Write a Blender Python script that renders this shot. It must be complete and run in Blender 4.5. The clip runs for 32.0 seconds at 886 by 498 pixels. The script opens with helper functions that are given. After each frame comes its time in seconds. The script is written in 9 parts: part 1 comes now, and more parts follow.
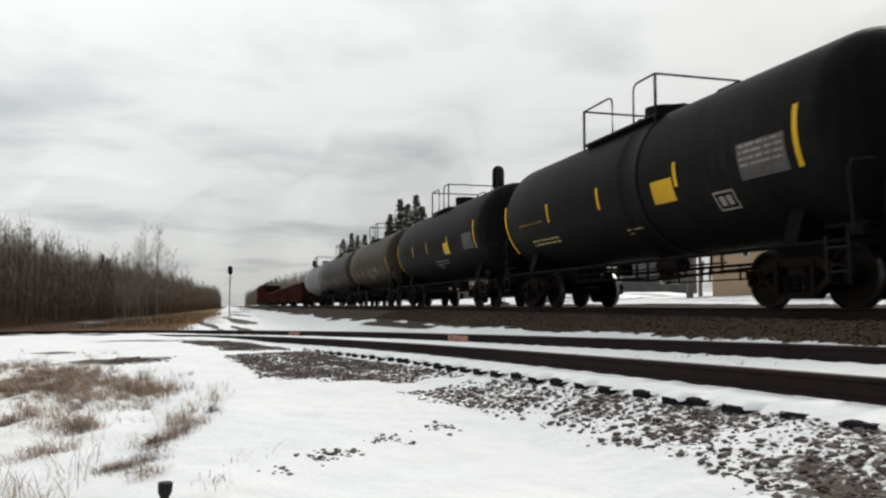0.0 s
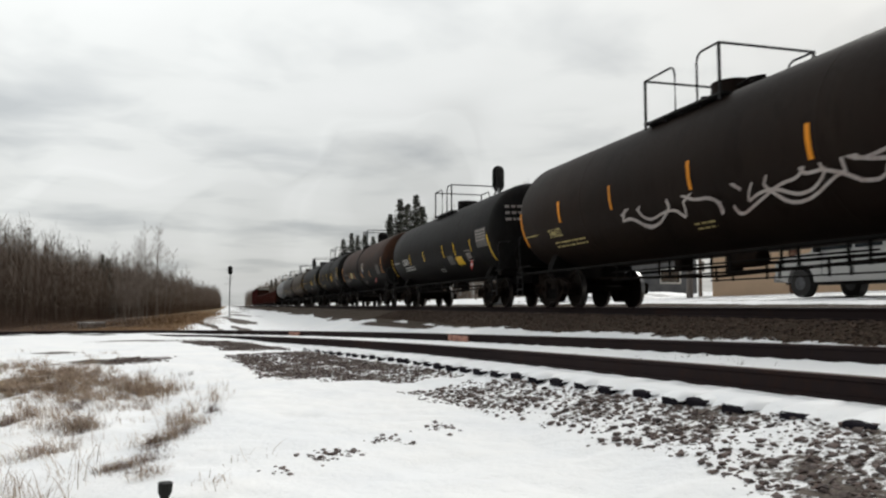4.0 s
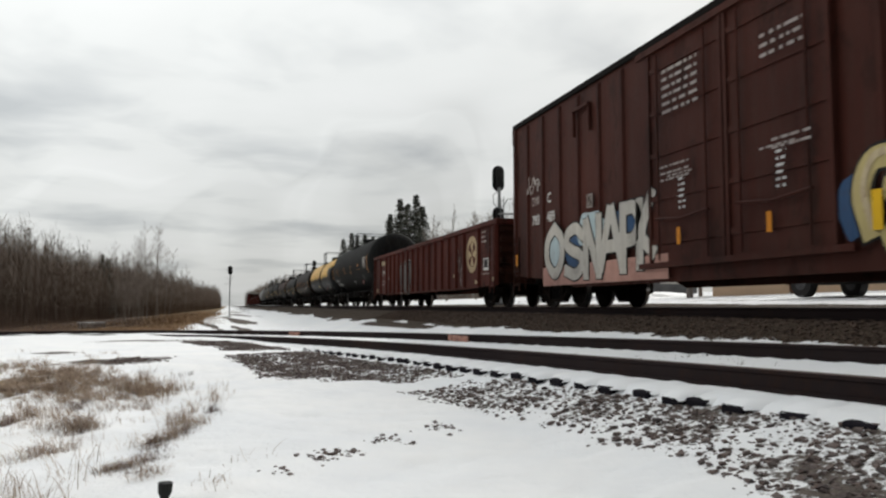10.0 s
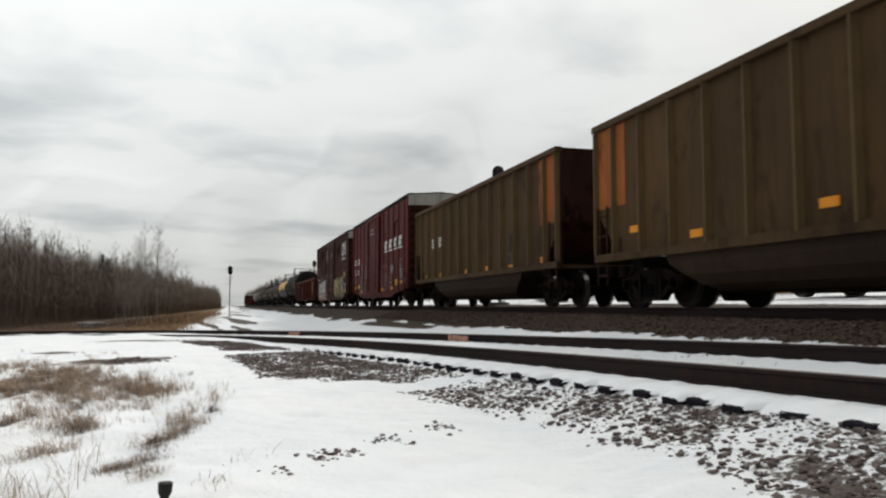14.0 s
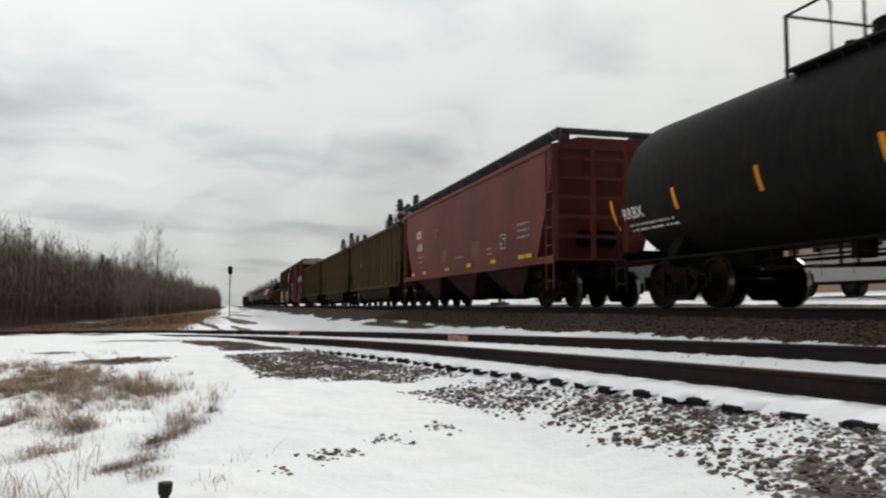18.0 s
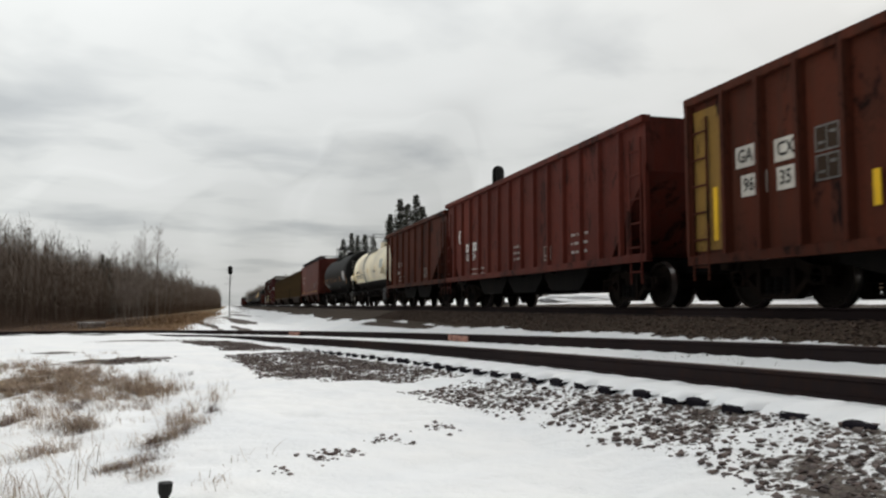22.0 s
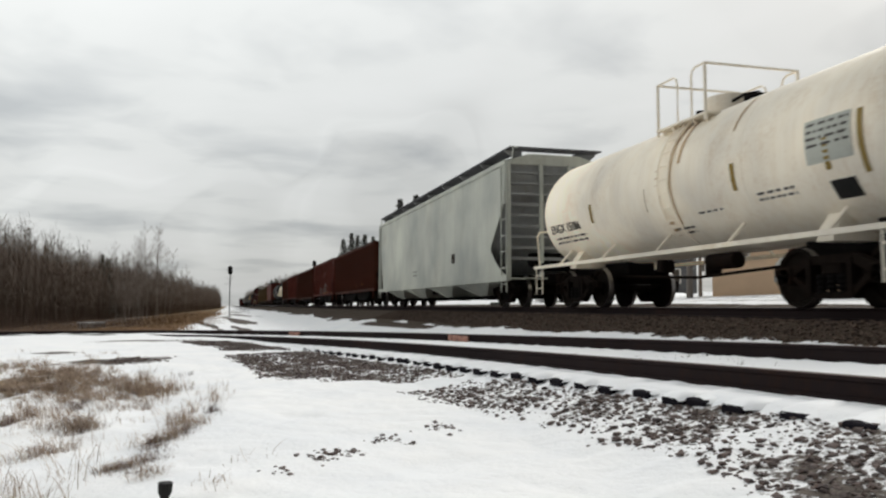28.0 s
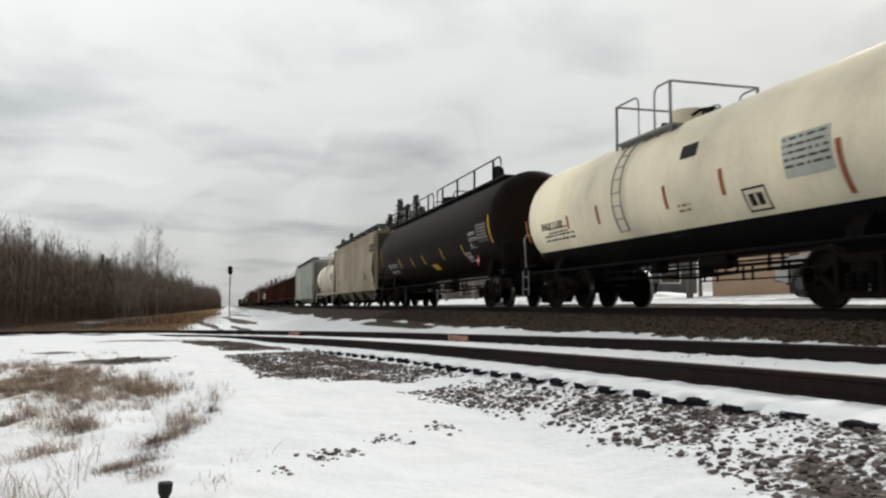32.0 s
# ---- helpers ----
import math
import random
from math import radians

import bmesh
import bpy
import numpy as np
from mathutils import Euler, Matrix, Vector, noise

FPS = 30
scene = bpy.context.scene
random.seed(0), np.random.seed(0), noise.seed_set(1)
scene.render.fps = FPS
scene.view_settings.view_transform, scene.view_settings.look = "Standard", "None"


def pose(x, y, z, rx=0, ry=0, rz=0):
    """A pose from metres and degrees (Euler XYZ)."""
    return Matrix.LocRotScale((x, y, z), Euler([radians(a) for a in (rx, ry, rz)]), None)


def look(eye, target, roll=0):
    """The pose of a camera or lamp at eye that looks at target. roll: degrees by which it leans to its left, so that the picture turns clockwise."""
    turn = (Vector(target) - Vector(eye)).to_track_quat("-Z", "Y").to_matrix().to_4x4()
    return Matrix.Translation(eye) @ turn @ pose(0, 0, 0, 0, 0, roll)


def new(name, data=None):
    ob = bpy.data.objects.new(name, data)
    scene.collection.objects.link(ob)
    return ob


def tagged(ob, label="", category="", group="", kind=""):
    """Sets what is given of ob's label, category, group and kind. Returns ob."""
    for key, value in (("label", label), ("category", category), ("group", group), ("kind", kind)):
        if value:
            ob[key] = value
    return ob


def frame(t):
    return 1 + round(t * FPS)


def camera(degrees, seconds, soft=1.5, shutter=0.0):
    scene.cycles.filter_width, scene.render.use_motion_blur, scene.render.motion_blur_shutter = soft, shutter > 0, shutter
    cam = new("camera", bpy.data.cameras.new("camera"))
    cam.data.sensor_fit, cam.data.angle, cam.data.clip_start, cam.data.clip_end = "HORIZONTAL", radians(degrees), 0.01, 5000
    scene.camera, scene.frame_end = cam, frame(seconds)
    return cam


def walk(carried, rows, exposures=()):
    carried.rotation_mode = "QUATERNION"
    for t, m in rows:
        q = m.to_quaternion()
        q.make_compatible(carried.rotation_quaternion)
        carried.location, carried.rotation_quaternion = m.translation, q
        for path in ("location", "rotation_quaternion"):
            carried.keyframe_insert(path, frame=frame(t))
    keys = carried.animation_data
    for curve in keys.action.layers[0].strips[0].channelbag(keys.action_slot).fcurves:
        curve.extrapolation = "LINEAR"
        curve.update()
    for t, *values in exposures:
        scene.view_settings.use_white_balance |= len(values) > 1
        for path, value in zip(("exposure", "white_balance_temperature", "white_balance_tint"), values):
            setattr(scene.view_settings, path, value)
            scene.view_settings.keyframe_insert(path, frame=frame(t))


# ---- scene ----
# The eye stands level with the main line's railhead (z = 0); the main line runs along +y at x = 9.23.
SECONDS = 32.0
EYE = (0.0, 0.0, 0.03)
YAW, TILT = radians(15.48), radians(4.198)
AIM = Vector((math.sin(YAW) * math.cos(TILT), math.cos(YAW) * math.cos(TILT), math.sin(TILT)))
cam = camera(59.57, SECONDS, soft=2.3, shutter=0.15)
STAND = look(EYE, Vector(EYE) + 10 * AIM)
walk(cam, [(0.0, STAND), (SECONDS, STAND)], exposures=[(0.0, 0.09), (14.5, 0.09), (19.0, 0.0), (SECONDS, 0.0)])

TRACK_X = 9.23


def run(t):
    """How far the train has gone after t seconds: it gathers speed slowly."""
    return 12.0 * t + 0.0215 * t * t


# ---- world and light ----
world = bpy.data.worlds.new("overcast_sky")
scene.world = world
world.use_nodes = True
wt = world.node_tree
wt.nodes.clear()


def wnode(kind, **inputs):
    n = wt.nodes.new(kind)
    for k, v in inputs.items():
        n.inputs[k.replace("_", " ")].default_value = v
    return n


w_out = wt.nodes.new("ShaderNodeOutputWorld")
w_bg = wnode("ShaderNodeBackground", Strength=1.0)
w_sky = wt.nodes.new("ShaderNodeTexSky")
w_sky.sky_type, w_sky.sun_disc = "NISHITA", False
w_sky.sun_elevation, w_sky.sun_rotation = radians(37), radians(53)
w_sky.air_density, w_sky.dust_density = 1.0, 3.0
w_co = wt.nodes.new("ShaderNodeTexCoord")
w_sep = wt.nodes.new("ShaderNodeSeparateXYZ")
wt.links.new(w_co.outputs["Generated"], w_sep.inputs[0])


def wmath(op, a, b=None, clamp=False):
    n = wt.nodes.new("ShaderNodeMath")
    n.operation, n.use_clamp = op, clamp
    for i, v in enumerate((a, b)):
        if v is None:
            continue
        if isinstance(v, (int, float)):
            n.inputs[i].default_value = v
        else:
            wt.links.new(v, n.inputs[i])
    return n.outputs[0]


# the cloud deck is a flat layer: divide the direction by its height, so that it closes up towards the horizon
w_h = wmath("ADD", wmath("MAXIMUM", w_sep.outputs[2], 0.0), 0.10)
w_xy = wt.nodes.new("ShaderNodeCombineXYZ")
wt.links.new(wmath("DIVIDE", w_sep.outputs[0], w_h), w_xy.inputs[0])
wt.links.new(wmath("DIVIDE", w_sep.outputs[1], w_h), w_xy.inputs[1])
w_xy.inputs[2].default_value = 3.7


def wnoise(scale, detail, rough, distort):
    n = wnode("ShaderNodeTexNoise", Scale=scale, Detail=detail, Roughness=rough, Distortion=distort)
    wt.links.new(w_xy.outputs[0], n.inputs["Vector"])
    return n.outputs["Fac"]


w_mix = wmath("ADD", wmath("MULTIPLY", wnoise(0.55, 3, 0.5, 0.3), 0.60), wmath("MULTIPLY", wnoise(1.7, 4, 0.5, 0.3), 0.44))
w_ramp = wt.nodes.new("ShaderNodeValToRGB")
for e, (p, c) in zip([w_ramp.color_ramp.elements[0], w_ramp.color_ramp.elements[1], w_ramp.color_ramp.elements.new(0.5)],
                     [(0.38, (0.56, 0.585, 0.592, 1)), (0.66, (1.12, 1.135, 1.10, 1)), (0.52, (0.82, 0.838, 0.822, 1))]):
    e.position, e.color = p, c
wt.links.new(w_mix, w_ramp.inputs[0])
# brighter overhead, greyer and bluer above the horizon
w_up = wmath("MULTIPLY_ADD", w_sep.outputs[2], 1.05)
w_up.node.inputs[2].default_value = 0.60
w_up = wmath("MULTIPLY", wmath("MINIMUM", w_up, 1.2), wmath("MULTIPLY_ADD", w_sep.outputs[0], -0.27))
w_up.node.inputs[1].links[0].from_node.inputs[2].default_value = 1.13
# unseen southern sky, away from the hidden sun, dimmed to darken the near sides
w_south = wt.nodes.new("ShaderNodeMapRange")
w_south.interpolation_type = "SMOOTHSTEP"
for i, v in enumerate((-0.75, 0.45, 0.15, 1.0)):
    w_south.inputs[i + 1].default_value = v
wt.links.new(w_sep.outputs[1], w_south.inputs[0])
w_up = wmath("MULTIPLY", w_up, w_south.outputs[0])
# the larger banks of cloud and the thin places between them: bearing to the right, height, width (degrees), strength
w_rag = wnode("ShaderNodeTexNoise", Scale=3.0, Detail=2.0, Roughness=0.45)
wt.links.new(w_co.outputs["Generated"], w_rag.inputs["Vector"])
w_bend = wt.nodes.new("ShaderNodeVectorMath")
w_bend.operation = "MULTIPLY_ADD"
w_bend.inputs[1].default_value, w_bend.inputs[2].default_value = (0.20, 0.20, 0.08), (-0.10, -0.10, -0.04)
wt.links.new(w_rag.outputs["Color"], w_bend.inputs[0])
w_way = wt.nodes.new("ShaderNodeVectorMath")
w_way.operation = "ADD"
wt.links.new(w_co.outputs["Generated"], w_way.inputs[0])
wt.links.new(w_bend.outputs[0], w_way.inputs[1])
for bearing, height, width, strength in ((12.0, 16.5, 4.5, -0.07), (18.0, 18.5, 4.5, -0.09), (24.0, 19.0, 4.5, -0.07), (9.5, 12.5, 3.2, 0.08), (26.5, 14.5, 3.2, 0.07), (-8.0, 17.0, 7.0, 0.06), (0.5, 10.5, 2.6, -0.06), (6.5, 6.0, 2.6, -0.07), (14.5, 9.5, 3.0, 0.05), (-2.0, 6.5, 2.4, 0.05), (36.0, 20.0, 5.0, -0.05)):
    e, b = radians(height), radians(bearing)
    w_dot = wt.nodes.new("ShaderNodeVectorMath")
    w_dot.operation = "DOT_PRODUCT"
    w_dot.inputs[1].default_value = (math.sin(b) * math.cos(e), math.cos(b) * math.cos(e), math.sin(e))
    wt.links.new(w_way.outputs[0], w_dot.inputs[0])
    lobe = wmath("POWER", math.e, wmath("MULTIPLY", wmath("SUBTRACT", w_dot.outputs["Value"], 1.0), 1 / radians(width) ** 2))
    w_up = wmath("MULTIPLY", w_up, wmath("ADD", wmath("MULTIPLY", wmath("MINIMUM", lobe, 1.0), strength), 1.0))
w_deck = wt.nodes.new("ShaderNodeVectorMath")
w_deck.operation = "SCALE"
wt.links.new(w_ramp.outputs[0], w_deck.inputs[0])
wt.links.new(w_up, w_deck.inputs["Scale"])
w_dim = wt.nodes.new("ShaderNodeVectorMath")
w_dim.operation = "SCALE"
w_dim.inputs["Scale"].default_value = 0.1
wt.links.new(w_sky.outputs[0], w_dim.inputs[0])
w_all = wt.nodes.new("ShaderNodeMix")
w_all.data_type = "RGBA"
w_all.inputs[0].default_value = 0.93
wt.links.new(w_dim.outputs[0], w_all.inputs[6])
wt.links.new(w_deck.outputs[0], w_all.inputs[7])
wt.links.new(w_all.outputs[2], w_bg.inputs[0])
wt.links.new(w_bg.outputs[0], w_out.inputs[0])

sun = new("sun", bpy.data.lights.new("sun", "SUN"))
sun.data.energy, sun.data.angle, sun.data.color = 1.8, radians(25), (1.0, 0.97, 0.92)
sun.matrix_world = look((40, 30, 38), (0, 0, 0))


# ---- materials ----
class Mat:
    """A node material in the making, in object or world space."""

    def __init__(self, name, rough=0.6, metal=0.0, spec=0.5):
        self.m = bpy.data.materials.new(name)
        self.m.use_nodes = True
        self.t = self.m.node_tree
        self.b = self.t.nodes["Principled BSDF"]
        self.b.inputs["Roughness"].default_value = rough
        self.b.inputs["Metallic"].default_value = metal
        self.b.inputs["Specular IOR Level"].default_value = spec
        self.co = self.t.nodes.new("ShaderNodeTexCoord").outputs["Object"]
        self.last = None

    def node(self, kind, **kw):
        n = self.t.nodes.new(kind)
        for k, v in kw.items():
            n.inputs[k.replace("_", " ")].default_value = v
        return n

    def link(self, a, b):
        self.t.links.new(a, b)

    def math(self, op, a, b=0.0, c=0.0, clamp=False):
        n = self.t.nodes.new("ShaderNodeMath")
        n.operation, n.use_clamp = op, clamp
        for i, v in enumerate((a, b, c)):
            if isinstance(v, (int, float)):
                n.inputs[i].default_value = v
            else:
                self.link(v, n.inputs[i])
        return n.outputs[0]

    def stretched(self, sx, sy, sz, world_space=False):
        n = self.t.nodes.new("ShaderNodeVectorMath")
        n.operation = "MULTIPLY"
        n.inputs[1].default_value = (sx, sy, sz)
        if world_space:
            g = self.t.nodes.new("ShaderNodeNewGeometry")
            self.link(g.outputs["Position"], n.inputs[0])
        else:
            self.link(self.co, n.inputs[0])
        return n.outputs[0]

    def noise(self, scale, detail=4, rough=0.6, vec=None, distort=0.0):
        n = self.node("ShaderNodeTexNoise", Scale=scale, Detail=detail, Roughness=rough, Distortion=distort)
        self.link(vec if vec is not None else self.co, n.inputs["Vector"])
        return n.outputs["Fac"]

    def band(self, fac, lo, hi):
        n = self.t.nodes.new("ShaderNodeMapRange")
        n.inputs[1].default_value, n.inputs[2].default_value = lo, hi
        self.link(fac, n.inputs[0])
        return n.outputs[0]

    def mix(self, fac, a, b):
        n = self.t.nodes.new("ShaderNodeMix")
        n.data_type = "RGBA"
        if isinstance(fac, (int, float)):
            n.inputs[0].default_value = fac
        else:
            self.link(fac, n.inputs[0])
        for i, v in ((6, a), (7, b)):
            if isinstance(v, tuple):
                n.inputs[i].default_value = (*v, 1)
            else:
                self.link(v, n.inputs[i])
        return n.outputs[2]

    def base(self, col):
        if isinstance(col, tuple):
            self.b.inputs["Base Color"].default_value = (*col, 1)
        else:
            self.link(col, self.b.inputs["Base Color"])
        return self

    def rough(self, val):
        self.link(val, self.b.inputs["Roughness"])
        return self

    def bump(self, height, strength=0.3, dist=0.02):
        n = self.node("ShaderNodeBump", Strength=strength, Distance=dist)
        self.link(height, n.inputs["Height"])
        self.link(n.outputs[0], self.b.inputs["Normal"])
        return self


def paint(name, col, rust=(0.10, 0.045, 0.022), dust=(0.16, 0.13, 0.10), wear=0.5, dirt=0.4, rough=0.5, streak=1.0, spec=0.07, blotch=0.0):
    """Weathered paint on steel: rust blotches, vertical streaks, road dust."""
    m = Mat(name, rough, 0.0, spec)
    big = m.noise(0.9, 6, 0.65)
    fine = m.noise(14, 4, 0.7)
    runs = m.noise(1.0, 5, 0.65, m.stretched(7 * streak, 7 * streak, 0.5))
    rmask = m.math("MULTIPLY", m.band(m.math("ADD", m.math("MULTIPLY", big, 0.6), m.math("MULTIPLY", fine, 0.4)), 0.52, 0.66), wear)
    dmask = m.math("MULTIPLY", m.band(runs, 0.42, 0.72), dirt)
    c = m.mix(dmask, col, dust)
    c = m.mix(rmask, c, rust)
    if blotch:
        old = m.noise(1.7, 7, 0.72, m.stretched(1.0, 1.0, 0.45), 0.4)
        c = m.mix(m.math("MULTIPLY", m.band(old, 0.53, 0.60), blotch), c, tuple(0.28 * v for v in rust))
        c = m.mix(m.math("MULTIPLY", m.band(m.noise(2.6, 6, 0.7, m.stretched(2.2, 2.2, 0.35)), 0.56, 0.66), 0.6 * blotch), c, tuple(1.35 * v for v in col))
    shade = m.mix(m.band(m.noise(0.35, 3, 0.5), 0.3, 0.7), (0.72, 0.72, 0.74), (1.28, 1.26, 1.22))
    mul = m.t.nodes.new("ShaderNodeMix")
    mul.data_type, mul.blend_type = "RGBA", "MULTIPLY"
    mul.inputs[0].default_value = 1.0
    m.link(c, mul.inputs[6])
    m.link(shade, mul.inputs[7])
    m.base(mul.outputs[2])
    m.rough(m.math("MULTIPLY_ADD", fine, 0.25, rough - 0.1))
    m.bump(m.noise(3, 4, 0.6), 0.12, 0.02)
    return m.m


M = {}
M["tank_black"] = paint("tank_black", (0.0105, 0.0102, 0.0102), (0.024, 0.016, 0.012), (0.026, 0.024, 0.022), 0.4, 0.45, 0.5, blotch=0.3, spec=0.03)
M["tank_charcoal"] = paint("tank_charcoal", (0.0135, 0.0140, 0.0140), (0.026, 0.0185, 0.0135), (0.030, 0.028, 0.026), 0.5, 0.7, 0.6, blotch=0.35, spec=0.03)
M["tank_slate"] = paint("tank_slate", (0.045, 0.041, 0.037), (0.06, 0.045, 0.035), (0.065, 0.06, 0.054), 0.4, 0.5, 0.5)
M["tank_olive"] = paint("tank_olive", (0.052, 0.038, 0.026), (0.07, 0.04, 0.024), (0.045, 0.036, 0.028), 0.5, 0.6, 0.5)
M["tank_umber"] = paint("tank_umber", (0.0150, 0.0100, 0.0078), (0.024, 0.0135, 0.0090), (0.019, 0.0150, 0.0125), 0.4, 0.4, 0.5, blotch=0.4, spec=0.035)
M["tank_cream"] = paint("tank_cream", (0.93, 0.845, 0.64), (0.42, 0.25, 0.13), (0.68, 0.59, 0.45), 0.2, 0.22, 0.45)
M["tank_white"] = paint("tank_white", (0.96, 0.89, 0.75), (0.62, 0.43, 0.25), (0.80, 0.67, 0.48), 0.38, 0.35, 0.45)
M["tank_grey"] = paint("tank_grey", (0.25, 0.26, 0.27), (0.16, 0.11, 0.08), (0.2, 0.19, 0.18), 0.3, 0.4, 0.5)
M["boxcar_red"] = paint("boxcar_red", (0.0783, 0.0108, 0.0102), (0.0382, 0.0153, 0.0115), (0.0573, 0.0255, 0.0216), 0.5, 0.45, 0.55, blotch=0.35)
M["boxcar_brown"] = paint("boxcar_brown", (0.0515, 0.0152, 0.0108), (0.034, 0.017, 0.0123), (0.0545, 0.03, 0.0238), 0.5, 0.5, 0.55, blotch=0.45)
M["gondola_red"] = paint("gondola_red", (0.0715, 0.0172, 0.0120), (0.037, 0.0185, 0.0148), (0.0629, 0.0333, 0.02812), 0.6, 0.5, 0.6, blotch=0.6)
M["hopper_red"] = paint("hopper_red", (0.098, 0.0212, 0.0138), (0.0471, 0.019, 0.0143), (0.069, 0.0337, 0.0287), 0.6, 0.5, 0.6, blotch=0.75)
M["hopper_rust"] = paint("hopper_rust", (0.0655, 0.0176, 0.0097), (0.0286, 0.0118, 0.0076), (0.042, 0.0202, 0.0134), 0.9, 0.7, 0.65, blotch=1)
M["hopper_grain"] = paint("hopper_grain", (0.130, 0.0365, 0.0275), (0.078, 0.031, 0.022), (0.1172, 0.0651, 0.0521), 0.3, 0.3, 0.5)
M["hopper_grey"] = paint("hopper_grey", (0.50, 0.52, 0.465), (0.25, 0.18, 0.12), (0.36, 0.35, 0.31), 0.2, 0.35, 0.5)
M["hopper_tan"] = paint("hopper_tan", (0.43, 0.372, 0.28), (0.31, 0.21, 0.12), (0.33, 0.265, 0.18), 0.35, 0.65, 0.5, blotch=0.14)
M["coal_brown"] = paint("coal_brown", (0.0640, 0.0375, 0.0170), (0.0560, 0.0265, 0.0120), (0.0330, 0.0215, 0.0120), 0.35, 0.65, 0.65, blotch=0.5)
# a lighter copy of the side brown, with the posts' highlights in the colour
M["coal_post"] = paint("coal_post", (0.120, 0.080, 0.038), (0.12, 0.06, 0.03), (0.085, 0.058, 0.034), 0.5, 0.7, 0.65, blotch=0.4)
M["coal_orange"] = paint("coal_orange", (0.25, 0.078, 0.020), (0.10, 0.035, 0.016), (0.12, 0.05, 0.022), 0.6, 0.6, 0.6, blotch=0.8)
# rusty brown with the shade of car ends and hopper bays put into it
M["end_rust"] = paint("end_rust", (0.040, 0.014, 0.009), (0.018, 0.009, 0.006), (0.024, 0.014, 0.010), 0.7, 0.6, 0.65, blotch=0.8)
M["ochre_end"] = paint("ochre_end", (0.215, 0.125, 0.030), (0.0525, 0.02625, 0.015), (0.12, 0.075, 0.0375), 0.8, 0.5, 0.6, blotch=0.9)
M["dark_steel"] = paint("dark_steel", (0.0072, 0.0066, 0.0063), (0.015, 0.009, 0.0066), (0.0144, 0.012, 0.0102), 0.5, 0.5, 0.7, spec=0.03)
M["truck_steel"] = paint("truck_steel", (0.0108, 0.0078, 0.0064), (0.0232, 0.0124, 0.0078), (0.0192, 0.0144, 0.0112), 0.8, 0.7, 0.8, spec=0.03)
M["wheel_steel"] = paint("wheel_steel", (0.0106, 0.0082, 0.0067), (0.0173, 0.0101, 0.0067), (0.0154, 0.0125, 0.0101), 0.6, 0.6, 0.7, spec=0.03)
M["white_paint"] = paint("white_paint", (0.62, 0.62, 0.60), (0.2, 0.14, 0.1), (0.35, 0.32, 0.28), 0.35, 0.4, 0.55)
M["faded_white"] = paint("faded_white", (0.34, 0.31, 0.29), (0.14, 0.06, 0.05), (0.2, 0.13, 0.11), 0.6, 0.5, 0.6)
M["faded_grey"] = paint("faded_grey", (0.125, 0.119, 0.112), (0.05, 0.042, 0.038), (0.075, 0.07, 0.065), 0.6, 0.7, 0.6, blotch=0.3)
M["cream_paint"] = paint("cream_paint", (0.50, 0.42, 0.27), (0.16, 0.07, 0.05), (0.25, 0.17, 0.12), 0.7, 0.5, 0.6)
M["black_paint"] = paint("black_paint", (0.018, 0.018, 0.018), (0.04, 0.03, 0.025), (0.06, 0.055, 0.05), 0.2, 0.3, 0.5)
M["faded_black"] = paint("faded_black", (0.055, 0.052, 0.048), (0.09, 0.075, 0.06), (0.14, 0.12, 0.095), 0.4, 0.6, 0.6)
M["yellow_reflector"] = paint("yellow_reflector", (0.70, 0.42, 0.02), (0.3, 0.17, 0.03), (0.35, 0.24, 0.06), 0.2, 0.3, 0.35)
M["orange_reflector"] = paint("orange_reflector", (0.65, 0.24, 0.02), (0.3, 0.12, 0.03), (0.35, 0.18, 0.06), 0.2, 0.3, 0.35)
M["rust_reflector"] = paint("rust_reflector", (0.36, 0.12, 0.045), (0.25, 0.1, 0.05), (0.35, 0.22, 0.13), 0.3, 0.3, 0.5)
M["dull_reflector"] = paint("dull_reflector", (0.28, 0.19, 0.04), (0.2, 0.12, 0.04), (0.35, 0.3, 0.2), 0.3, 0.4, 0.5)
M["placard_red"] = paint("placard_red", (0.5, 0.04, 0.03), (0.3, 0.05, 0.04), (0.4, 0.2, 0.18), 0.2, 0.2, 0.4)
M["blue_paint"] = paint("blue_paint", (0.030, 0.070, 0.150), (0.06, 0.05, 0.05), (0.10, 0.13, 0.18), 0.5, 0.4, 0.5)
M["pale_blue_paint"] = paint("pale_blue_paint", (0.36, 0.45, 0.48), (0.2, 0.12, 0.1), (0.3, 0.3, 0.3), 0.4, 0.4, 0.55)
M["straw_paint"] = paint("straw_paint", (0.46, 0.38, 0.17), (0.25, 0.13, 0.06), (0.3, 0.24, 0.14), 0.4, 0.4, 0.55)
M["aged_white"] = paint("aged_white", (0.47, 0.45, 0.41), (0.16, 0.12, 0.09), (0.30, 0.27, 0.23), 0.5, 0.55, 0.6, blotch=0.25)
M["rust_streak"] = paint("rust_streak", (0.52, 0.36, 0.20), (0.34, 0.19, 0.09), (0.70, 0.56, 0.38), 0.7, 0.8, 0.6)
M["pink_paint"] = paint("pink_paint", (0.42, 0.24, 0.20), (0.16, 0.06, 0.05), (0.3, 0.18, 0.15), 0.5, 0.4, 0.6)
M["spray_grey"] = paint("spray_grey", (0.135, 0.122, 0.115), (0.05, 0.028, 0.022), (0.065, 0.05, 0.044), 0.8, 0.7, 0.6, blotch=0.6)
M["worn_cream"] = paint("worn_cream", (0.40, 0.31, 0.19), (0.085, 0.028, 0.02), (0.20, 0.12, 0.075), 1.0, 0.7, 0.6, blotch=0.35)
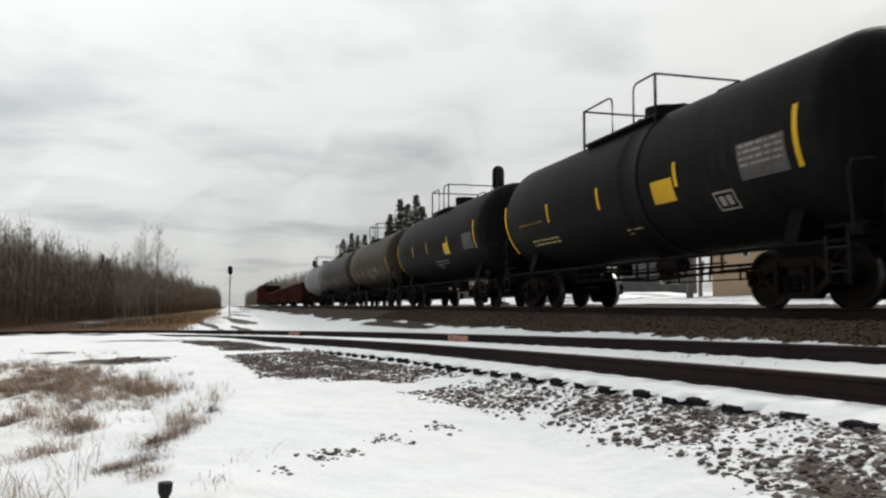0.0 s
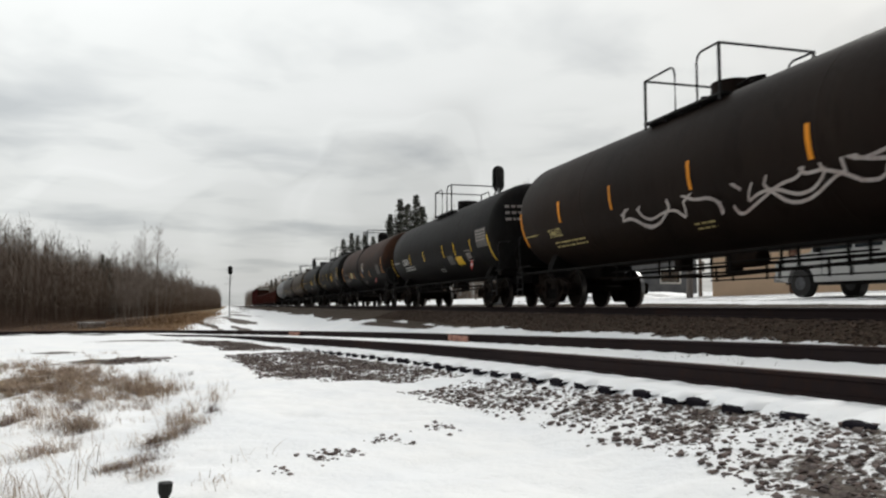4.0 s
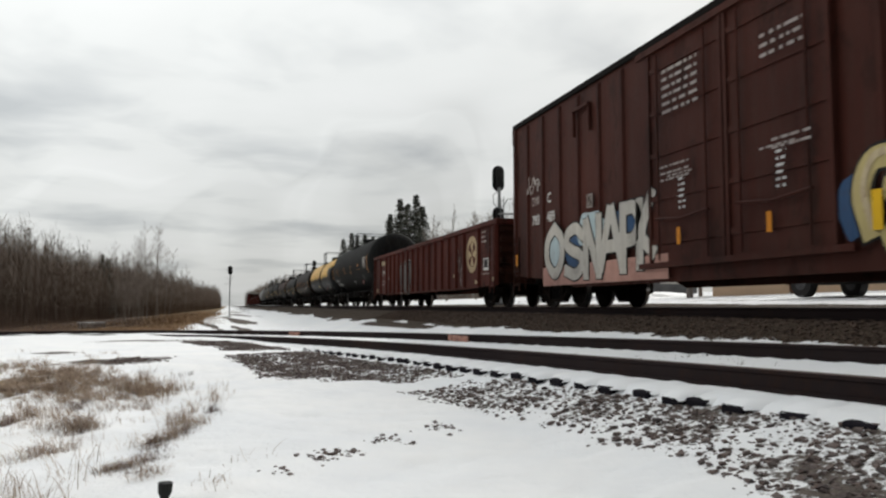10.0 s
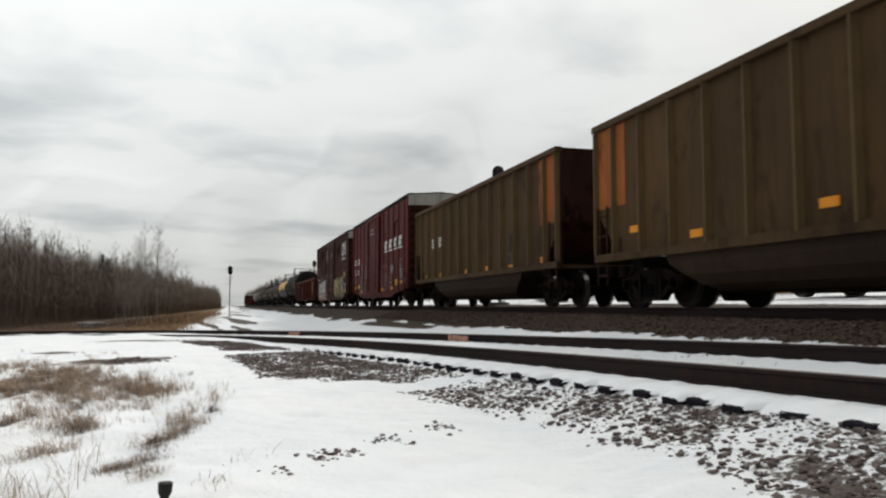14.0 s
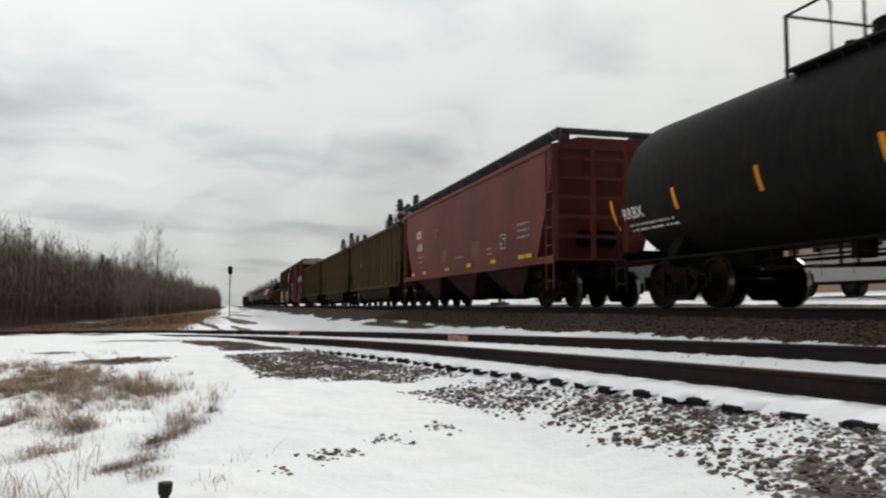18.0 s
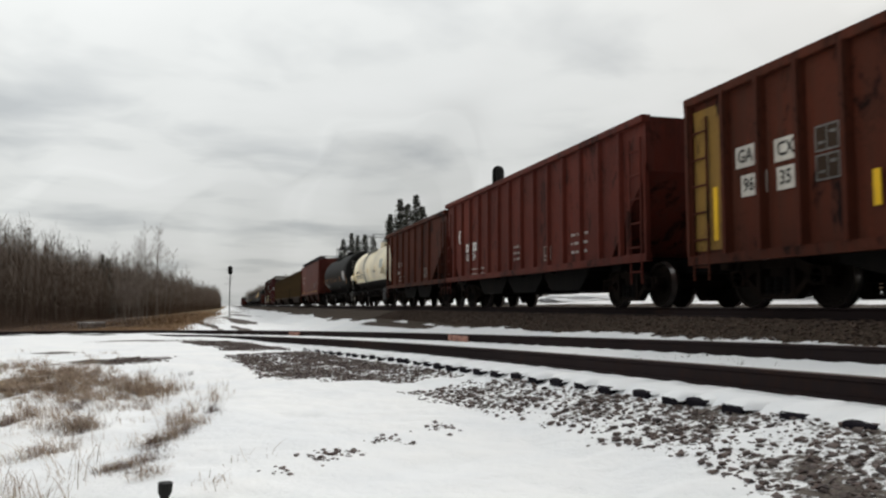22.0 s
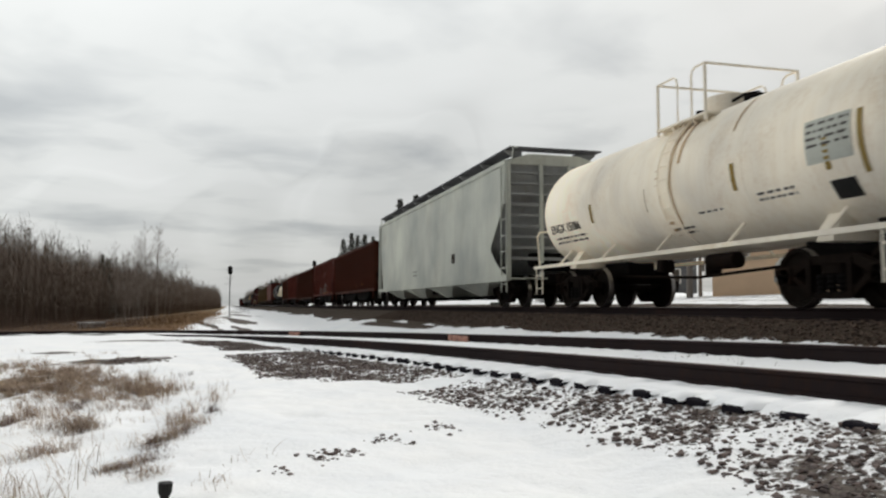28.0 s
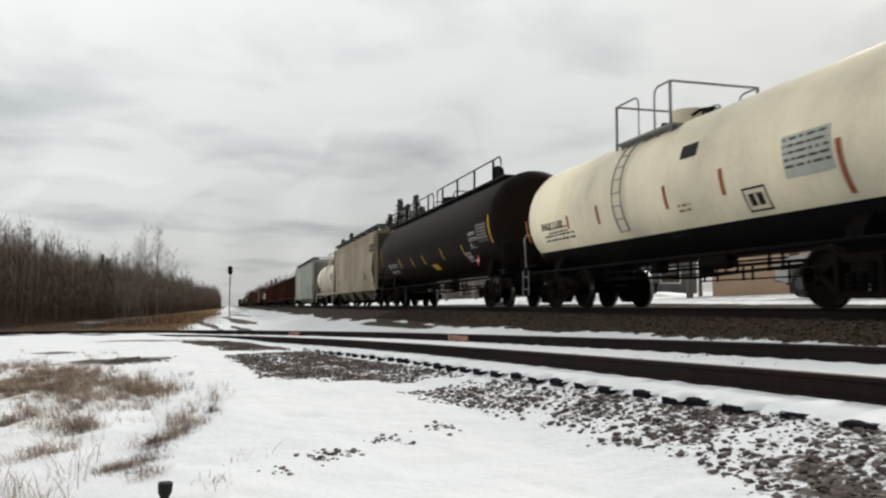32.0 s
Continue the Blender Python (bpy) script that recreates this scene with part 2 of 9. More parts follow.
M["dull_blue"] = paint("dull_blue", (0.20, 0.215, 0.215), (0.08, 0.03, 0.025), (0.12, 0.085, 0.08), 0.8, 0.6, 0.6)
M["galvanised"] = paint("galvanised", (0.28, 0.29, 0.29), (0.16, 0.12, 0.09), (0.2, 0.19, 0.18), 0.3, 0.4, 0.45)


def two_tone():
    """Yellow upper half over a black belly, the border ragged where the black has run up and flaked."""
    m = Mat("tank_yellow_over_black", 0.5, 0.0, 0.1)
    sep = m.t.nodes.new("ShaderNodeSeparateXYZ")
    m.link(m.co, sep.inputs[0])
    rag = m.noise(1.5, 7, 0.72, m.stretched(1, 1.9, 0.6), 0.3)
    edge = m.math("ADD", sep.outputs[2], m.math("MULTIPLY", m.math("SUBTRACT", rag, 0.5), 1.25))
    ends = m.math("GREATER_THAN", m.math("MULTIPLY", sep.outputs[1], -1.0), 5.6)
    up = m.band(m.math("SUBTRACT", edge, m.math("MULTIPLY", ends, 0.65)), 2.42, 2.46)
    col = m.mix(up, (0.012, 0.013, 0.014), m.mix(m.band(m.noise(2.2, 5, 0.7), 0.45, 0.75), (0.74, 0.45, 0.115), (0.62, 0.38, 0.12)))
    chips = m.band(m.noise(1.9, 8, 0.78, m.stretched(1.5, 1.5, 0.8), 0.4), 0.585, 0.61)
    col = m.mix(chips, col, (0.03, 0.026, 0.022))
    m.base(col).rough(m.math("MULTIPLY_ADD", m.noise(12), 0.25, 0.35)).bump(m.noise(3), 0.1, 0.02)
    return m.m


M["tank_yellow"] = two_tone()


def rusted_top():
    """Rusty brown upper half that fades softly and raggedly to a black lower half, with a black spill run down beside
    the manway.
    """
    m = Mat("tank_rusted", 0.55, 0.0, 0.035)
    sep = m.t.nodes.new("ShaderNodeSeparateXYZ")
    m.link(m.co, sep.inputs[0])
    rag = m.noise(0.9, 7, 0.7, m.stretched(1, 1.2, 0.7), 0.3)
    edge = m.math("ADD", sep.outputs[2], m.math("MULTIPLY", m.math("SUBTRACT", rag, 0.5), 2.2))
    black = m.mix(m.noise(2, 5), (0.0085, 0.0088, 0.0092), (0.018, 0.017, 0.016))
    rust = m.mix(m.band(m.noise(2.6, 6, 0.7), 0.35, 0.7), (0.052, 0.0235, 0.0140), (0.030, 0.0165, 0.0115))
    col = m.mix(m.band(edge, 2.05, 3.05), black, rust)
    run_off = m.math("ABSOLUTE", m.math("SUBTRACT", m.math("ADD", sep.outputs[1], m.math("MULTIPLY", m.math("SUBTRACT", m.noise(2.2, 5, 0.6), 0.5), 0.5)), 0.78))
    col = m.mix(m.band(run_off, 0.24, 0.38), (0.0065, 0.0065, 0.0065), col)
    m.base(col).rough(m.math("MULTIPLY_ADD", m.noise(12), 0.2, 0.45)).bump(m.noise(3), 0.1, 0.02)
    return m.m


M["tank_brown"] = rusted_top()


def stone_mat(name, a, b, c, rough=0.9):
    m = Mat(name, rough, 0, 0.05)
    g = m.t.nodes.new("ShaderNodeNewGeometry")
    pick = g.outputs["Random Per Island"]
    col = m.mix(pick, a, b)
    col = m.mix(m.band(m.noise(25, 4, 0.7), 0.45, 0.7), col, c)
    m.base(col).bump(m.noise(60, 3, 0.7), 0.4, 0.01)
    return m.m


M["ballast"] = stone_mat("ballast", (0.070, 0.059, 0.059), (0.23, 0.192, 0.178), (0.140, 0.098, 0.082))
M["bank_ballast"] = stone_mat("bank_ballast", (0.042, 0.033, 0.029), (0.135, 0.100, 0.080), (0.098, 0.066, 0.050))
M["walk_steel"] = paint("walk_steel", (0.12, 0.122, 0.13), (0.04, 0.03, 0.025), (0.05, 0.048, 0.046), 0.4, 0.5, 0.6)
# the tan sides darkened for bays and rear end, their shade in the colour
M["hopper_under"] = paint("hopper_under", (0.20, 0.172, 0.135), (0.12, 0.085, 0.055), (0.13, 0.11, 0.085), 0.5, 0.6, 0.7)
M["tan_stain"] = paint("tan_stain", (0.32, 0.262, 0.18), (0.26, 0.195, 0.125), (0.37, 0.31, 0.22), 0.6, 0.6, 0.6)
# brown of the coal tubs, darkened with the shade under the cars
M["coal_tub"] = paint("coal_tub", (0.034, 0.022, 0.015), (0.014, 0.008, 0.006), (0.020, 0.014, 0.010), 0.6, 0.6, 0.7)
M["rail_side"] = paint("rail_side", (0.024, 0.017, 0.017), (0.038, 0.021, 0.016), (0.019, 0.015, 0.017), 0.8, 0.5, 0.8)
m = Mat("rail_head", 0.35, 0.9)
m.base(m.mix(m.noise(6, 4), (0.16, 0.15, 0.15), (0.30, 0.29, 0.29)))
M["rail_head"] = m.m
m = Mat("worn_tread", 0.32, 1.0)
m.base(m.mix(m.noise(9, 4), (0.30, 0.29, 0.28), (0.5, 0.49, 0.48)))
M["worn_tread"] = m.m
m = Mat("rusty_rail_head", 0.6, 0.3)
m.base(m.mix(m.noise(6, 4), (0.06, 0.04, 0.032), (0.12, 0.08, 0.06)))
M["rusty_rail_head"] = m.m
m = Mat("tie_wood", 0.85, 0, 0.04)
m.base(m.mix(m.noise(3, 6, 0.7, m.stretched(1, 12, 12)), (0.008, 0.008, 0.013), (0.026, 0.022, 0.026))).bump(m.noise(4, 5, 0.7, m.stretched(1, 14, 14)), 0.5, 0.02)
M["tie_wood"] = m.m
m = Mat("snow", 0.55, 0, 0.3)
m.base(m.mix(m.noise(3, 5), (0.85, 0.865, 0.885), (0.90, 0.905, 0.91))).bump(m.noise(40, 4, 0.6), 0.15, 0.01)
M["snow"] = m.m


# ---- mesh helpers ----
def box(bm, x0, x1, y0, y1, z0, z1, bev=0.0):
    vs = bmesh.ops.create_cube(bm, size=1.0, matrix=Matrix.Translation(((x0 + x1) / 2, (y0 + y1) / 2, (z0 + z1) / 2)) @ Matrix.Diagonal((abs(x1 - x0), abs(y1 - y0), abs(z1 - z0), 1)))["verts"]
    if bev:
        es = list({e for v in vs for e in v.link_edges})
        bmesh.ops.bevel(bm, geom=es, offset=bev, segments=1, affect="EDGES")


def cyl(bm, p0, p1, r, seg=10, r2=None):
    p0, p1 = Vector(p0), Vector(p1)
    d = p1 - p0
    m = Matrix.Translation((p0 + p1) / 2) @ d.to_track_quat("Z", "Y").to_matrix().to_4x4()
    bmesh.ops.create_cone(bm, cap_ends=True, segments=seg, radius1=r, radius2=r if r2 is None else r2, depth=d.length, matrix=m)


def tube(bm, pts, r, seg=6):
    """A bent pipe: rings along pts, joined."""
    pts = [Vector(p) for p in pts]
    rings = []
    for i, p in enumerate(pts):
        d = (pts[min(i + 1, len(pts) - 1)] - pts[max(i - 1, 0)]).normalized()
        q = d.to_track_quat("Z", "Y")
        rings.append([bm.verts.new(p + q @ Vector((r * math.cos(2 * math.pi * k / seg), r * math.sin(2 * math.pi * k / seg), 0))) for k in range(seg)])
    for a, b in zip(rings, rings[1:]):
        for k in range(seg):
            bm.faces.new((a[k], a[(k + 1) % seg], b[(k + 1) % seg], b[k]))
    bm.faces.new(rings[0][::-1])
    bm.faces.new(rings[-1])


def prism(bm, poly, axis, a, b):
    """Extrude a polygon along an axis: 'x' takes (y, z), 'y' takes (x, z), 'z' takes (x, y)."""
    def at(p, s):
        return {"x": (s, p[0], p[1]), "y": (p[0], s, p[1]), "z": (p[0], p[1], s)}[axis]
    va, vb = [bm.verts.new(at(p, a)) for p in poly], [bm.verts.new(at(p, b)) for p in poly]
    n = len(poly)
    fs = [bm.faces.new(va), bm.faces.new(vb[::-1])] + [bm.faces.new((va[i], vb[i], vb[(i + 1) % n], va[(i + 1) % n])) for i in range(n)]
    bmesh.ops.recalc_face_normals(bm, faces=fs)


def lathe_y(bm, profile, cz, seg=40, cx=0.0):
    """Turn (y, r) round an axis along y at height cz."""
    rings = [[bm.verts.new((cx + r * math.cos(2 * math.pi * k / seg), y, cz + r * math.sin(2 * math.pi * k / seg))) for k in range(seg)] if r > 1e-4 else [bm.verts.new((cx, y, cz))] for y, r in profile]
    fs = []
    for a, b in zip(rings, rings[1:]):
        for k in range(seg):
            k2 = (k + 1) % seg
            f = [a[k], a[k2], b[k2], b[k]] if len(a) > 1 and len(b) > 1 else ([a[0], b[k2], b[k]] if len(a) == 1 else [a[k], a[k2], b[0]])
            fs.append(bm.faces.new(f))
    bmesh.ops.recalc_face_normals(bm, faces=fs)


def mesh_of(name, bm, material, smooth=False):
    me = bpy.data.meshes.new(name)
    bm.to_mesh(me)
    bm.free()
    for mat in material if isinstance(material, (list, tuple)) else [material]:
        me.materials.append(M[mat] if isinstance(mat, str) else mat)
    if smooth:
        me.polygons.foreach_set("use_smooth", [True] * len(me.polygons))
        me.set_sharp_from_angle(angle=radians(40))
    return me


def islands(name, bm, material, parent, label="", smooth=False):
    """Each loose piece of the bmesh becomes a part of its own."""
    bm.verts.ensure_lookup_table()
    left, obs = set(bm.verts), []
    while left:
        todo = [left.pop()]
        got = set(todo)
        while todo:
            for e in todo.pop().link_edges:
                for v in e.verts:
                    if v in left:
                        left.discard(v)
                        got.add(v)
                        todo.append(v)
        bit, at = bmesh.new(), {}
        for v in got:
            at[v] = bit.verts.new(v.co)
        for f in {f for v in got for f in v.link_faces}:
            bit.faces.new([at[v] for v in f.verts])
        obs.append(part(name, bit, material, parent, label, smooth))
    bm.free()
    return obs


def part(name, bm, material, parent, label="", smooth=False, at=None):
    """One mesh object under a thing or a part."""
    return share(name, mesh_of(name, bm, material, smooth), parent, at, label)


def share(name, me, parent, at=None, label=""):
    """Another object on a mesh that is made already."""
    ob = new(name, me)
    ob.parent = parent
    if at is not None:
        ob.matrix_basis = at if isinstance(at, Matrix) else Matrix.Translation(at)
    if label:
        ob["label"] = label
    return ob


def bmnew():
    return bmesh.new()


# ---- the ground ----
def branch_line():
    """The curving branch track: rows of s, x, y, heading, height of its lower rail."""
    rows, ds = [], 0.25
    x, y, s = 4.6703, 5.0, 0.0
    def head(s):
        c = min(max(s, -8.0), 52.0)
        return 0.0557 + 0.0065 * c + 0.0007 * c * c / 2
    def height(s):
        return -0.440 - 0.0223 * min(max(s, -12.0), 58.0)
    fwd = []
    while s < 150:
        fwd.append((s, x, y, head(s), height(s)))
        h = head(s + ds / 2)
        x, y, s = x - math.sin(h) * ds, y + math.cos(h) * ds, s + ds
    back, x, y, s = [], 4.6703, 5.0, 0.0
    while s > -60:
        h = head(s - ds / 2)
        x, y, s = x + math.sin(h) * ds, y - math.cos(h) * ds, s - ds
        back.append((s, x, y, head(s), height(s)))
    return np.array(back[::-1] + fwd)


BRANCH = branch_line()
CANT = 0.131
GAUGE = 1.435


def smooth(a, b, v):
    k = np.clip((v - a) / (b - a), 0, 1)
    return k * k * (3 - 2 * k)


def rolling(x, y, seed=0.0):
    """Cheap smooth noise for arrays, about -1 to 1."""
    v = np.zeros_like(x)
    for i, (a, b, c, w) in enumerate([(1.0, 0.31, 0.0, 0.4), (-0.42, 0.93, 1.7, 0.3), (0.77, -1.21, 4.1, 0.2), (1.9, 1.43, 2.2, 0.18), (-2.6, 1.1, 0.6, 0.12), (3.7, -2.9, 5.0, 0.08)]):
        v += w * np.sin(a * x + b * y + c + seed * (i + 1) + 0.8 * np.sin(0.7 * b * x - 0.6 * a * y + seed))
    return v


def off_branch(x, y):
    """Signed distance to the branch's centre line (positive on the main line's side), its lower rail's height and s there."""
    d, z, s = np.empty_like(x), np.empty_like(x), np.empty_like(x)
    pts = BRANCH[::2]
    for i in range(0, len(x), 20000):
        xs, ys = x[i:i + 20000, None], y[i:i + 20000, None]
        k = np.argmin((xs - pts[None, :, 1]) ** 2 + (ys - pts[None, :, 2]) ** 2, axis=1)
        p = pts[k]
        d[i:i + 20000] = (x[i:i + 20000] - p[:, 1]) * np.cos(p[:, 3]) + (y[i:i + 20000] - p[:, 2]) * np.sin(p[:, 3])
        far = np.hypot(x[i:i + 20000] - p[:, 1], y[i:i + 20000] - p[:, 2])
        d[i:i + 20000] = np.sign(d[i:i + 20000]) * np.maximum(abs(d[i:i + 20000]), far)
        z[i:i + 20000], s[i:i + 20000] = p[:, 4], p[:, 0]
    return d, z, s


def terrain(x, y):
    """Height of the ground at arrays x, y."""
    x, y = np.asarray(x, float), np.asarray(y, float)
    r = np.hypot(x, y)
    d, zb, s = off_branch(x, y)
    base = -0.97 - 1.6 * smooth(10, 95, r) * smooth(4, -24, x) - 0.35 * smooth(14, 70, r) * smooth(9, 5, x)
    base += 0.04 * rolling(x * 0.8, y * 0.8) * smooth(1, 5, r) + 0.012 * rolling(x * 2.7, y * 2.7, 2.0)
    base -= 0.022 * smooth(0.25, 0.75, rolling(x * 4.6, y * 4.6, 7.0)) * smooth(12, 7, r)
    # a low edge where the level strip falls off towards the grass, and hummocks in the grass
    edge = (x - 0.02) - 0.075 * (y - 7.2)
    base -= 0.13 * smooth(0.1, -1.0, edge) * smooth(14, 9, y) - 0.045 * rolling(x * 3.1, y * 3.1, 4.0) * smooth(-0.2, -1.2, edge) * smooth(16, 11, r)
    # beyond the main line the land rises a little above the rails
    yard = -0.02 + 0.09 * np.clip(x - 11.2, 0, 1.2) + 0.047 * np.clip(x - 12.4, 0, 20) + 0.03 * rolling(x * 0.3, y * 0.3, 1.0)
    base = np.where(x > TRACK_X, yard * smooth(10.6, 11.4, x) + (-0.35) * (1 - smooth(10.6, 11.4, x)), base)
    bed = np.clip(np.minimum((x - 6.0) * 0.30 - 0.56, (13.0 - x) * 0.3 - 0.42), -9, -0.19)
    lie = d * (CANT / GAUGE)
    near_top = zb + CANT / 2 + np.where(np.abs(d) < 0.64, -0.136, np.where(np.abs(d) < 0.80, -0.150, np.where(d > 0, -0.152, -0.158))) + np.clip(lie, -0.12, 0.12)
    near_top = near_top - (0.030 + 0.048 * smooth(-3.0, 2.5, s)) * smooth(-1.13, -1.25, d)
    near_top = np.where(d < -1.25, near_top - (-1.25 - d) * 0.20, near_top)
    near_top = np.where(d > 1.45, near_top - (d - 1.45) * 0.35, near_top)
    z = np.maximum(np.maximum(base, bed), near_top)
    z += 0.012 * rolling(x * 7.3, y * 7.3, 3.0) * (r < 25) * smooth(1.35, 1.7, np.abs(d))
    return z


def covers(x, y):
    """How bare the ground is: share of ballast, share of dry grass."""
    d, zb, s = off_branch(x, y)
    n1, n2 = rolling(x * 1.3, y * 1.3, 5.0), rolling(x * 4.2, y * 4.2, 6.0)
    bal = smooth(6.32, 6.72, x + 0.07 * n1 + 0.10 * n2 + 0.06 * rolling(x * 11, y * 11, 2.0) + (0.030 + 0.012 * rolling(x * 2.0, y * 0.9, 3.0)) * np.clip(y - 8, 0, 30) + 0.0) * smooth(13.0, 11.8, x + 0.3 * n1)
    shoulder = smooth(-1.18, -1.28, d) * smooth(-2.75 - 0.06 * np.maximum(s, -4), -1.95, d + 0.22 * n1) * smooth(5.0, 3.6, s + 0.7 * n1)
    bal = np.maximum(bal, shoulder * (0.45 + 0.18 * smooth(-0.5, -3.0, s) + 0.17 * n2 + 0.10 * n1))
    wide = -d - 1.6 + 0.25 * n1 + 0.15 * n2
    apron = smooth(-1.28, -1.42, d) * smooth(4.7, 5.4, s - 0.75 * wide) * smooth(13.6, 12.4, s + 0.7 * wide) * smooth(-3.9, -3.4, d + 0.2 * n1)
    apron2 = smooth(-1.4, -1.7, d) * smooth(-3.1, -2.5, d + 0.3 * n1) * smooth(13.4, 14.4, s) * smooth(25, 20, s + 0.6 * n1)
    bal = np.maximum(bal, np.maximum(apron * (0.53 + 0.2 * n2), apron2 * (0.6 + 0.25 * n2)))
    # long dark patches in the snow, drawn as bare ballast
    dark_patch = np.exp(-(((x + 1.95) / 0.85) ** 2 + ((y - 14.8 - 0.25 * (x + 2.0)) / 0.95) ** 2))
    dark_patch = np.maximum(dark_patch, np.exp(-(((x + 3.6) / 0.55) ** 2 + ((y - 18.5 - 0.3 * (x + 3.6)) / 0.42) ** 2)))
    dark_patch = np.maximum(dark_patch, 0.8 * np.exp(-(((x + 2.8) / 0.4) ** 2 + ((y - 13.9 - 0.5 * (x + 2.8)) / 0.26) ** 2)))
    dark_patch = np.maximum(dark_patch, np.exp(-(((x + 2.6) / 1.5) ** 2 + ((y - 25.0) / 0.8) ** 2)))
    bal = np.maximum(bal, dark_patch * (0.95 + 0.12 * n2))
    far_bal = smooth(0.30, 0.5, rolling(x * 1.7 + 0.1 * y, y * 0.06, 9.0)) * (y > 22) * smooth(2.0, 4.0, d) * (x < 6)
    bal = np.maximum(bal, 0.9 * far_bal)
    gr = smooth(-1.5, -2.4, x + 0.4 * n1) * smooth(13.6, 12.2, y + 0.5 * n1) * smooth(9.9, 10.9, y + 0.5 * n1) * (0.50 + 0.25 * n1 + 0.3 * n2)
    bands = np.maximum(smooth(0.05, 0.5, rolling(x * 0.35, y * 1.1, 8.0)) * smooth(-3, -6, x) * smooth(10, 12, y) * smooth(30, 20, y), 0)
    gr = np.maximum(gr, 0.35 * bands)
    belt = smooth(-1.5, -4, x + 0.3 * n1) * smooth(48, 62, y + 0.4 * x) * (1 - smooth(3.0, 1.0, np.abs(d)))
    tongue = smooth(-1.2, -2.4, x + 0.05 * (y - 33) + 0.3 * n1) * smooth(31, 36, y + 0.4 * n1 - 0.6 * (x + 3)) * smooth(-0.19, -0.16, x / np.maximum(y, 1)) * smooth(90, 70, y) * smooth(1.8, 3.2, np.abs(d))
    gr = np.maximum(gr, tongue * (0.66 + 0.3 * n1))
    gr = np.maximum(gr, belt * np.where(x > -0.088 * y, 0.95 + 0.3 * n1, 0.46 + 0.4 * smooth(62, 78, y) + 0.3 * n1))
    # worn wheel tracks in the yard beyond the main line
    tracks = smooth(12.6, 13.6, x) * smooth(60, 40, y) * smooth(45, 35, x) * (0.36 + 0.20 * rolling(x * 2.1 + 0.2 * y, y * 0.5, 3.0) + 0.12 * n2)
    bal = np.maximum(bal, tracks)
    return np.clip(bal, 0, 1), np.clip(gr, 0, 1)


def graded(lo, hi, fine_lo, fine_hi, step, grow):
    mid = list(np.arange(fine_lo, fine_hi, step))
    up, st = [mid[-1]], step
    while up[-1] < hi:
        st *= grow
        up.append(up[-1] + st)
    dn, st = [mid[0]], step
    while dn[-1] > lo:
        st *= grow
        dn.append(dn[-1] - st)
    return np.array(dn[:0:-1] + mid + up[1:])


def ground_mat():
    m = Mat("snowy_ground", 0.85, 0, 0.06)
    at = m.t.nodes.new("ShaderNodeAttribute")
    at.attribute_name = "cover"
    sep = m.t.nodes.new("ShaderNodeSeparateColor")
    m.link(at.outputs["Color"], sep.inputs[0])
    fine = m.noise(7, 5, 0.62)
    grit = m.noise(24, 4, 0.6)
    ball = m.math("ADD", sep.outputs[0], m.math("MULTIPLY", m.math("SUBTRACT", m.math("ADD", m.math("MULTIPLY", fine, 0.5), m.math("MULTIPLY", grit, 0.5)), 0.5), 1.6))
    bm_ = m.band(ball, 0.44, 0.56)
    grs = m.math("ADD", sep.outputs[1], m.math("MULTIPLY", m.math("SUBTRACT", m.math("ADD", m.math("MULTIPLY", fine, 0.6), m.math("MULTIPLY", m.noise(2.5, 5), 0.4)), 0.5), 1.8))
    gm_ = m.band(grs, 0.42, 0.60)
    vor = m.node("ShaderNodeTexVoronoi", Scale=22.0)
    m.link(m.co, vor.inputs["Vector"])
    stone = m.mix(m.band(grit, 0.3, 0.7), (0.060, 0.052, 0.047), (0.165, 0.138, 0.118))
    stone = m.mix(sep.outputs[2], stone, m.mix(m.band(grit, 0.3, 0.7), (0.030, 0.024, 0.019), (0.098, 0.072, 0.053)))
    straw = m.mix(m.band(m.noise(20, 5, 0.7), 0.35, 0.7), (0.13, 0.085, 0.045), (0.30, 0.22, 0.125))
    straw = m.mix(at.outputs["Alpha"], straw, m.mix(m.band(m.noise(1.1, 5, 0.7), 0.35, 0.7), (0.050, 0.034, 0.026), (0.125, 0.085, 0.060)))
    snow = m.mix(m.band(m.noise(0.8, 5), 0.35, 0.65), (0.84, 0.855, 0.875), (0.91, 0.912, 0.912))
    col = m.mix(bm_, m.mix(gm_, snow, straw), stone)
    m.base(col)
    hgt = m.math("ADD", m.math("MULTIPLY", m.math("SUBTRACT", 1.0, vor.outputs["Distance"]), bm_), m.math("ADD", m.math("MULTIPLY", m.noise(16, 5, 0.6), 0.45), m.math("MULTIPLY", m.noise(4.2, 4, 0.55), 1.3)))
    m.bump(hgt, 0.55, 0.035)
    return m.m


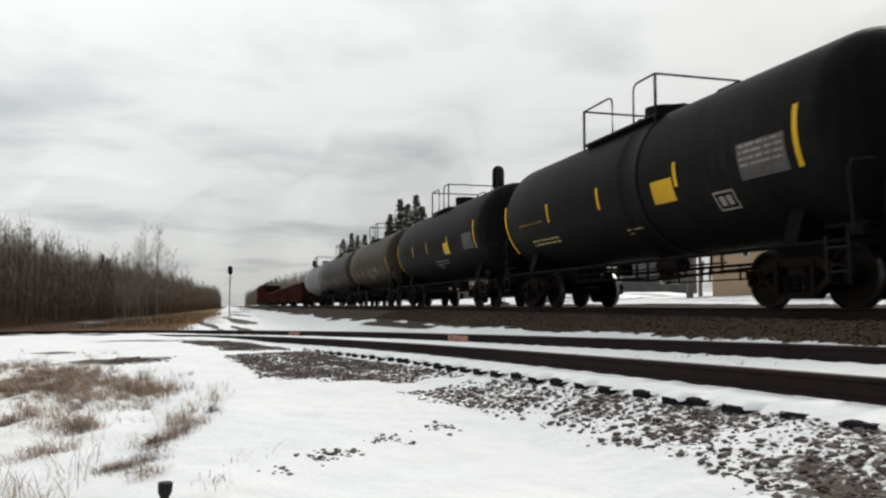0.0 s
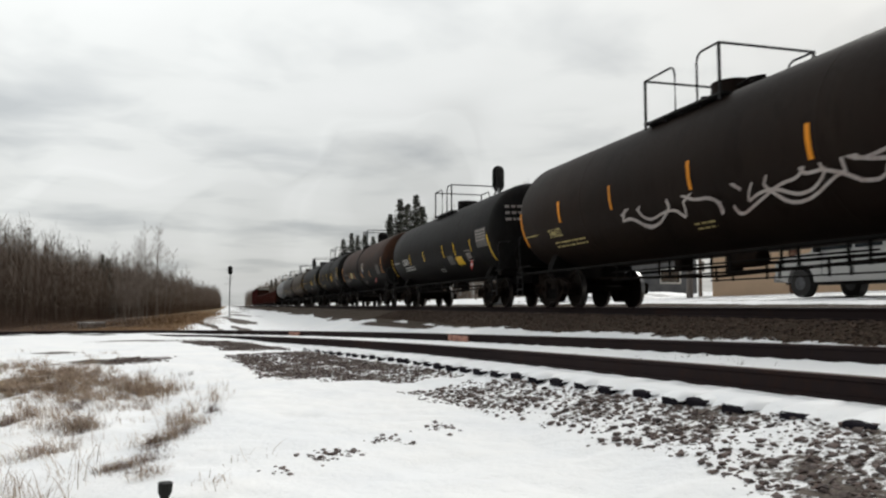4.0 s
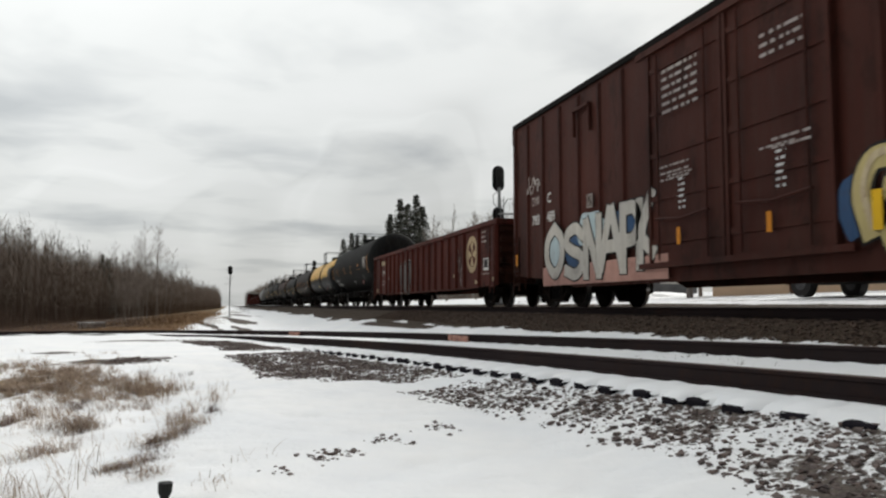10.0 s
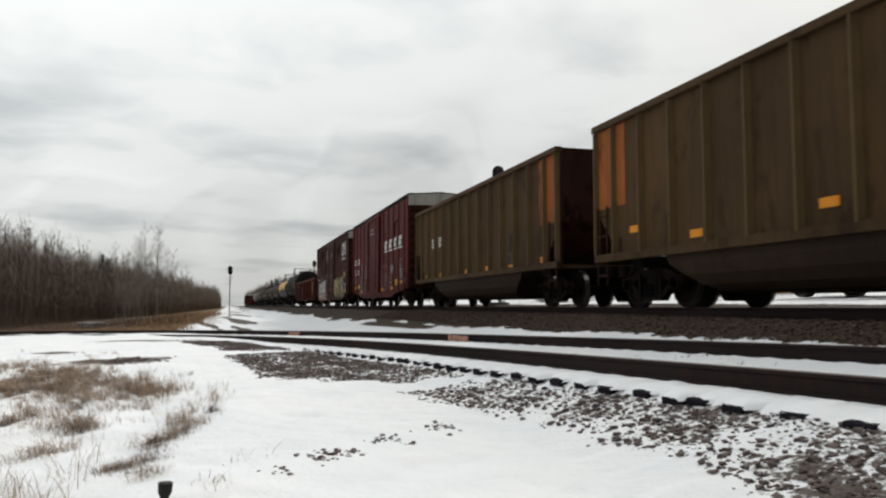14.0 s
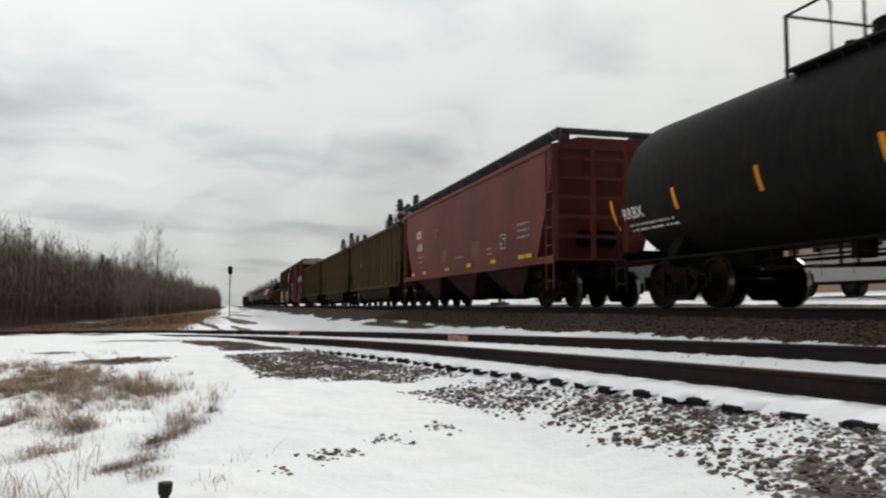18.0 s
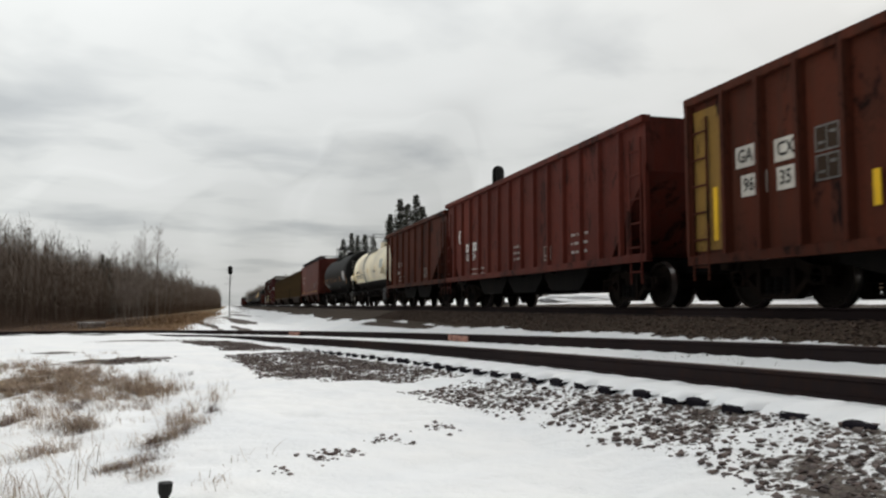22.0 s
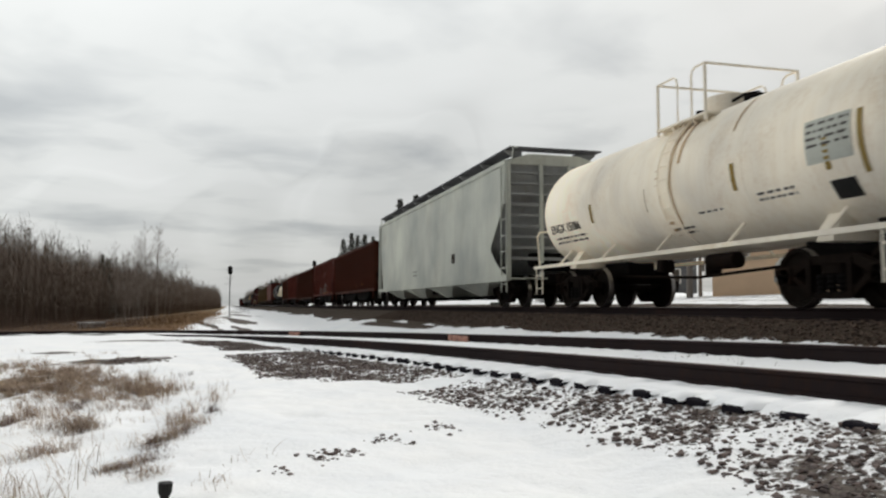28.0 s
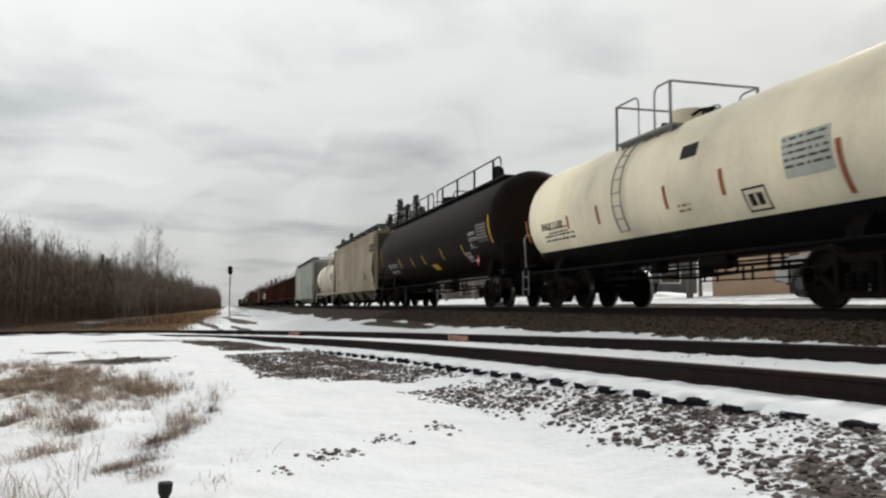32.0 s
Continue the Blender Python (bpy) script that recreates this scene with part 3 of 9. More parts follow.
def build_ground():
    xs = graded(-2600, 2600, -4.5, 7.4, 0.055, 1.075)
    ys = graded(-500, 3500, 1.8, 13.0, 0.055, 1.055)
    X, Y = np.meshgrid(xs, ys)
    x, y = X.ravel(), Y.ravel()
    z = terrain(x, y)
    nx, ny = len(xs), len(ys)
    idx = np.arange(nx * ny).reshape(ny, nx)
    quads = np.stack([idx[:-1, :-1], idx[:-1, 1:], idx[1:, 1:], idx[1:, :-1]], -1).reshape(-1, 4)
    me = bpy.data.meshes.new("ground")
    me.vertices.add(nx * ny)
    me.vertices.foreach_set("co", np.stack([x, y, z], 1).ravel())
    me.loops.add(len(quads) * 4)
    me.loops.foreach_set("vertex_index", quads.ravel())
    me.polygons.add(len(quads))
    me.polygons.foreach_set("loop_start", np.arange(len(quads)) * 4)
    me.polygons.foreach_set("use_smooth", [True] * len(quads))
    me.update(calc_edges=True)
    b, g = covers(x, y)
    col = me.color_attributes.new("cover", "FLOAT_COLOR", "POINT")
    col.data.foreach_set("color", np.stack([b, g, smooth(5.0, 6.0, x), smooth(-0.078, -0.095, x / np.maximum(y, 1)) * smooth(40, 55, y)], 1).astype(np.float32).ravel())
    me.materials.append(ground_mat())
    return tagged(new("ground", me), "snow-covered ground with bare ballast patches and dry grass", "ground", kind="structure")


ground = build_ground()


# ---- tracks ----
RAIL_PROFILE = [(-0.07, -0.17), (0.07, -0.17), (0.07, -0.158), (0.012, -0.14), (0.012, -0.045), (0.037, -0.032), (0.037, -0.006), (0.030, 0.0), (-0.030, 0.0), (-0.037, -0.006), (-0.037, -0.032), (-0.012, -0.045), (-0.012, -0.14), (-0.07, -0.158)]


def rail(name, line, parent, mats):
    """Sweep the rail profile along rows of (x, y, z, heading)."""
    bm = bmnew()
    rings = []
    for x, y, z, h in line:
        rings.append([bm.verts.new((x + p * math.cos(h), y + p * math.sin(h), z + q)) for p, q in RAIL_PROFILE])
    n = len(RAIL_PROFILE)
    for a, b in zip(rings, rings[1:]):
        for k in range(n):
            f = bm.faces.new((a[k], a[(k + 1) % n], b[(k + 1) % n], b[k]))
            f.material_index = 1 if k in (6, 7, 8) else 0
    bm.faces.new(rings[0])
    bm.faces.new(rings[-1][::-1])
    bmesh.ops.recalc_face_normals(bm, faces=bm.faces)
    return part(name, bm, mats, parent)


main_track = tagged(new("main_track"), "straight main line track with dark rails on brown ballast", "railway track", kind="structure")
for side in (-1, 1):
    rail("rail", [(TRACK_X + side * (GAUGE / 2 + 0.035), y, 0.0, 0.0) for y in (-60, -20, 0, 20, 60, 200, 600, 1500)], main_track, ["rail_side", "rail_head"])
branch_track = tagged(new("branch_track"), "rusty branch track curving away over snow-covered ties", "railway track", kind="structure")
for side in (-1, 1):
    o = side * (GAUGE / 2 + 0.035)
    rail("rail", [(r[1] + o * math.cos(r[3]), r[2] + o * math.sin(r[3]), r[4] + (CANT if side > 0 else 0), r[3]) for r in BRANCH[::3]], branch_track, ["rail_side", "rusty_rail_head"])


# ---- railway cars: shared pieces ----
def build_side_frame():
    bm = bmnew()
    prism(bm, [(-1.14, 0.46), (-0.74, 0.46), (-0.42, 0.62), (0.42, 0.62), (0.74, 0.46), (1.14, 0.46), (1.14, 0.60), (0.80, 0.62), (0.45, 0.75), (-0.45, 0.75), (-0.80, 0.62), (-1.14, 0.60)], "x", -0.07, 0.07)
    prism(bm, [(-0.78, 0.46), (-0.40, 0.13), (0.40, 0.13), (0.78, 0.46), (0.66, 0.46), (0.34, 0.22), (-0.34, 0.22), (-0.66, 0.46)], "x", -0.08, 0.08)
    for s in (-1, 1):
        box(bm, -0.12, 0.10, s * 0.89 - 0.16, s * 0.89 + 0.16, 0.34, 0.60, 0.02)
    box(bm, -0.10, 0.10, -0.43, -0.34, 0.18, 0.70)
    box(bm, -0.10, 0.10, 0.34, 0.43, 0.18, 0.70)
    return mesh_of("side_frame", bm, "truck_steel")


def build_wheelset():
    """Axle along x with two flanged wheels and bearing caps, about its own centre."""
    bm = bmnew()
    def turned(profile, seg=28):
        rings = [[bm.verts.new((x, r * math.cos(2 * math.pi * k / seg), r * math.sin(2 * math.pi * k / seg))) for k in range(seg)] for x, r in profile]
        fs = []
        for i, (a, b) in enumerate(zip(rings, rings[1:])):
            for k in range(seg):
                fs.append(bm.faces.new((a[k], a[(k + 1) % seg], b[(k + 1) % seg], b[k])))
                fs[-1].material_index = 1 if i == 2 else 0
        fs += [bm.faces.new(rings[0][::-1]), bm.faces.new(rings[-1])]
        bmesh.ops.recalc_face_normals(bm, faces=fs)
    cyl(bm, (-1.05, 0, 0), (1.05, 0, 0), 0.085, 12)
    for s in (-1, 1):
        o = s * 0.753
        turned([(o - s * 0.035 * 1, 0.485), (o - s * 0.005, 0.482), (o, 0.462), (o + s * 0.10, 0.455), (o + s * 0.10, 0.395), (o + s * 0.045, 0.36), (o + s * 0.03, 0.17), (o + s * 0.085, 0.15), (o + s * 0.085, 0.09)])
        cyl(bm, (s * 0.93, 0, 0), (s * 1.12, 0, 0), 0.125, 14)
        for k in range(3):
            a = 2 * math.pi * k / 3
            cyl(bm, (s * 1.12, 0.06 * math.cos(a), 0.06 * math.sin(a)), (s * 1.145, 0.06 * math.cos(a), 0.06 * math.sin(a)), 0.022, 6)
    return mesh_of("wheelset", bm, ["wheel_steel", "worn_tread"], smooth=True)


def build_bolster():
    bm = bmnew()
    box(bm, -1.05, 1.05, -0.20, 0.20, 0.46, 0.70, 0.03)
    cyl(bm, (0, 0, 0.66), (0, 0, 0.80), 0.30, 16)
    for s in (-1, 1):
        box(bm, s * 0.6 - 0.12, s * 0.6 + 0.12, -0.16, 0.16, 0.68, 0.80)
        box(bm, -0.95, 0.95, s * 0.52 - 0.05, s * 0.52 + 0.05, 0.38, 0.52)
    return mesh_of("truck", bm, "truck_steel")


def build_springs():
    bm = bmnew()
    rings = []
    for k in range(17):
        q = 0.062 + 0.016 * (1 if k % 4 in (1, 2) else 0)
        rings.append([bm.verts.new((q * math.cos(math.pi * i / 5), q * math.sin(math.pi * i / 5), 0.18 + 0.30 * k / 16)) for i in range(10)])
    for a, b in zip(rings, rings[1:]):
        for i in range(10):
            bm.faces.new((a[i], a[(i + 1) % 10], b[(i + 1) % 10], b[i]))
    bm.faces.new(rings[0][::-1])
    bm.faces.new(rings[-1])
    return mesh_of("spring", bm, "dark_steel")


def build_coupler():
    bm = bmnew()
    box(bm, -0.09, 0.09, -0.62, -0.12, 0.76, 0.92, 0.02)
    prism(bm, [(-0.16, -0.14), (-0.20, 0.08), (-0.10, 0.12), (-0.02, 0.02), (0.08, 0.02), (0.10, 0.12), (0.17, 0.10), (0.17, -0.12)], "z", 0.71, 0.97)
    return mesh_of("coupler", bm, "truck_steel")


SIDE_FRAME, WHEELSET, BOLSTER, SPRINGS, COUPLER = build_side_frame(), build_wheelset(), build_bolster(), build_springs(), build_coupler()
CARS, FRONT_WHEELS, REAR_WHEELS = [], [], []


def add_trucks(car, centres):
    for y in centres:
        tr = share("truck", BOLSTER, car, (0, y, 0))
        for s in (-1, 1):
            share("side_frame", SIDE_FRAME, tr, pose(s * 1.0, 0, 0, 0, 0, 0 if s < 0 else 180))
            for q in (-0.2, 0.0, 0.2):
                share("spring", SPRINGS, tr, (s * 1.02, q, 0))
        FRONT_WHEELS.append(share("wheelset", WHEELSET, tr, (0, 0.889, 0.457)))
        REAR_WHEELS.append(share("wheelset", WHEELSET, tr, (0, -0.889, 0.457)))


def new_car(name, label, category, lead, trail, group=""):
    """An Empty at rail height in the middle of the car; lead and trail are where its ends stand at the start."""
    car = new(name)
    mid = (lead + trail) / 2
    car.matrix_world = pose(TRACK_X, mid, 0)
    tagged(car, label, category, group)
    CARS.append((car, mid))
    return car


def add_couplers(car, half, reach=0.55):
    for s in (-1, 1):
        share("coupler", COUPLER, car, pose(0, s * (half + reach), 0, 0, 0, 0 if s > 0 else 180))


def on_shell(y, a, rad, cz):
    """A point on the near side of a tank: a is the angle above the middle, in degrees."""
    return (-rad * math.cos(radians(a)), y, cz + rad * math.sin(radians(a)))


def patch(bm, y0, y1, a0, a1, rad, cz, n=6):
    """A thin curved plate on a tank's near side."""
    for k in range(n):
        b0, b1 = a0 + (a1 - a0) * k / n, a0 + (a1 - a0) * (k + 1) / n
        bm.faces.new([bm.verts.new(on_shell(y, a, rad, cz)) for y, a in ((y0, b0), (y0, b1), (y1, b1), (y1, b0))])


def text_mesh(name, words, size, material, bend=None, squeeze=1.0):
    """Letters standing on a car's near side, reading in -y; bend=(radius, centre height, angle) wraps them on a tank."""
    cu = bpy.data.curves.new(name, "FONT")
    cu.body, cu.size, cu.align_x, cu.align_y, cu.extrude = words, size, "LEFT", "CENTER", 0.0
    cu.resolution_u, cu.offset = 2, size * 0.018
    ob = bpy.data.objects.new(name, cu)
    scene.collection.objects.link(ob)
    me = bpy.data.meshes.new_from_object(ob.evaluated_get(bpy.context.evaluated_depsgraph_get()))
    bpy.data.objects.remove(ob)
    bpy.data.curves.remove(cu)
    me.name = name
    for v in me.vertices:
        x, y = v.co.x * squeeze, v.co.y
        if bend:
            rad, cz, a = bend
            a2 = radians(a) + y / rad
            v.co = (-rad * math.cos(a2), -x, cz + rad * math.sin(a2))
        else:
            v.co = (0, -x, y)
    me.materials.clear()
    me.materials.append(M[material])
    return me


def flat_bars(bm, y, z, x, rows, width, size, gap=None, seed=1):
    """Unreadable stencilling: rows of short bars at the side's plane x, from y towards the rear."""
    rng = random.Random(seed)
    for r in range(rows):
        c, top = y, z - r * (gap or size * 1.8)
        while c > y - width:
            w = rng.uniform(0.8, 3.6) * size
            w = min(w, c - (y - width))
            bm.faces.new([bm.verts.new((x, a, b)) for a, b in ((c, top), (c, top - 0.68 * size), (c - w, top - 0.68 * size), (c - w, top))])
            c -= w + size * rng.uniform(0.5, 1.3)


def shell_bars(bm, y, a, rad, cz, rows, width, size, gap=None, seed=1):
    rng = random.Random(seed)
    k = 180 / math.pi / rad
    for r in range(rows):
        c, top = y, a - r * (gap or size * 1.8) * k
        while c > y - width:
            w = min(rng.uniform(0.8, 4.0) * size, c - (y - width))
            patch(bm, c, c - w, top - 0.7 * size * k, top, rad, cz, 1)
            c -= w + size * rng.uniform(0.5, 1.4)


def ladder(bm, x, y0, y1, z0, z1, rungs, r=0.018):
    for y in (y0, y1):
        cyl(bm, (x, y, z0), (x, y, z1), r * 1.2, 6)
    for k in range(rungs):
        z = z0 + (z1 - z0) * (k + 0.5) / rungs
        cyl(bm, (x, y0, z), (x, y1, z), r, 6)


# ---- tank cars ----
def tank_car(label, lead, trail, shell="tank_black", r=1.47, cz=2.68, belt=None, strips="yellow_reflector", strip_at=(), dome=0.0, rail_mat="black_paint",
             mark="", mark_mat="faded_white", mark_at=0.0, mark_size=0.3, walk_rail=False, data=None, belly=None, dome_kind="drum", boards=0.86, seed=1, board_mat="dark_steel", jacket=False, mark_angle=-24, overhang=1.1, head_rows="", guard=None, dome_top=0.30, belt_half=0.42):
    """lead and trail are the ends of the straight shell; guard=(front, rear, height) places the rails round the manway."""
    hl = (lead - trail) / 2
    car = new_car("tank_car", label, "tank car", lead, trail, "tank cars of the train")
    head = 0.62
    prof = [(-hl - head * math.sin(a), r * math.cos(a)) for a in np.linspace(math.pi / 2, 0, 9)]
    prof = [(y, max(q, 0)) for y, q in prof]
    n_ring = 8
    prof += [(-hl + 2 * hl * k / n_ring, r) for k in range(1, n_ring)]
    prof += [(hl + head * math.sin(a), max(r * math.cos(a), 0)) for a in np.linspace(0, math.pi / 2, 9)]
    bm = bmnew()
    lathe_y(bm, prof, cz, 48)
    part("shell", bm, shell, car, smooth=True)
    # seams, belts
    bm = bmnew()
    for y in ([-hl * 0.52, hl * 0.5] if not jacket else [-hl + 0.05, -hl * 0.5, hl * 0.5, hl - 0.05]):
        q = 0.006 if jacket else 0.003
        lathe_y(bm, [(y - 0.03, r - 0.002), (y - 0.02, r + q), (y + 0.02, r + q), (y + 0.03, r - 0.002)], cz, 48)
    islands("weld_seam", bm, shell, car, smooth=True)
    if belt is not None:
        bm = bmnew()
        w = belt_half
        lathe_y(bm, [(belt - w, r - 0.002), (belt - w, r + 0.022), (belt - w + 0.08, r + 0.022), (belt - w + 0.10, r + 0.012), (belt + w - 0.10, r + 0.012), (belt + w - 0.08, r + 0.022), (belt + w, r + 0.022), (belt + w, r - 0.002)], cz, 48)
        part("belt", bm, "tank_charcoal" if shell == "tank_yellow" else shell, car, "raised band round the middle of the tank", smooth=True)
    if belly:
        bm = bmnew()
        k0, k1 = radians(180 + belly), radians(360 - belly)
        ang = np.linspace(k0, k1, 22)
        vs = [[bm.verts.new(((r + 0.008) * math.cos(a), y, cz + (r + 0.008) * math.sin(a))) for a in ang] for y in (-hl, hl)]
        for k in range(21):
            bm.faces.new((vs[0][k], vs[0][k + 1], vs[1][k + 1], vs[1][k]))
        part("belly_band", bm, "tank_black", car, "black painted belly of the tank", smooth=True)
    # frame
    end = hl + head + 0.10
    tc = hl - overhang
    bm = bmnew()
    for s in (-1, 1):
        box(bm, -0.34, 0.34, s * (tc - 1.3), s * end, 0.74, 1.06, 0.02)
        part("stub_sill", bm, "dark_steel", car)
        bm = bmnew()
        box(bm, -1.32, 1.32, s * (end - 0.30), s * (end + 0.02), 0.95, 1.10, 0.02)
        part("end_sill", bm, "dark_steel", car)
        bm = bmnew()
    bm = bmnew()
    for s in (-1, 1):
        pts = [(-1.12, 0.94), (1.12, 0.94), (1.12, 1.06)] + [((r - 0.01) * math.sin(a), cz - (r - 0.01) * math.cos(a)) for a in np.linspace(0.72, -0.72, 14)] + [(-1.12, 1.06)]
        prism(bm, pts, "y", s * tc - 0.16, s * tc + 0.16)
        part("saddle", bm, board_mat, car)
        bm = bmnew()
    bm = bmnew()
    for s in (-1, 1):
        if board_mat != "dark_steel":
            box(bm, s * 1.38 - 0.03, s * 1.38 + 0.03, -end, end, boards - 0.01, boards + 0.07)
            part("side_sill", bm, board_mat, car)
        else:
            cyl(bm, (s * 1.36, -end + 0.2, boards + 0.04), (s * 1.36, end - 0.2, boards + 0.04), 0.034, 8)
            part("running_pipe", bm, board_mat, car)
            for z in (boards - 0.11, boards - 0.27):
                bm = bmnew()
                cyl(bm, (s * 1.22, -hl * 0.62, z), (s * 1.22, hl * 0.36, z), 0.016, 6)
                part("grille_pipe", bm, board_mat, car)
            for y in (-0.60, -0.55, -0.42, -0.37, -0.20, -0.13, 0.05, 0.10, 0.25, 0.33):
                bm = bmnew()
                box(bm, s * 1.22 - 0.014, s * 1.22 + 0.014, y * hl - 0.022, y * hl + 0.022, boards - 0.30, boards + 0.04)
                part("hanger", bm, board_mat, car)
            bm = bmnew()
        bm.free()
        bm = bmnew()
        if board_mat != "dark_steel":
            for y in np.linspace(-hl * 0.85, hl * 0.85, 5):
                tube(bm, [(s * 1.38, y, boards), (s * 1.0, y, cz - r * 0.72)], 0.03, 5)
                part("strut", bm, board_mat, car)
                bm = bmnew()
    bm.free()
    bm = bmnew()
    cyl(bm, (-0.60, -1.5, 0.84), (-0.60, -0.7, 0.84), 0.15, 14)
    box(bm, -0.8, -0.5, 0.65, 0.9, 0.70, 0.96, 0.03)
    tube(bm, [(-0.4, -tc + 0.8, 0.72), (-0.4, 0, 0.58), (-0.4, tc - 0.8, 0.72)], 0.03, 5)
    cyl(bm, (0, 0.1, 0.62), (0, 0.1, cz - r + 0.1), 0.16, 12)
    part("brake_gear", bm, "truck_steel", car)
    # top platform, manway and railings
    zt = cz + r
    bm = bmnew()
    wide = 0.40 if dome_kind == "drum" else 0.32
    cyl(bm, (0, dome, zt - 0.15), (0, dome, zt + dome_top), wide, 20)
    if dome_kind == "round":
        cyl(bm, (0, dome, zt + dome_top), (0, dome, zt + dome_top + 0.08), wide, 20, 0.6 * wide)
    part("manway_dome", bm, shell if shell not in ("tank_yellow", "tank_brown") else "tank_black", car, smooth=True)
    bm = bmnew()
    box(bm, -0.16, 0.16, dome - 1.0, dome - 0.65, zt - 0.05, zt + 0.16, 0.03)
    cyl(bm, (-0.1, dome + 0.75, zt - 0.05), (-0.1, dome + 0.75, zt + 0.22), 0.09, 10)
    tube(bm, [(-0.25, dome - 0.5, zt + 0.1), (-0.3, dome - 0.9, zt + 0.12), (-0.3, dome - 1.3, zt + 0.05)], 0.03, 6)
    islands("valve", bm, "dark_steel", car)
    if not walk_rail:
        yf, yr, h = guard or (dome + 1.5, dome - 1.0, zt + 0.68)
        long = yf - yr
        for s in (-1, 1):
            bm = bmnew()
            box(bm, s * 0.58, s * 1.02, yr - 0.05, yf + 0.05, zt - 0.24, zt - 0.20)
            for y in np.linspace(yr + 0.1, yf - 0.1, 5):
                tube(bm, [(s * 0.98, y, zt - 0.22), (s * 0.86, y, zt - 0.40)], 0.025, 5)
            part("platform", bm, rail_mat, car)
        # a guard at each end: corner posts, a bar across the tank, side rails that bow down to the platform
        for y, toward, ln in ((yf, -1, 0.44 * long), (yr, 1, 0.27 * long)):
            bm = bmnew()
            tube(bm, [(-1.0, y, h), (1.0, y, h)], 0.024)
            part("guard_rail", bm, rail_mat, car)
            for s in (-1, 1):
                bm = bmnew()
                box(bm, s * 1.0 - 0.022, s * 1.0 + 0.022, y - 0.022, y + 0.022, zt - 0.34, h + 0.01)
                part("guard_post", bm, rail_mat, car)
                bm = bmnew()
                e = y + toward * ln
                tube(bm, [(s * 1.0, y, h), (s * 1.0, e - toward * 0.14, h), (s * 1.0, e - toward * 0.04, h - 0.05), (s * 1.0, e, h - 0.16), (s * 1.0, e, zt - 0.24)], 0.022)
                part("side_rail", bm, rail_mat, car)
        if rail_mat != "black_paint":
            for s in (-1, 1):
                bm = bmnew()
                q = r + 0.07
                arc = [math.pi - k for k in np.linspace(-0.55, 0.95, 9)]
                for y in (yf - 0.62, yf - 0.98):
                    tube(bm, [(-s * q * math.cos(k), y, cz + q * math.sin(k)) for k in arc], 0.018)
                for k in arc:
                    tube(bm, [(-s * q * math.cos(k), yf - 0.62, cz + q * math.sin(k)), (-s * q * math.cos(k), yf - 0.98, cz + q * math.sin(k))], 0.014, 5)
                part("ladder", bm, rail_mat, car)
    else:
        bm = bmnew()
        box(bm, -0.86, -0.30, -hl + 0.6, hl + 1.25, zt - 0.10, zt - 0.05)
        part("platform", bm, rail_mat, car)
        top = zt + 0.62
        for y0, y1, posts in ((hl + 1.30, 0.83, (8.1, 5.93, 3.86, 1.71)), (0.16, -hl + 1.0, (-0.67, -2.81, -4.95, -7.0))):
            bm = bmnew()
            tube(bm, [(-0.8, y0, zt - 0.22), (-0.8, y0, top - 0.14), (-0.8, y0 - 0.12, top), (-0.8, y1 + 0.12, top), (-0.8, y1, top - 0.12), (-0.8, y1, zt - 0.25)], 0.026)
            part("side_rail", bm, rail_mat, car)
            for y in posts:
                bm = bmnew()
                box(bm, -0.83, -0.77, y - 0.03, y + 0.03, zt - 0.25, top)
                part("rail_post", bm, rail_mat, car)
        for y, z in ((0.72, zt + 0.22), (-2.3, zt + 0.26)):
            bm = bmnew()
            tube(bm, [(-0.8, y, zt - 0.1), (-0.8, y, z - 0.1), (-0.72, y, z), (0.55, y, z), (0.62, y, z - 0.1), (0.62, y, zt - 0.1)], 0.024)
            part("cross_rail", bm, rail_mat, car)
        bm = bmnew()
        cyl(bm, (0, 0.05, zt - 0.1), (0, 0.05, zt + 0.24), 0.56, 22)
        cyl(bm, (0, 0.05, zt + 0.24), (0, 0.05, zt + 0.30), 0.62, 22)
        part("valve_bonnet", bm, shell, car, smooth=True)
    if head_rows:
        rg = random.Random(seed + 3)
        bm = bmnew()
        for k in range(3):
            x = -1.05
            while x < -0.35:
                w = rg.uniform(0.06, 0.2)
                z = cz + 0.62 - 0.2 * k
                quad = [(a, b) for a, b in ((x, z), (x + w, z), (x + w, z + 0.085), (x, z + 0.085))]
                bm.faces.new([bm.verts.new((a, -hl - head * math.sqrt(max(0.0, 1 - (a * a + (b - cz) ** 2) / r ** 2)) - 0.014, b)) for a, b in quad])
                x += w + 0.05
        tagged(part("stencil", bm, head_rows, car), kind="stuff")
    # end platforms, with a brake stand at the rear
    for s in (-1, 1):
        bm = bmnew()
        box(bm, -1.25, 1.25, s * (end - 0.75), s * (end + 0.05), 1.10, 1.15)
        part("end_platform", bm, "dark_steel", car)
    bm = bmnew()
    box(bm, -0.75, -0.45, -end + 0.02, -end + 0.22, 1.12, 1.75, 0.02)
    stand = part("brake_stand", bm, "dark_steel", car)
    bm = bmnew()
    cyl(bm, (-0.6, -end - 0.02, 1.62), (-0.6, -end + 0.03, 1.62), 0.27, 20)
    part("brake_wheel", bm, "dark_steel", stand)
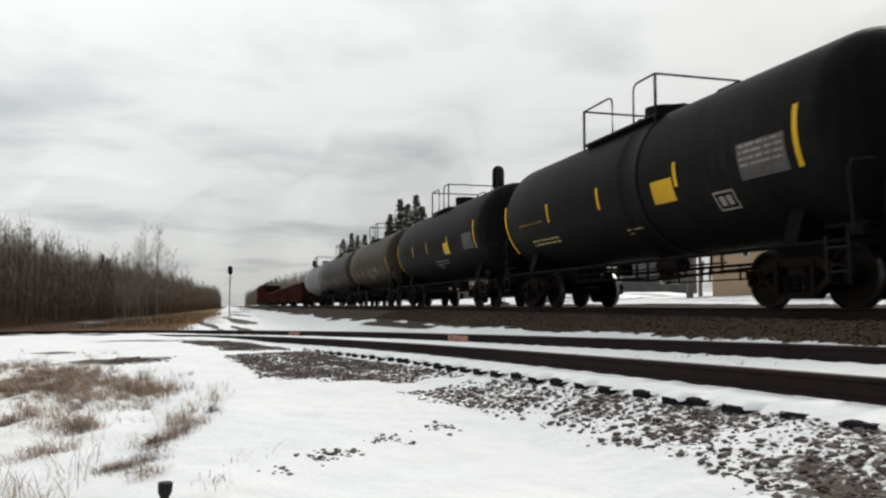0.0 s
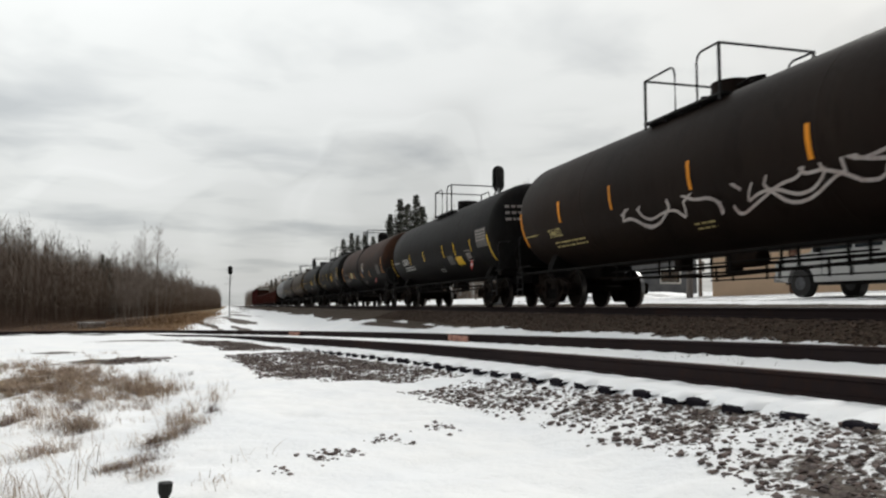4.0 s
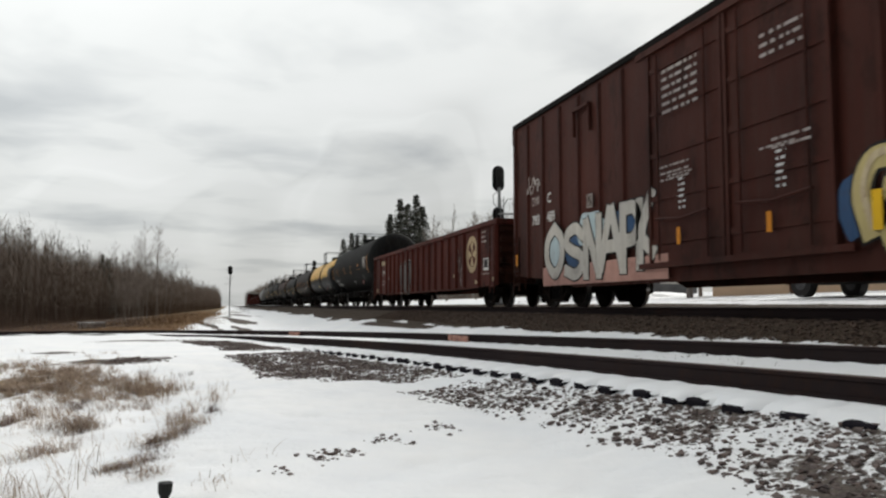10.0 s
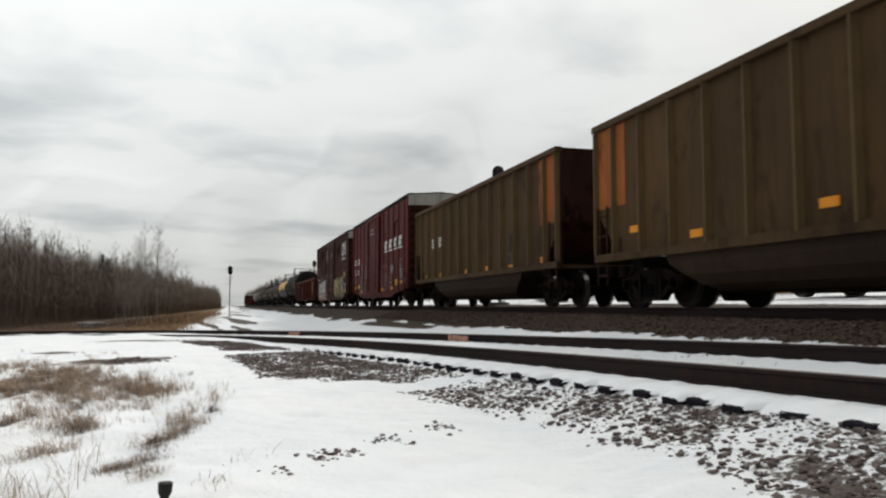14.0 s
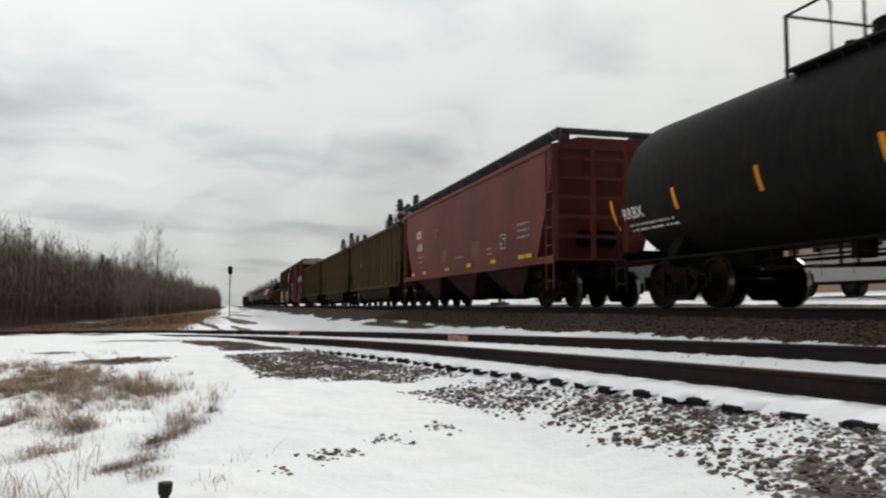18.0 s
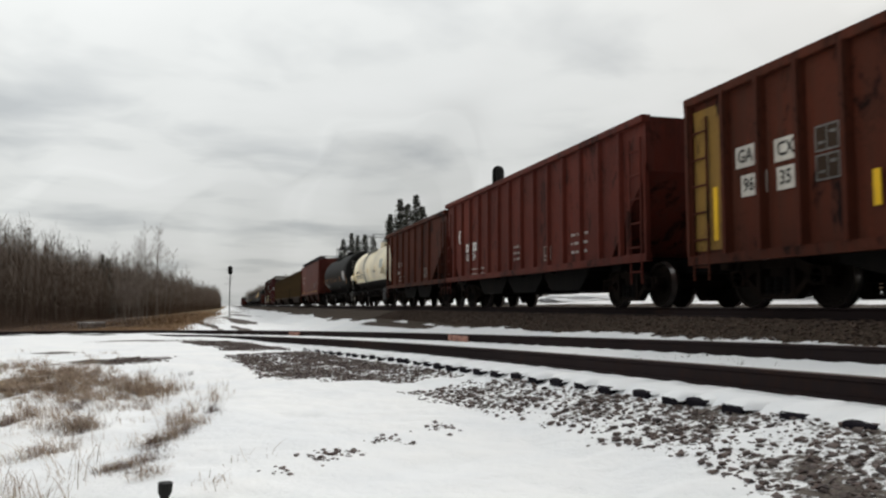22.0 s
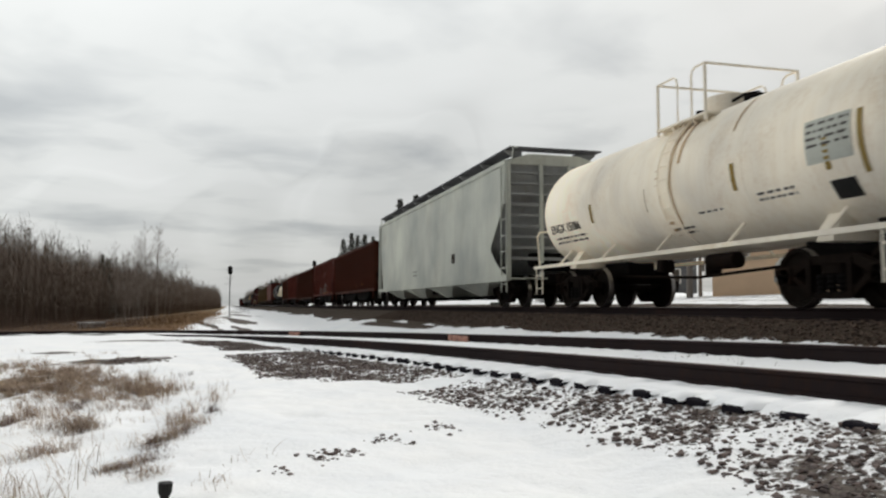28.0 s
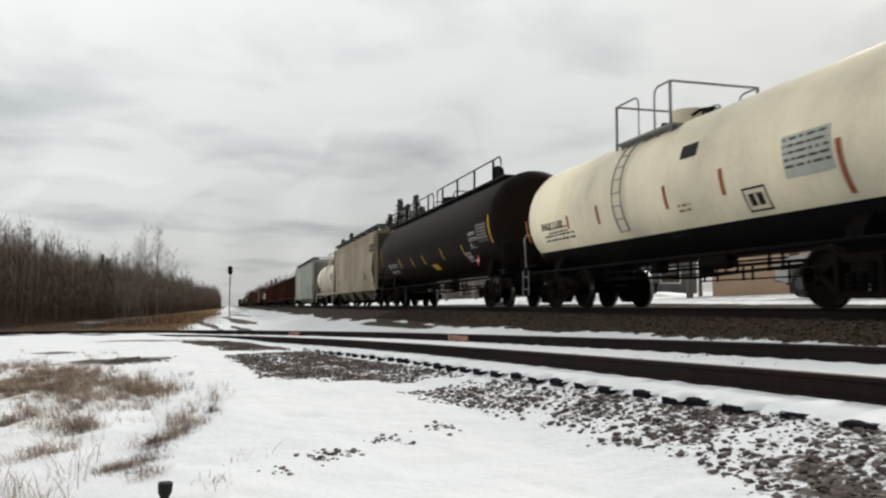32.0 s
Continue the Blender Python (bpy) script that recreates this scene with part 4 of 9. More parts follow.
    # end handrails
    for s in (-1, 1):
        bm = bmnew()
        tube(bm, [(-1.30, s * (end - 0.15), 1.05), (-1.36, s * (end - 0.15), 1.85), (-1.30, s * (end - 0.15), 1.97), (-0.95, s * (end - 0.12), 2.0)], 0.025)
        tube(bm, [(1.30, s * (end - 0.15), 1.05), (1.36, s * (end - 0.15), 1.85), (1.30, s * (end - 0.15), 1.97), (0.95, s * (end - 0.12), 2.0)], 0.025)
        ladder(bm, -1.40, s * (end - 0.55), s * (end - 0.15), 0.32, 0.98, 2)
        islands("grab_rail", bm, rail_mat, car)
    # reflector strips: (share of half length, low angle, high angle)
    for i, (y, a0, a1) in enumerate(strip_at):
        bm = bmnew()
        patch(bm, y * hl + 0.05, y * hl - 0.05, a0, a1, r + 0.010, cz, 5)
        part("reflector_strip", bm, strips, car)
    if mark:
        share("marking", text_mesh("marking", mark, mark_size, mark_mat, (r + 0.010, cz, mark_angle)), car, (0, mark_at * hl, 0))
    bm = bmnew()
    shell_bars(bm, mark_at * hl - 0.1, mark_angle - 9, r + 0.010, cz, 2, 1.7, 0.065, seed=seed)
    shell_bars(bm, -hl * 0.05, -40, r + 0.010, cz, 2, 0.6, 0.06, seed=seed + 1)
    tagged(part("stencil", bm, mark_mat, car), kind="stuff")
    for spec in data or ():
        kind, y, a, w, h, mat = spec
        k = 180 / math.pi / r
        bm = bmnew()
        if kind == "plate":
            patch(bm, y * hl + w / 2, y * hl - w / 2, a - h / 2 * k, a + h / 2 * k, r + 0.010, cz, 4 + int(5 * h))
            part("data_panel", bm, mat, car)
        elif kind == "bars":
            shell_bars(bm, y * hl + w / 2, a + h / 2 * k, r + 0.014, cz, max(1, int(h / 0.105)), w, 0.055, 0.10, seed + 5)
            tagged(part("stencil", bm, mat, car), kind="stuff")
        elif kind == "frame":
            q = 0.035
            for ya, yb, aa, ab in ((-w / 2, w / 2, h / 2 - q, h / 2), (-w / 2, w / 2, -h / 2, -h / 2 + q), (-w / 2, -w / 2 + q, -h / 2, h / 2), (w / 2 - q, w / 2, -h / 2, h / 2), (-w * 0.3, -w * 0.05, -h * 0.25, h * 0.25), (w * 0.05, w * 0.3, -h * 0.25, h * 0.25)):
                patch(bm, y * hl + yb, y * hl + ya, a + aa * k, a + ab * k, r + 0.012, cz, 2)
            tagged(part("lube_stencil", bm, mat, car), kind="stuff")
        elif kind == "diamond":
            bm.faces.new([bm.verts.new((-1.42, y * hl + p, a + q)) for p, q in ((0, h / 2), (-w / 2, 0), (0, -h / 2), (w / 2, 0))])
            part("placard", bm, mat, car, "red and white diamond hazard placard")
            bm = bmnew()
            bm.faces.new([bm.verts.new((-1.424, y * hl + p, a + q)) for p, q in ((-w * 0.3, 0.04), (-w * 0.3, -0.04), (w * 0.3, -0.04), (w * 0.3, 0.04))])
            part("placard_panel", bm, "white_paint", car)
        elif kind == "words":
            bm.free()
            share("marking", text_mesh("marking", h, w, mat, (r + 0.010, cz, a)), car, (0, y * hl, 0))
        elif kind == "disc":
            vs = [bm.verts.new(on_shell(y * hl + w / 2 * math.cos(t), a + h / 2 * k * math.sin(t), r + 0.008, cz)) for t in np.linspace(0, 2 * math.pi, 20, endpoint=False)]
            bm.faces.new(vs[::-1])
            part("emblem", bm, mat, car)
    add_trucks(car, (tc, -tc))
    add_couplers(car, end - 0.05, 0.35)
    return car


# ---- house cars and open cars ----
def under_frame(car, half, tc, z=0.95, mat="dark_steel", wide=1.4):
    bm = bmnew()
    box(bm, -0.32, 0.32, -half - 0.25, half + 0.25, z - 0.25, z + 0.05, 0.02)
    for y in np.linspace(-half * 0.6, half * 0.6, 5):
        box(bm, -wide, wide, y - 0.06, y + 0.06, z - 0.08, z + 0.05)
    for s in (-1, 1):
        box(bm, -1.35, 1.35, s * tc - 0.2, s * tc + 0.2, z - 0.16, z + 0.05)
    part("underframe", bm, mat, car)
    bm = bmnew()
    cyl(bm, (-0.8, 0.4, 0.72), (-0.8, 1.6, 0.72), 0.22, 14)
    box(bm, -1.0, -0.6, -1.2, -0.8, 0.50, 0.85, 0.03)
    tube(bm, [(-0.45, tc - 0.9, 0.7), (-0.45, 0, 0.55), (-0.45, -tc + 0.9, 0.7)], 0.03, 5)
    part("brake_gear", bm, "truck_steel", car)
    add_trucks(car, (tc, -tc))
    add_couplers(car, half, 0.50)


def side_posts(name, car, mat, ys, x, z0, z1, depth=0.09, width=0.12, taper=0.0):
    """Upright stiffeners on both sides, each its own piece on one mesh."""
    bm = bmnew()
    prism(bm, [(0.0, -width / 2 - 0.03), (-depth, -width / 2 + 0.01), (-depth, width / 2 - 0.01), (0.0, width / 2 + 0.03)], "z", z0, z1)
    me = mesh_of(name, bm, mat)
    for y in ys:
        share(name, me, car, pose(-x, y, 0))
        share(name, me, car, pose(x, y, 0, 0, 0, 180))


def reflectors(car, x, rows, mat, w=0.45, h=0.12):
    bm = bmnew()
    box(bm, x - 0.006, x + 0.006, -w / 2, w / 2, -h / 2, h / 2)
    me = mesh_of("reflector_strip", bm, mat)
    for y, z in rows:
        share("reflector_strip", me, car, (0, y, z))


def bowed(pts, n=5):
    """A smooth line through the given (y, z) points."""
    p = [Vector(q) for q in pts]
    if len(p) < 3:
        return p
    p = [2 * p[0] - p[1]] + p + [2 * p[-1] - p[-2]]
    out = []
    for i in range(1, len(p) - 2):
        a, b, c, d = p[i - 1:i + 3]
        for k in range(n):
            t = k / n
            out.append(0.5 * (2 * b + (c - a) * t + (2 * a - 5 * b + 4 * c - d) * t * t + (3 * b - a - 3 * c + d) * t ** 3))
    return out + [p[-2]]


def ribbon(bm, pts, w, x):
    """A flat band of paint along a line, on the plane x."""
    rows = []
    for i, p in enumerate(pts):
        d = (pts[min(i + 1, len(pts) - 1)] - pts[max(i - 1, 0)]).normalized()
        e = Vector((-d.y, d.x)) * w / 2
        o = d * (w * 0.35 if i == len(pts) - 1 else -w * 0.35 if i == 0 else 0)
        rows.append([bm.verts.new((x, *(p + o + e * g))) for g in (1, -1)])
    for a, b in zip(rows, rows[1:]):
        bm.faces.new((a[0], a[1], b[1], b[0]))


def spray(car, x, strokes, mat, w, straight=False, label=""):
    """Sprayed lines, each a band of its own."""
    for k, pts in enumerate(strokes):
        bm = bmnew()
        ribbon(bm, [Vector(p) for p in pts] if straight else bowed(pts), w, x - 0.0015 * k)
        part("spray_line", bm, mat, car, label)


GLYPH = {
    "O": ([(0.5, 0.98), (0.14, 0.72), (0.12, 0.3), (0.5, 0.02), (0.86, 0.3), (0.86, 0.72), (0.52, 0.98)],),
    "S": ([(0.9, 0.82), (0.58, 0.98), (0.2, 0.88), (0.16, 0.66), (0.45, 0.52), (0.82, 0.4), (0.86, 0.18), (0.55, 0.02), (0.1, 0.12)],),
    "N": ([(0.14, 0.0), (0.16, 0.95)], [(0.2, 0.95), (0.8, 0.08)], [(0.86, 0.0), (0.88, 1.0)]),
    "A": ([(0.06, 0.0), (0.46, 1.0)], [(0.54, 1.0), (0.94, 0.0)], [(0.28, 0.36), (0.74, 0.36)]),
    "P": ([(0.16, 0.0), (0.18, 1.0)], [(0.2, 0.95), (0.66, 0.95), (0.88, 0.72), (0.66, 0.48), (0.24, 0.44)]),
    "K": ([(0.16, 0.0), (0.18, 1.0)], [(0.86, 1.1), (0.3, 0.5), (0.9, 0.2)]),
    "5": ([(0.86, 0.96), (0.22, 0.94), (0.2, 0.58), (0.6, 0.6), (0.86, 0.34), (0.58, 0.02), (0.12, 0.1)],),
    "C": ([(0.88, 0.8), (0.55, 0.98), (0.16, 0.74), (0.15, 0.28), (0.52, 0.02), (0.9, 0.18)],),
    "U": ([(0.14, 1.0), (0.16, 0.3), (0.5, 0.02), (0.84, 0.3), (0.86, 1.0)],),
    "M": ([(0.1, 0.0), (0.16, 1.0)], [(0.2, 0.96), (0.5, 0.3)], [(0.5, 0.3), (0.8, 0.96)], [(0.84, 1.0), (0.9, 0.0)]),
    "B": ([(0.16, 0.0), (0.18, 1.0)], [(0.2, 0.96), (0.7, 0.9), (0.72, 0.62), (0.3, 0.54)], [(0.3, 0.5), (0.84, 0.42), (0.82, 0.1), (0.2, 0.04)]),
}


def fat_letters(car, x, rows, fill, edge, w, rim):
    """Fat sprayed letters: a rim under a fill. Rows of letter, front y, rear y, low z, high z."""
    for k, (letter, y0, y1, z0, z1) in enumerate(rows):
        lines = [[(y0 + (y1 - y0) * u, z0 + (z1 - z0) * v) for u, v in line] for line in GLYPH[letter]]
        spray(car, x - 0.0015 * (k % 2), lines, edge, w + rim)
        spray(car, x - 0.010 - 0.0015 * (k % 2), lines, fill[k % len(fill)], w)


def bubble(car, x, outline, posts, depth, width):
    """A bulging sprayed letter: pale rim, black line, grey fill. Where it runs over a side post the paint lies on the post's face."""
    loop = bowed(outline + outline[:2])[:-5]
    mid = sum(loop, Vector((0, 0))) / len(loop)
    for k, (grow, mat) in enumerate(((0.045, "faded_white"), (0.022, "black_paint"), (-0.065, "spray_grey"))):
        ring = [p + (p - mid).normalized() * grow for p in loop]
        bm = bmnew()
        at = x - 0.002 - 0.003 * k
        bm.faces.new([bm.verts.new((at, p.x, p.y)) for p in ring])
        bmesh.ops.triangulate(bm, faces=bm.faces[:])
        over = bm.copy()
        part("spray_patch", bm, mat, car, "fat spray-painted shape that cannot be read" if k == 2 else "")
        for y in posts:
            if not min(p.x for p in ring) < y < max(p.x for p in ring):
                continue
            cut = over.copy()
            for edge, way in ((y + width / 2, 1), (y - width / 2, -1)):
                bmesh.ops.bisect_plane(cut, geom=cut.verts[:] + cut.edges[:] + cut.faces[:], plane_co=(0, edge, 0), plane_no=(0, way, 0), clear_outer=True)
            for v in cut.verts:
                v.co.x -= depth
            part("spray_patch", cut, mat, car)
        over.free()


def daub(car, x, mat, y, z, ry, rz, seed, label="faded cloud of spray paint"):
    """A rounded uneven patch of paint."""
    rg = random.Random(seed)
    p, q = rg.uniform(0, 6), rg.uniform(0, 6)
    bm = bmnew()
    bm.faces.new([bm.verts.new((x, y + ry * math.cos(t) * (1 + 0.14 * math.sin(3 * t + p)), z + rz * math.sin(t) * (1 + 0.12 * math.sin(4 * t + q)))) for t in np.linspace(0, 2 * math.pi, 30, endpoint=False)])
    part("spray_patch", bm, mat, car, label)


def scrawl(car, x, y, z, w, h, mat, seed, lines=2, r=0.02):
    """Thin looping spray lines."""
    rng = random.Random(seed)
    for _ in range(lines):
        bm = bmnew()
        pts, p = [], rng.uniform(0, 6)
        for i in range(46):
            t = i / 45
            pts.append((x, y - w * (t + 0.10 * math.sin(14 * t + p)), z + h * 0.5 * math.sin(9 * t + p) * (0.6 + 0.4 * math.sin(23 * t)) + rng.uniform(-0.01, 0.01)))
        for a, b in zip(pts, pts[1:]):
            d = Vector((0, b[1] - a[1], b[2] - a[2]))
            if d.length < 1e-4:
                continue
            nrm = Vector((0, -d.z, d.y)).normalized() * r
            bm.faces.new([bm.verts.new(Vector(q)) for q in (Vector(a) + nrm, Vector(a) - nrm, Vector(b) - nrm, Vector(b) + nrm)])
        part("spray_line", bm, mat, car)


def boxcar(label, lead, trail, mat, top, door, posts):
    half = (lead - trail) / 2
    X = 1.52
    car = new_car("boxcar", label, "boxcar", lead, trail, "boxcars of the train")
    tc = half - 1.75
    zb, zs = 0.80, 0.46
    for s in (-1, 1):
        bm = bmnew()
        poly = [(-half, zb + 0.05), (-tc - 1.3, zb + 0.02), (-tc + 1.55, zs + 0.16), (-tc + 2.0, zs), (tc - 2.0, zs), (tc - 1.55, zs + 0.16), (tc + 1.3, zb + 0.02), (half, zb + 0.05), (half, top), (-half, top)]
        prism(bm, poly, "x", s * (X - 0.06), s * X)
        part("side_wall", bm, mat, car)
    side_posts("side_post", car, mat, [y for y in posts if abs(y - door[0]) > door[1] / 2 + 0.05], X, zs + 0.30, top - 0.10, 0.055, 0.10)
    side_posts("corner_post", car, mat, (half - 0.09, -half + 0.09), X, zb + 0.05, top, 0.06, 0.14)
    for s in (-1, 1):
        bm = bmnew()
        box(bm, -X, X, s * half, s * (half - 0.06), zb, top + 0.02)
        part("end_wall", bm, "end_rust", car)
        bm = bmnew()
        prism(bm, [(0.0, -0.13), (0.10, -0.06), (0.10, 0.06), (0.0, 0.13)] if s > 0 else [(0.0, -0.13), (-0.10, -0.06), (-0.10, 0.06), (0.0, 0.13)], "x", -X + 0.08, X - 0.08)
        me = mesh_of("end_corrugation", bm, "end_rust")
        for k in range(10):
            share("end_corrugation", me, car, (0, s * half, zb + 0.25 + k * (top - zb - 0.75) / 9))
        bm = bmnew()
        prism(bm, [(-X - 0.02, top - 0.42), (X + 0.02, top - 0.42), (X + 0.02, top + 0.03), (0.0, top + 0.14), (-X - 0.02, top + 0.03)], "y", s * (half + 0.02), s * (half + 0.13))
        part("end_cap", bm, "aged_white" if s < 0 else mat, car, "white-painted panel along the top of the end" if s < 0 else "")
        bm = bmnew()
        ladder(bm, -X - 0.10, s * (half - 0.15), s * (half - 0.55), 0.42, 1.9 if s > 0 else 1.5, 4)
        ladder(bm, -X + 0.35, s * (half + 0.14), s * (half + 0.14) + 0.001, 0.5, 1.6, 3)
        part("ladder", bm, "end_rust", car)
    bm = bmnew()
    prism(bm, [(-X - 0.06, top - 0.03), (X + 0.06, top - 0.03), (X + 0.06, top + 0.10), (0, top + 0.22), (-X - 0.06, top + 0.10)], "y", -half, half)
    part("roof", bm, "dark_steel", car)
    bm = bmnew()
    for y in np.linspace(-half + 0.5, half - 0.5, 14):
        box(bm, -X + 0.10, X - 0.10, y - 0.03, y + 0.03, top + 0.06, top + 0.20)
    islands("roof_rib", bm, "dark_steel", car)
    # sliding doors
    dy, dw, n = door
    bm = bmnew()
    for s in (-1, 1):
        box(bm, s * (X + 0.08), s * (X + 0.16), dy - dw / 2 - 0.3, dy + dw / 2 + 0.3, 0.72, 0.82)
        box(bm, s * (X + 0.08), s * (X + 0.16), dy - dw / 2 - 0.3, dy + dw / 2 + 0.3, top - 0.22, top - 0.10)
    islands("door_track", bm, mat, car)
    for k in range(n):
        c = dy + (k - (n - 1) / 2) * dw / n
        w = dw / n - 0.05
        for s in (-1, 1):
            bm = bmnew()
            box(bm, s * X, s * (X + 0.075), c - w / 2, c + w / 2, 0.78, top - 0.18, 0.015)
            d = part("door", bm, mat, car)
            for q in (-1, 1):
                bm = bmnew()
                box(bm, s * (X + 0.07), s * (X + 0.12), c + q * (w / 2 - 0.04) - 0.04, c + q * (w / 2 - 0.04) + 0.04, 0.80, top - 0.2)
                part("door_stile", bm, mat, d)
            for z in np.linspace(1.15, top - 0.6, 5):
                bm = bmnew()
                box(bm, s * (X + 0.07), s * (X + 0.105), c - w / 2 + 0.09, c + w / 2 - 0.09, z, z + 0.10)
                part("door_rib", bm, mat, d)
            if s < 0:
                bm = bmnew()
                for q in (-0.32, 0.32):
                    cyl(bm, (-X - 0.15, c + q * w, 0.85), (-X - 0.15, c + q * w, top - 0.3), 0.022, 6)
                    part("lock_rod", bm, mat, d)
                    bm = bmnew()
                tube(bm, [(-X - 0.17, c - 0.35 * w, 1.62), (-X - 0.17, c, 1.55), (-X - 0.17, c + 0.35 * w, 1.62)], 0.03, 6)
                part("door_handle", bm, mat, d)
    under_frame(car, half, tc, 0.90)
    return car, half, -X - 0.07


def gondola(label, lead, trail, mat, top, n_posts):
    half, X = (lead - trail) / 2, 1.50
    car = new_car("gondola_car", label, "gondola car", lead, trail)
    tc = half - 2.0
    zb, zs = 0.65, 0.58
    for s in (-1, 1):
        bm = bmnew()
        prism(bm, [(-half, zb), (-tc - 1.1, zb), (-tc + 1.3, zs), (tc - 1.3, zs), (tc + 1.1, zb), (half, zb), (half, top), (-half, top)], "x", s * (X - 0.03), s * X)
        part("side_wall", bm, mat, car)
        bm = bmnew()
        box(bm, s * (X - 0.10), s * (X + 0.11), -half - 0.05, half + 0.05, top - 0.14, top + 0.02, 0.02)
        part("top_chord", bm, mat, car)
        bm = bmnew()
        box(bm, -X, X, s * (half - 0.04), s * half, 0.70, top)
        part("end_wall", bm, "end_rust", car)
        bm = bmnew()
        for z in np.linspace(1.0, top - 0.35, 5):
            box(bm, -X + 0.06, X - 0.06, s * half, s * (half + 0.09), z, z + 0.16, 0.02)
        islands("end_rib", bm, "end_rust", car)
        bm = bmnew()
        box(bm, -X - 0.1, X + 0.1, s * (half - 0.08), s * (half + 0.12), top - 0.16, top + 0.02, 0.02)
        part("end_chord", bm, mat, car)
        bm = bmnew()
        ladder(bm, -X - 0.10, s * (half - 0.08), s * (half - 0.48), 0.42, top - 0.2, 5)
        part("ladder", bm, mat, car)
    ys = [half - 0.06, -half + 0.06, half - 1.65, 1.75 - half] + list(np.linspace(half - 3.15, 3.35 - half, n_posts))
    side_posts("side_post", car, mat, ys, X, zs + 0.06, top - 0.10, 0.09, 0.11)
    bm = bmnew()
    box(bm, -X + 0.03, X - 0.03, -half + 0.04, half - 0.04, 1.0, 1.05)
    part("floor_plate", bm, "dark_steel", car)
    under_frame(car, half, tc, 0.92)
    return car, half, -X - 0.012


def coal_car(label, lead, trail, top, orange, strips):
    half, X = (lead - trail) / 2, 1.53
    car = new_car("coal_car", label, "coal car", lead, trail, "coal cars of the train")
    tc = half - 1.35
    zb = 1.02
    inner = half - 0.95
    for s in (-1, 1):
        bm = bmnew()
        prism(bm, [(-inner, zb + 0.0), (inner, zb), (half - 0.02, zb + 1.0), (half, zb + 1.05), (half, top), (-half, top), (-half, zb + 1.05)], "x", s * (X - 0.03), s * X)
        part("side_wall", bm, "coal_brown", car)
        bm = bmnew()
        box(bm, s * (X - 0.08), s * (X + 0.12), -half - 0.03, half + 0.03, top - 0.12, top + 0.02, 0.015)
        part("top_chord", bm, "coal_brown", car)
        bm = bmnew()
        box(bm, s * (X - 0.05), s * (X + 0.09), -half, half, zb - 0.07, zb + 0.09)
        part("side_sill", bm, "coal_brown", car)
        # end slope sheet, end frame with its ladder
        bm = bmnew()
        prism(bm, [(s * (inner - 0.6), zb + 0.1), (s * half, zb + 1.05), (s * half, top), (s * (half - 0.04), top), (s * (half - 0.04), zb + 1.08), (s * (inner - 0.65), zb + 0.14)], "x", -X + 0.02, X - 0.02)
        part("end_sheet", bm, "end_rust" if orange[0 if s > 0 else 1] else "coal_brown", car)
        for q in (-1, 1):
            bm = bmnew()
            box(bm, q * (X - 0.08), q * (X + 0.02), s * (half - 0.10), s * half, zb - 0.1, zb + 1.1)
            box(bm, q * (X - 0.08), q * (X + 0.02), s * (inner - 0.10), s * inner, zb - 0.1, zb + 0.4)
            ladder(bm, q * (X + 0.05), s * (half - 0.10), s * (half - 0.52), 0.45, zb + 1.1, 4)
            part("end_frame", bm, "end_rust" if orange[0 if s > 0 else 1] else "dark_steel", car)
        if orange[0 if s > 0 else 1]:
            bm = bmnew()
            for q in (-1, 1):
                box(bm, q * X, q * (X + 0.012), s * (half - 0.01), s * (half - 1.25), zb + 1.06, top - 0.10)
            islands("painted_panel", bm, "coal_orange", car, "orange painted end panel")
    side_posts("side_post", car, "coal_post", [-half + 0.05] + [1.072 * k - 0.07 for k in range(-6, 7)] + [half - 0.05], X, zb + 0.06, top - 0.10, 0.11, 0.055)
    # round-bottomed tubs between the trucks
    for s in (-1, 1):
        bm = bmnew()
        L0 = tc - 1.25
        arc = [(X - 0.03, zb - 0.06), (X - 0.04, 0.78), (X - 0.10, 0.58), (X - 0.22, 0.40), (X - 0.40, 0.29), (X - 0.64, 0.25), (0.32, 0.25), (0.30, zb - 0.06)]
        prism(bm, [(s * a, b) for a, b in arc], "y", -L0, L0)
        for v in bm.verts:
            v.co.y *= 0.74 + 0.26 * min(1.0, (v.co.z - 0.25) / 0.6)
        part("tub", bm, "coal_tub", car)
    under_frame(car, half, tc, 0.95)
    reflectors(car, -X - 0.012, strips, "orange_reflector", 0.36, 0.14)
    return car, half, -X - 0.012


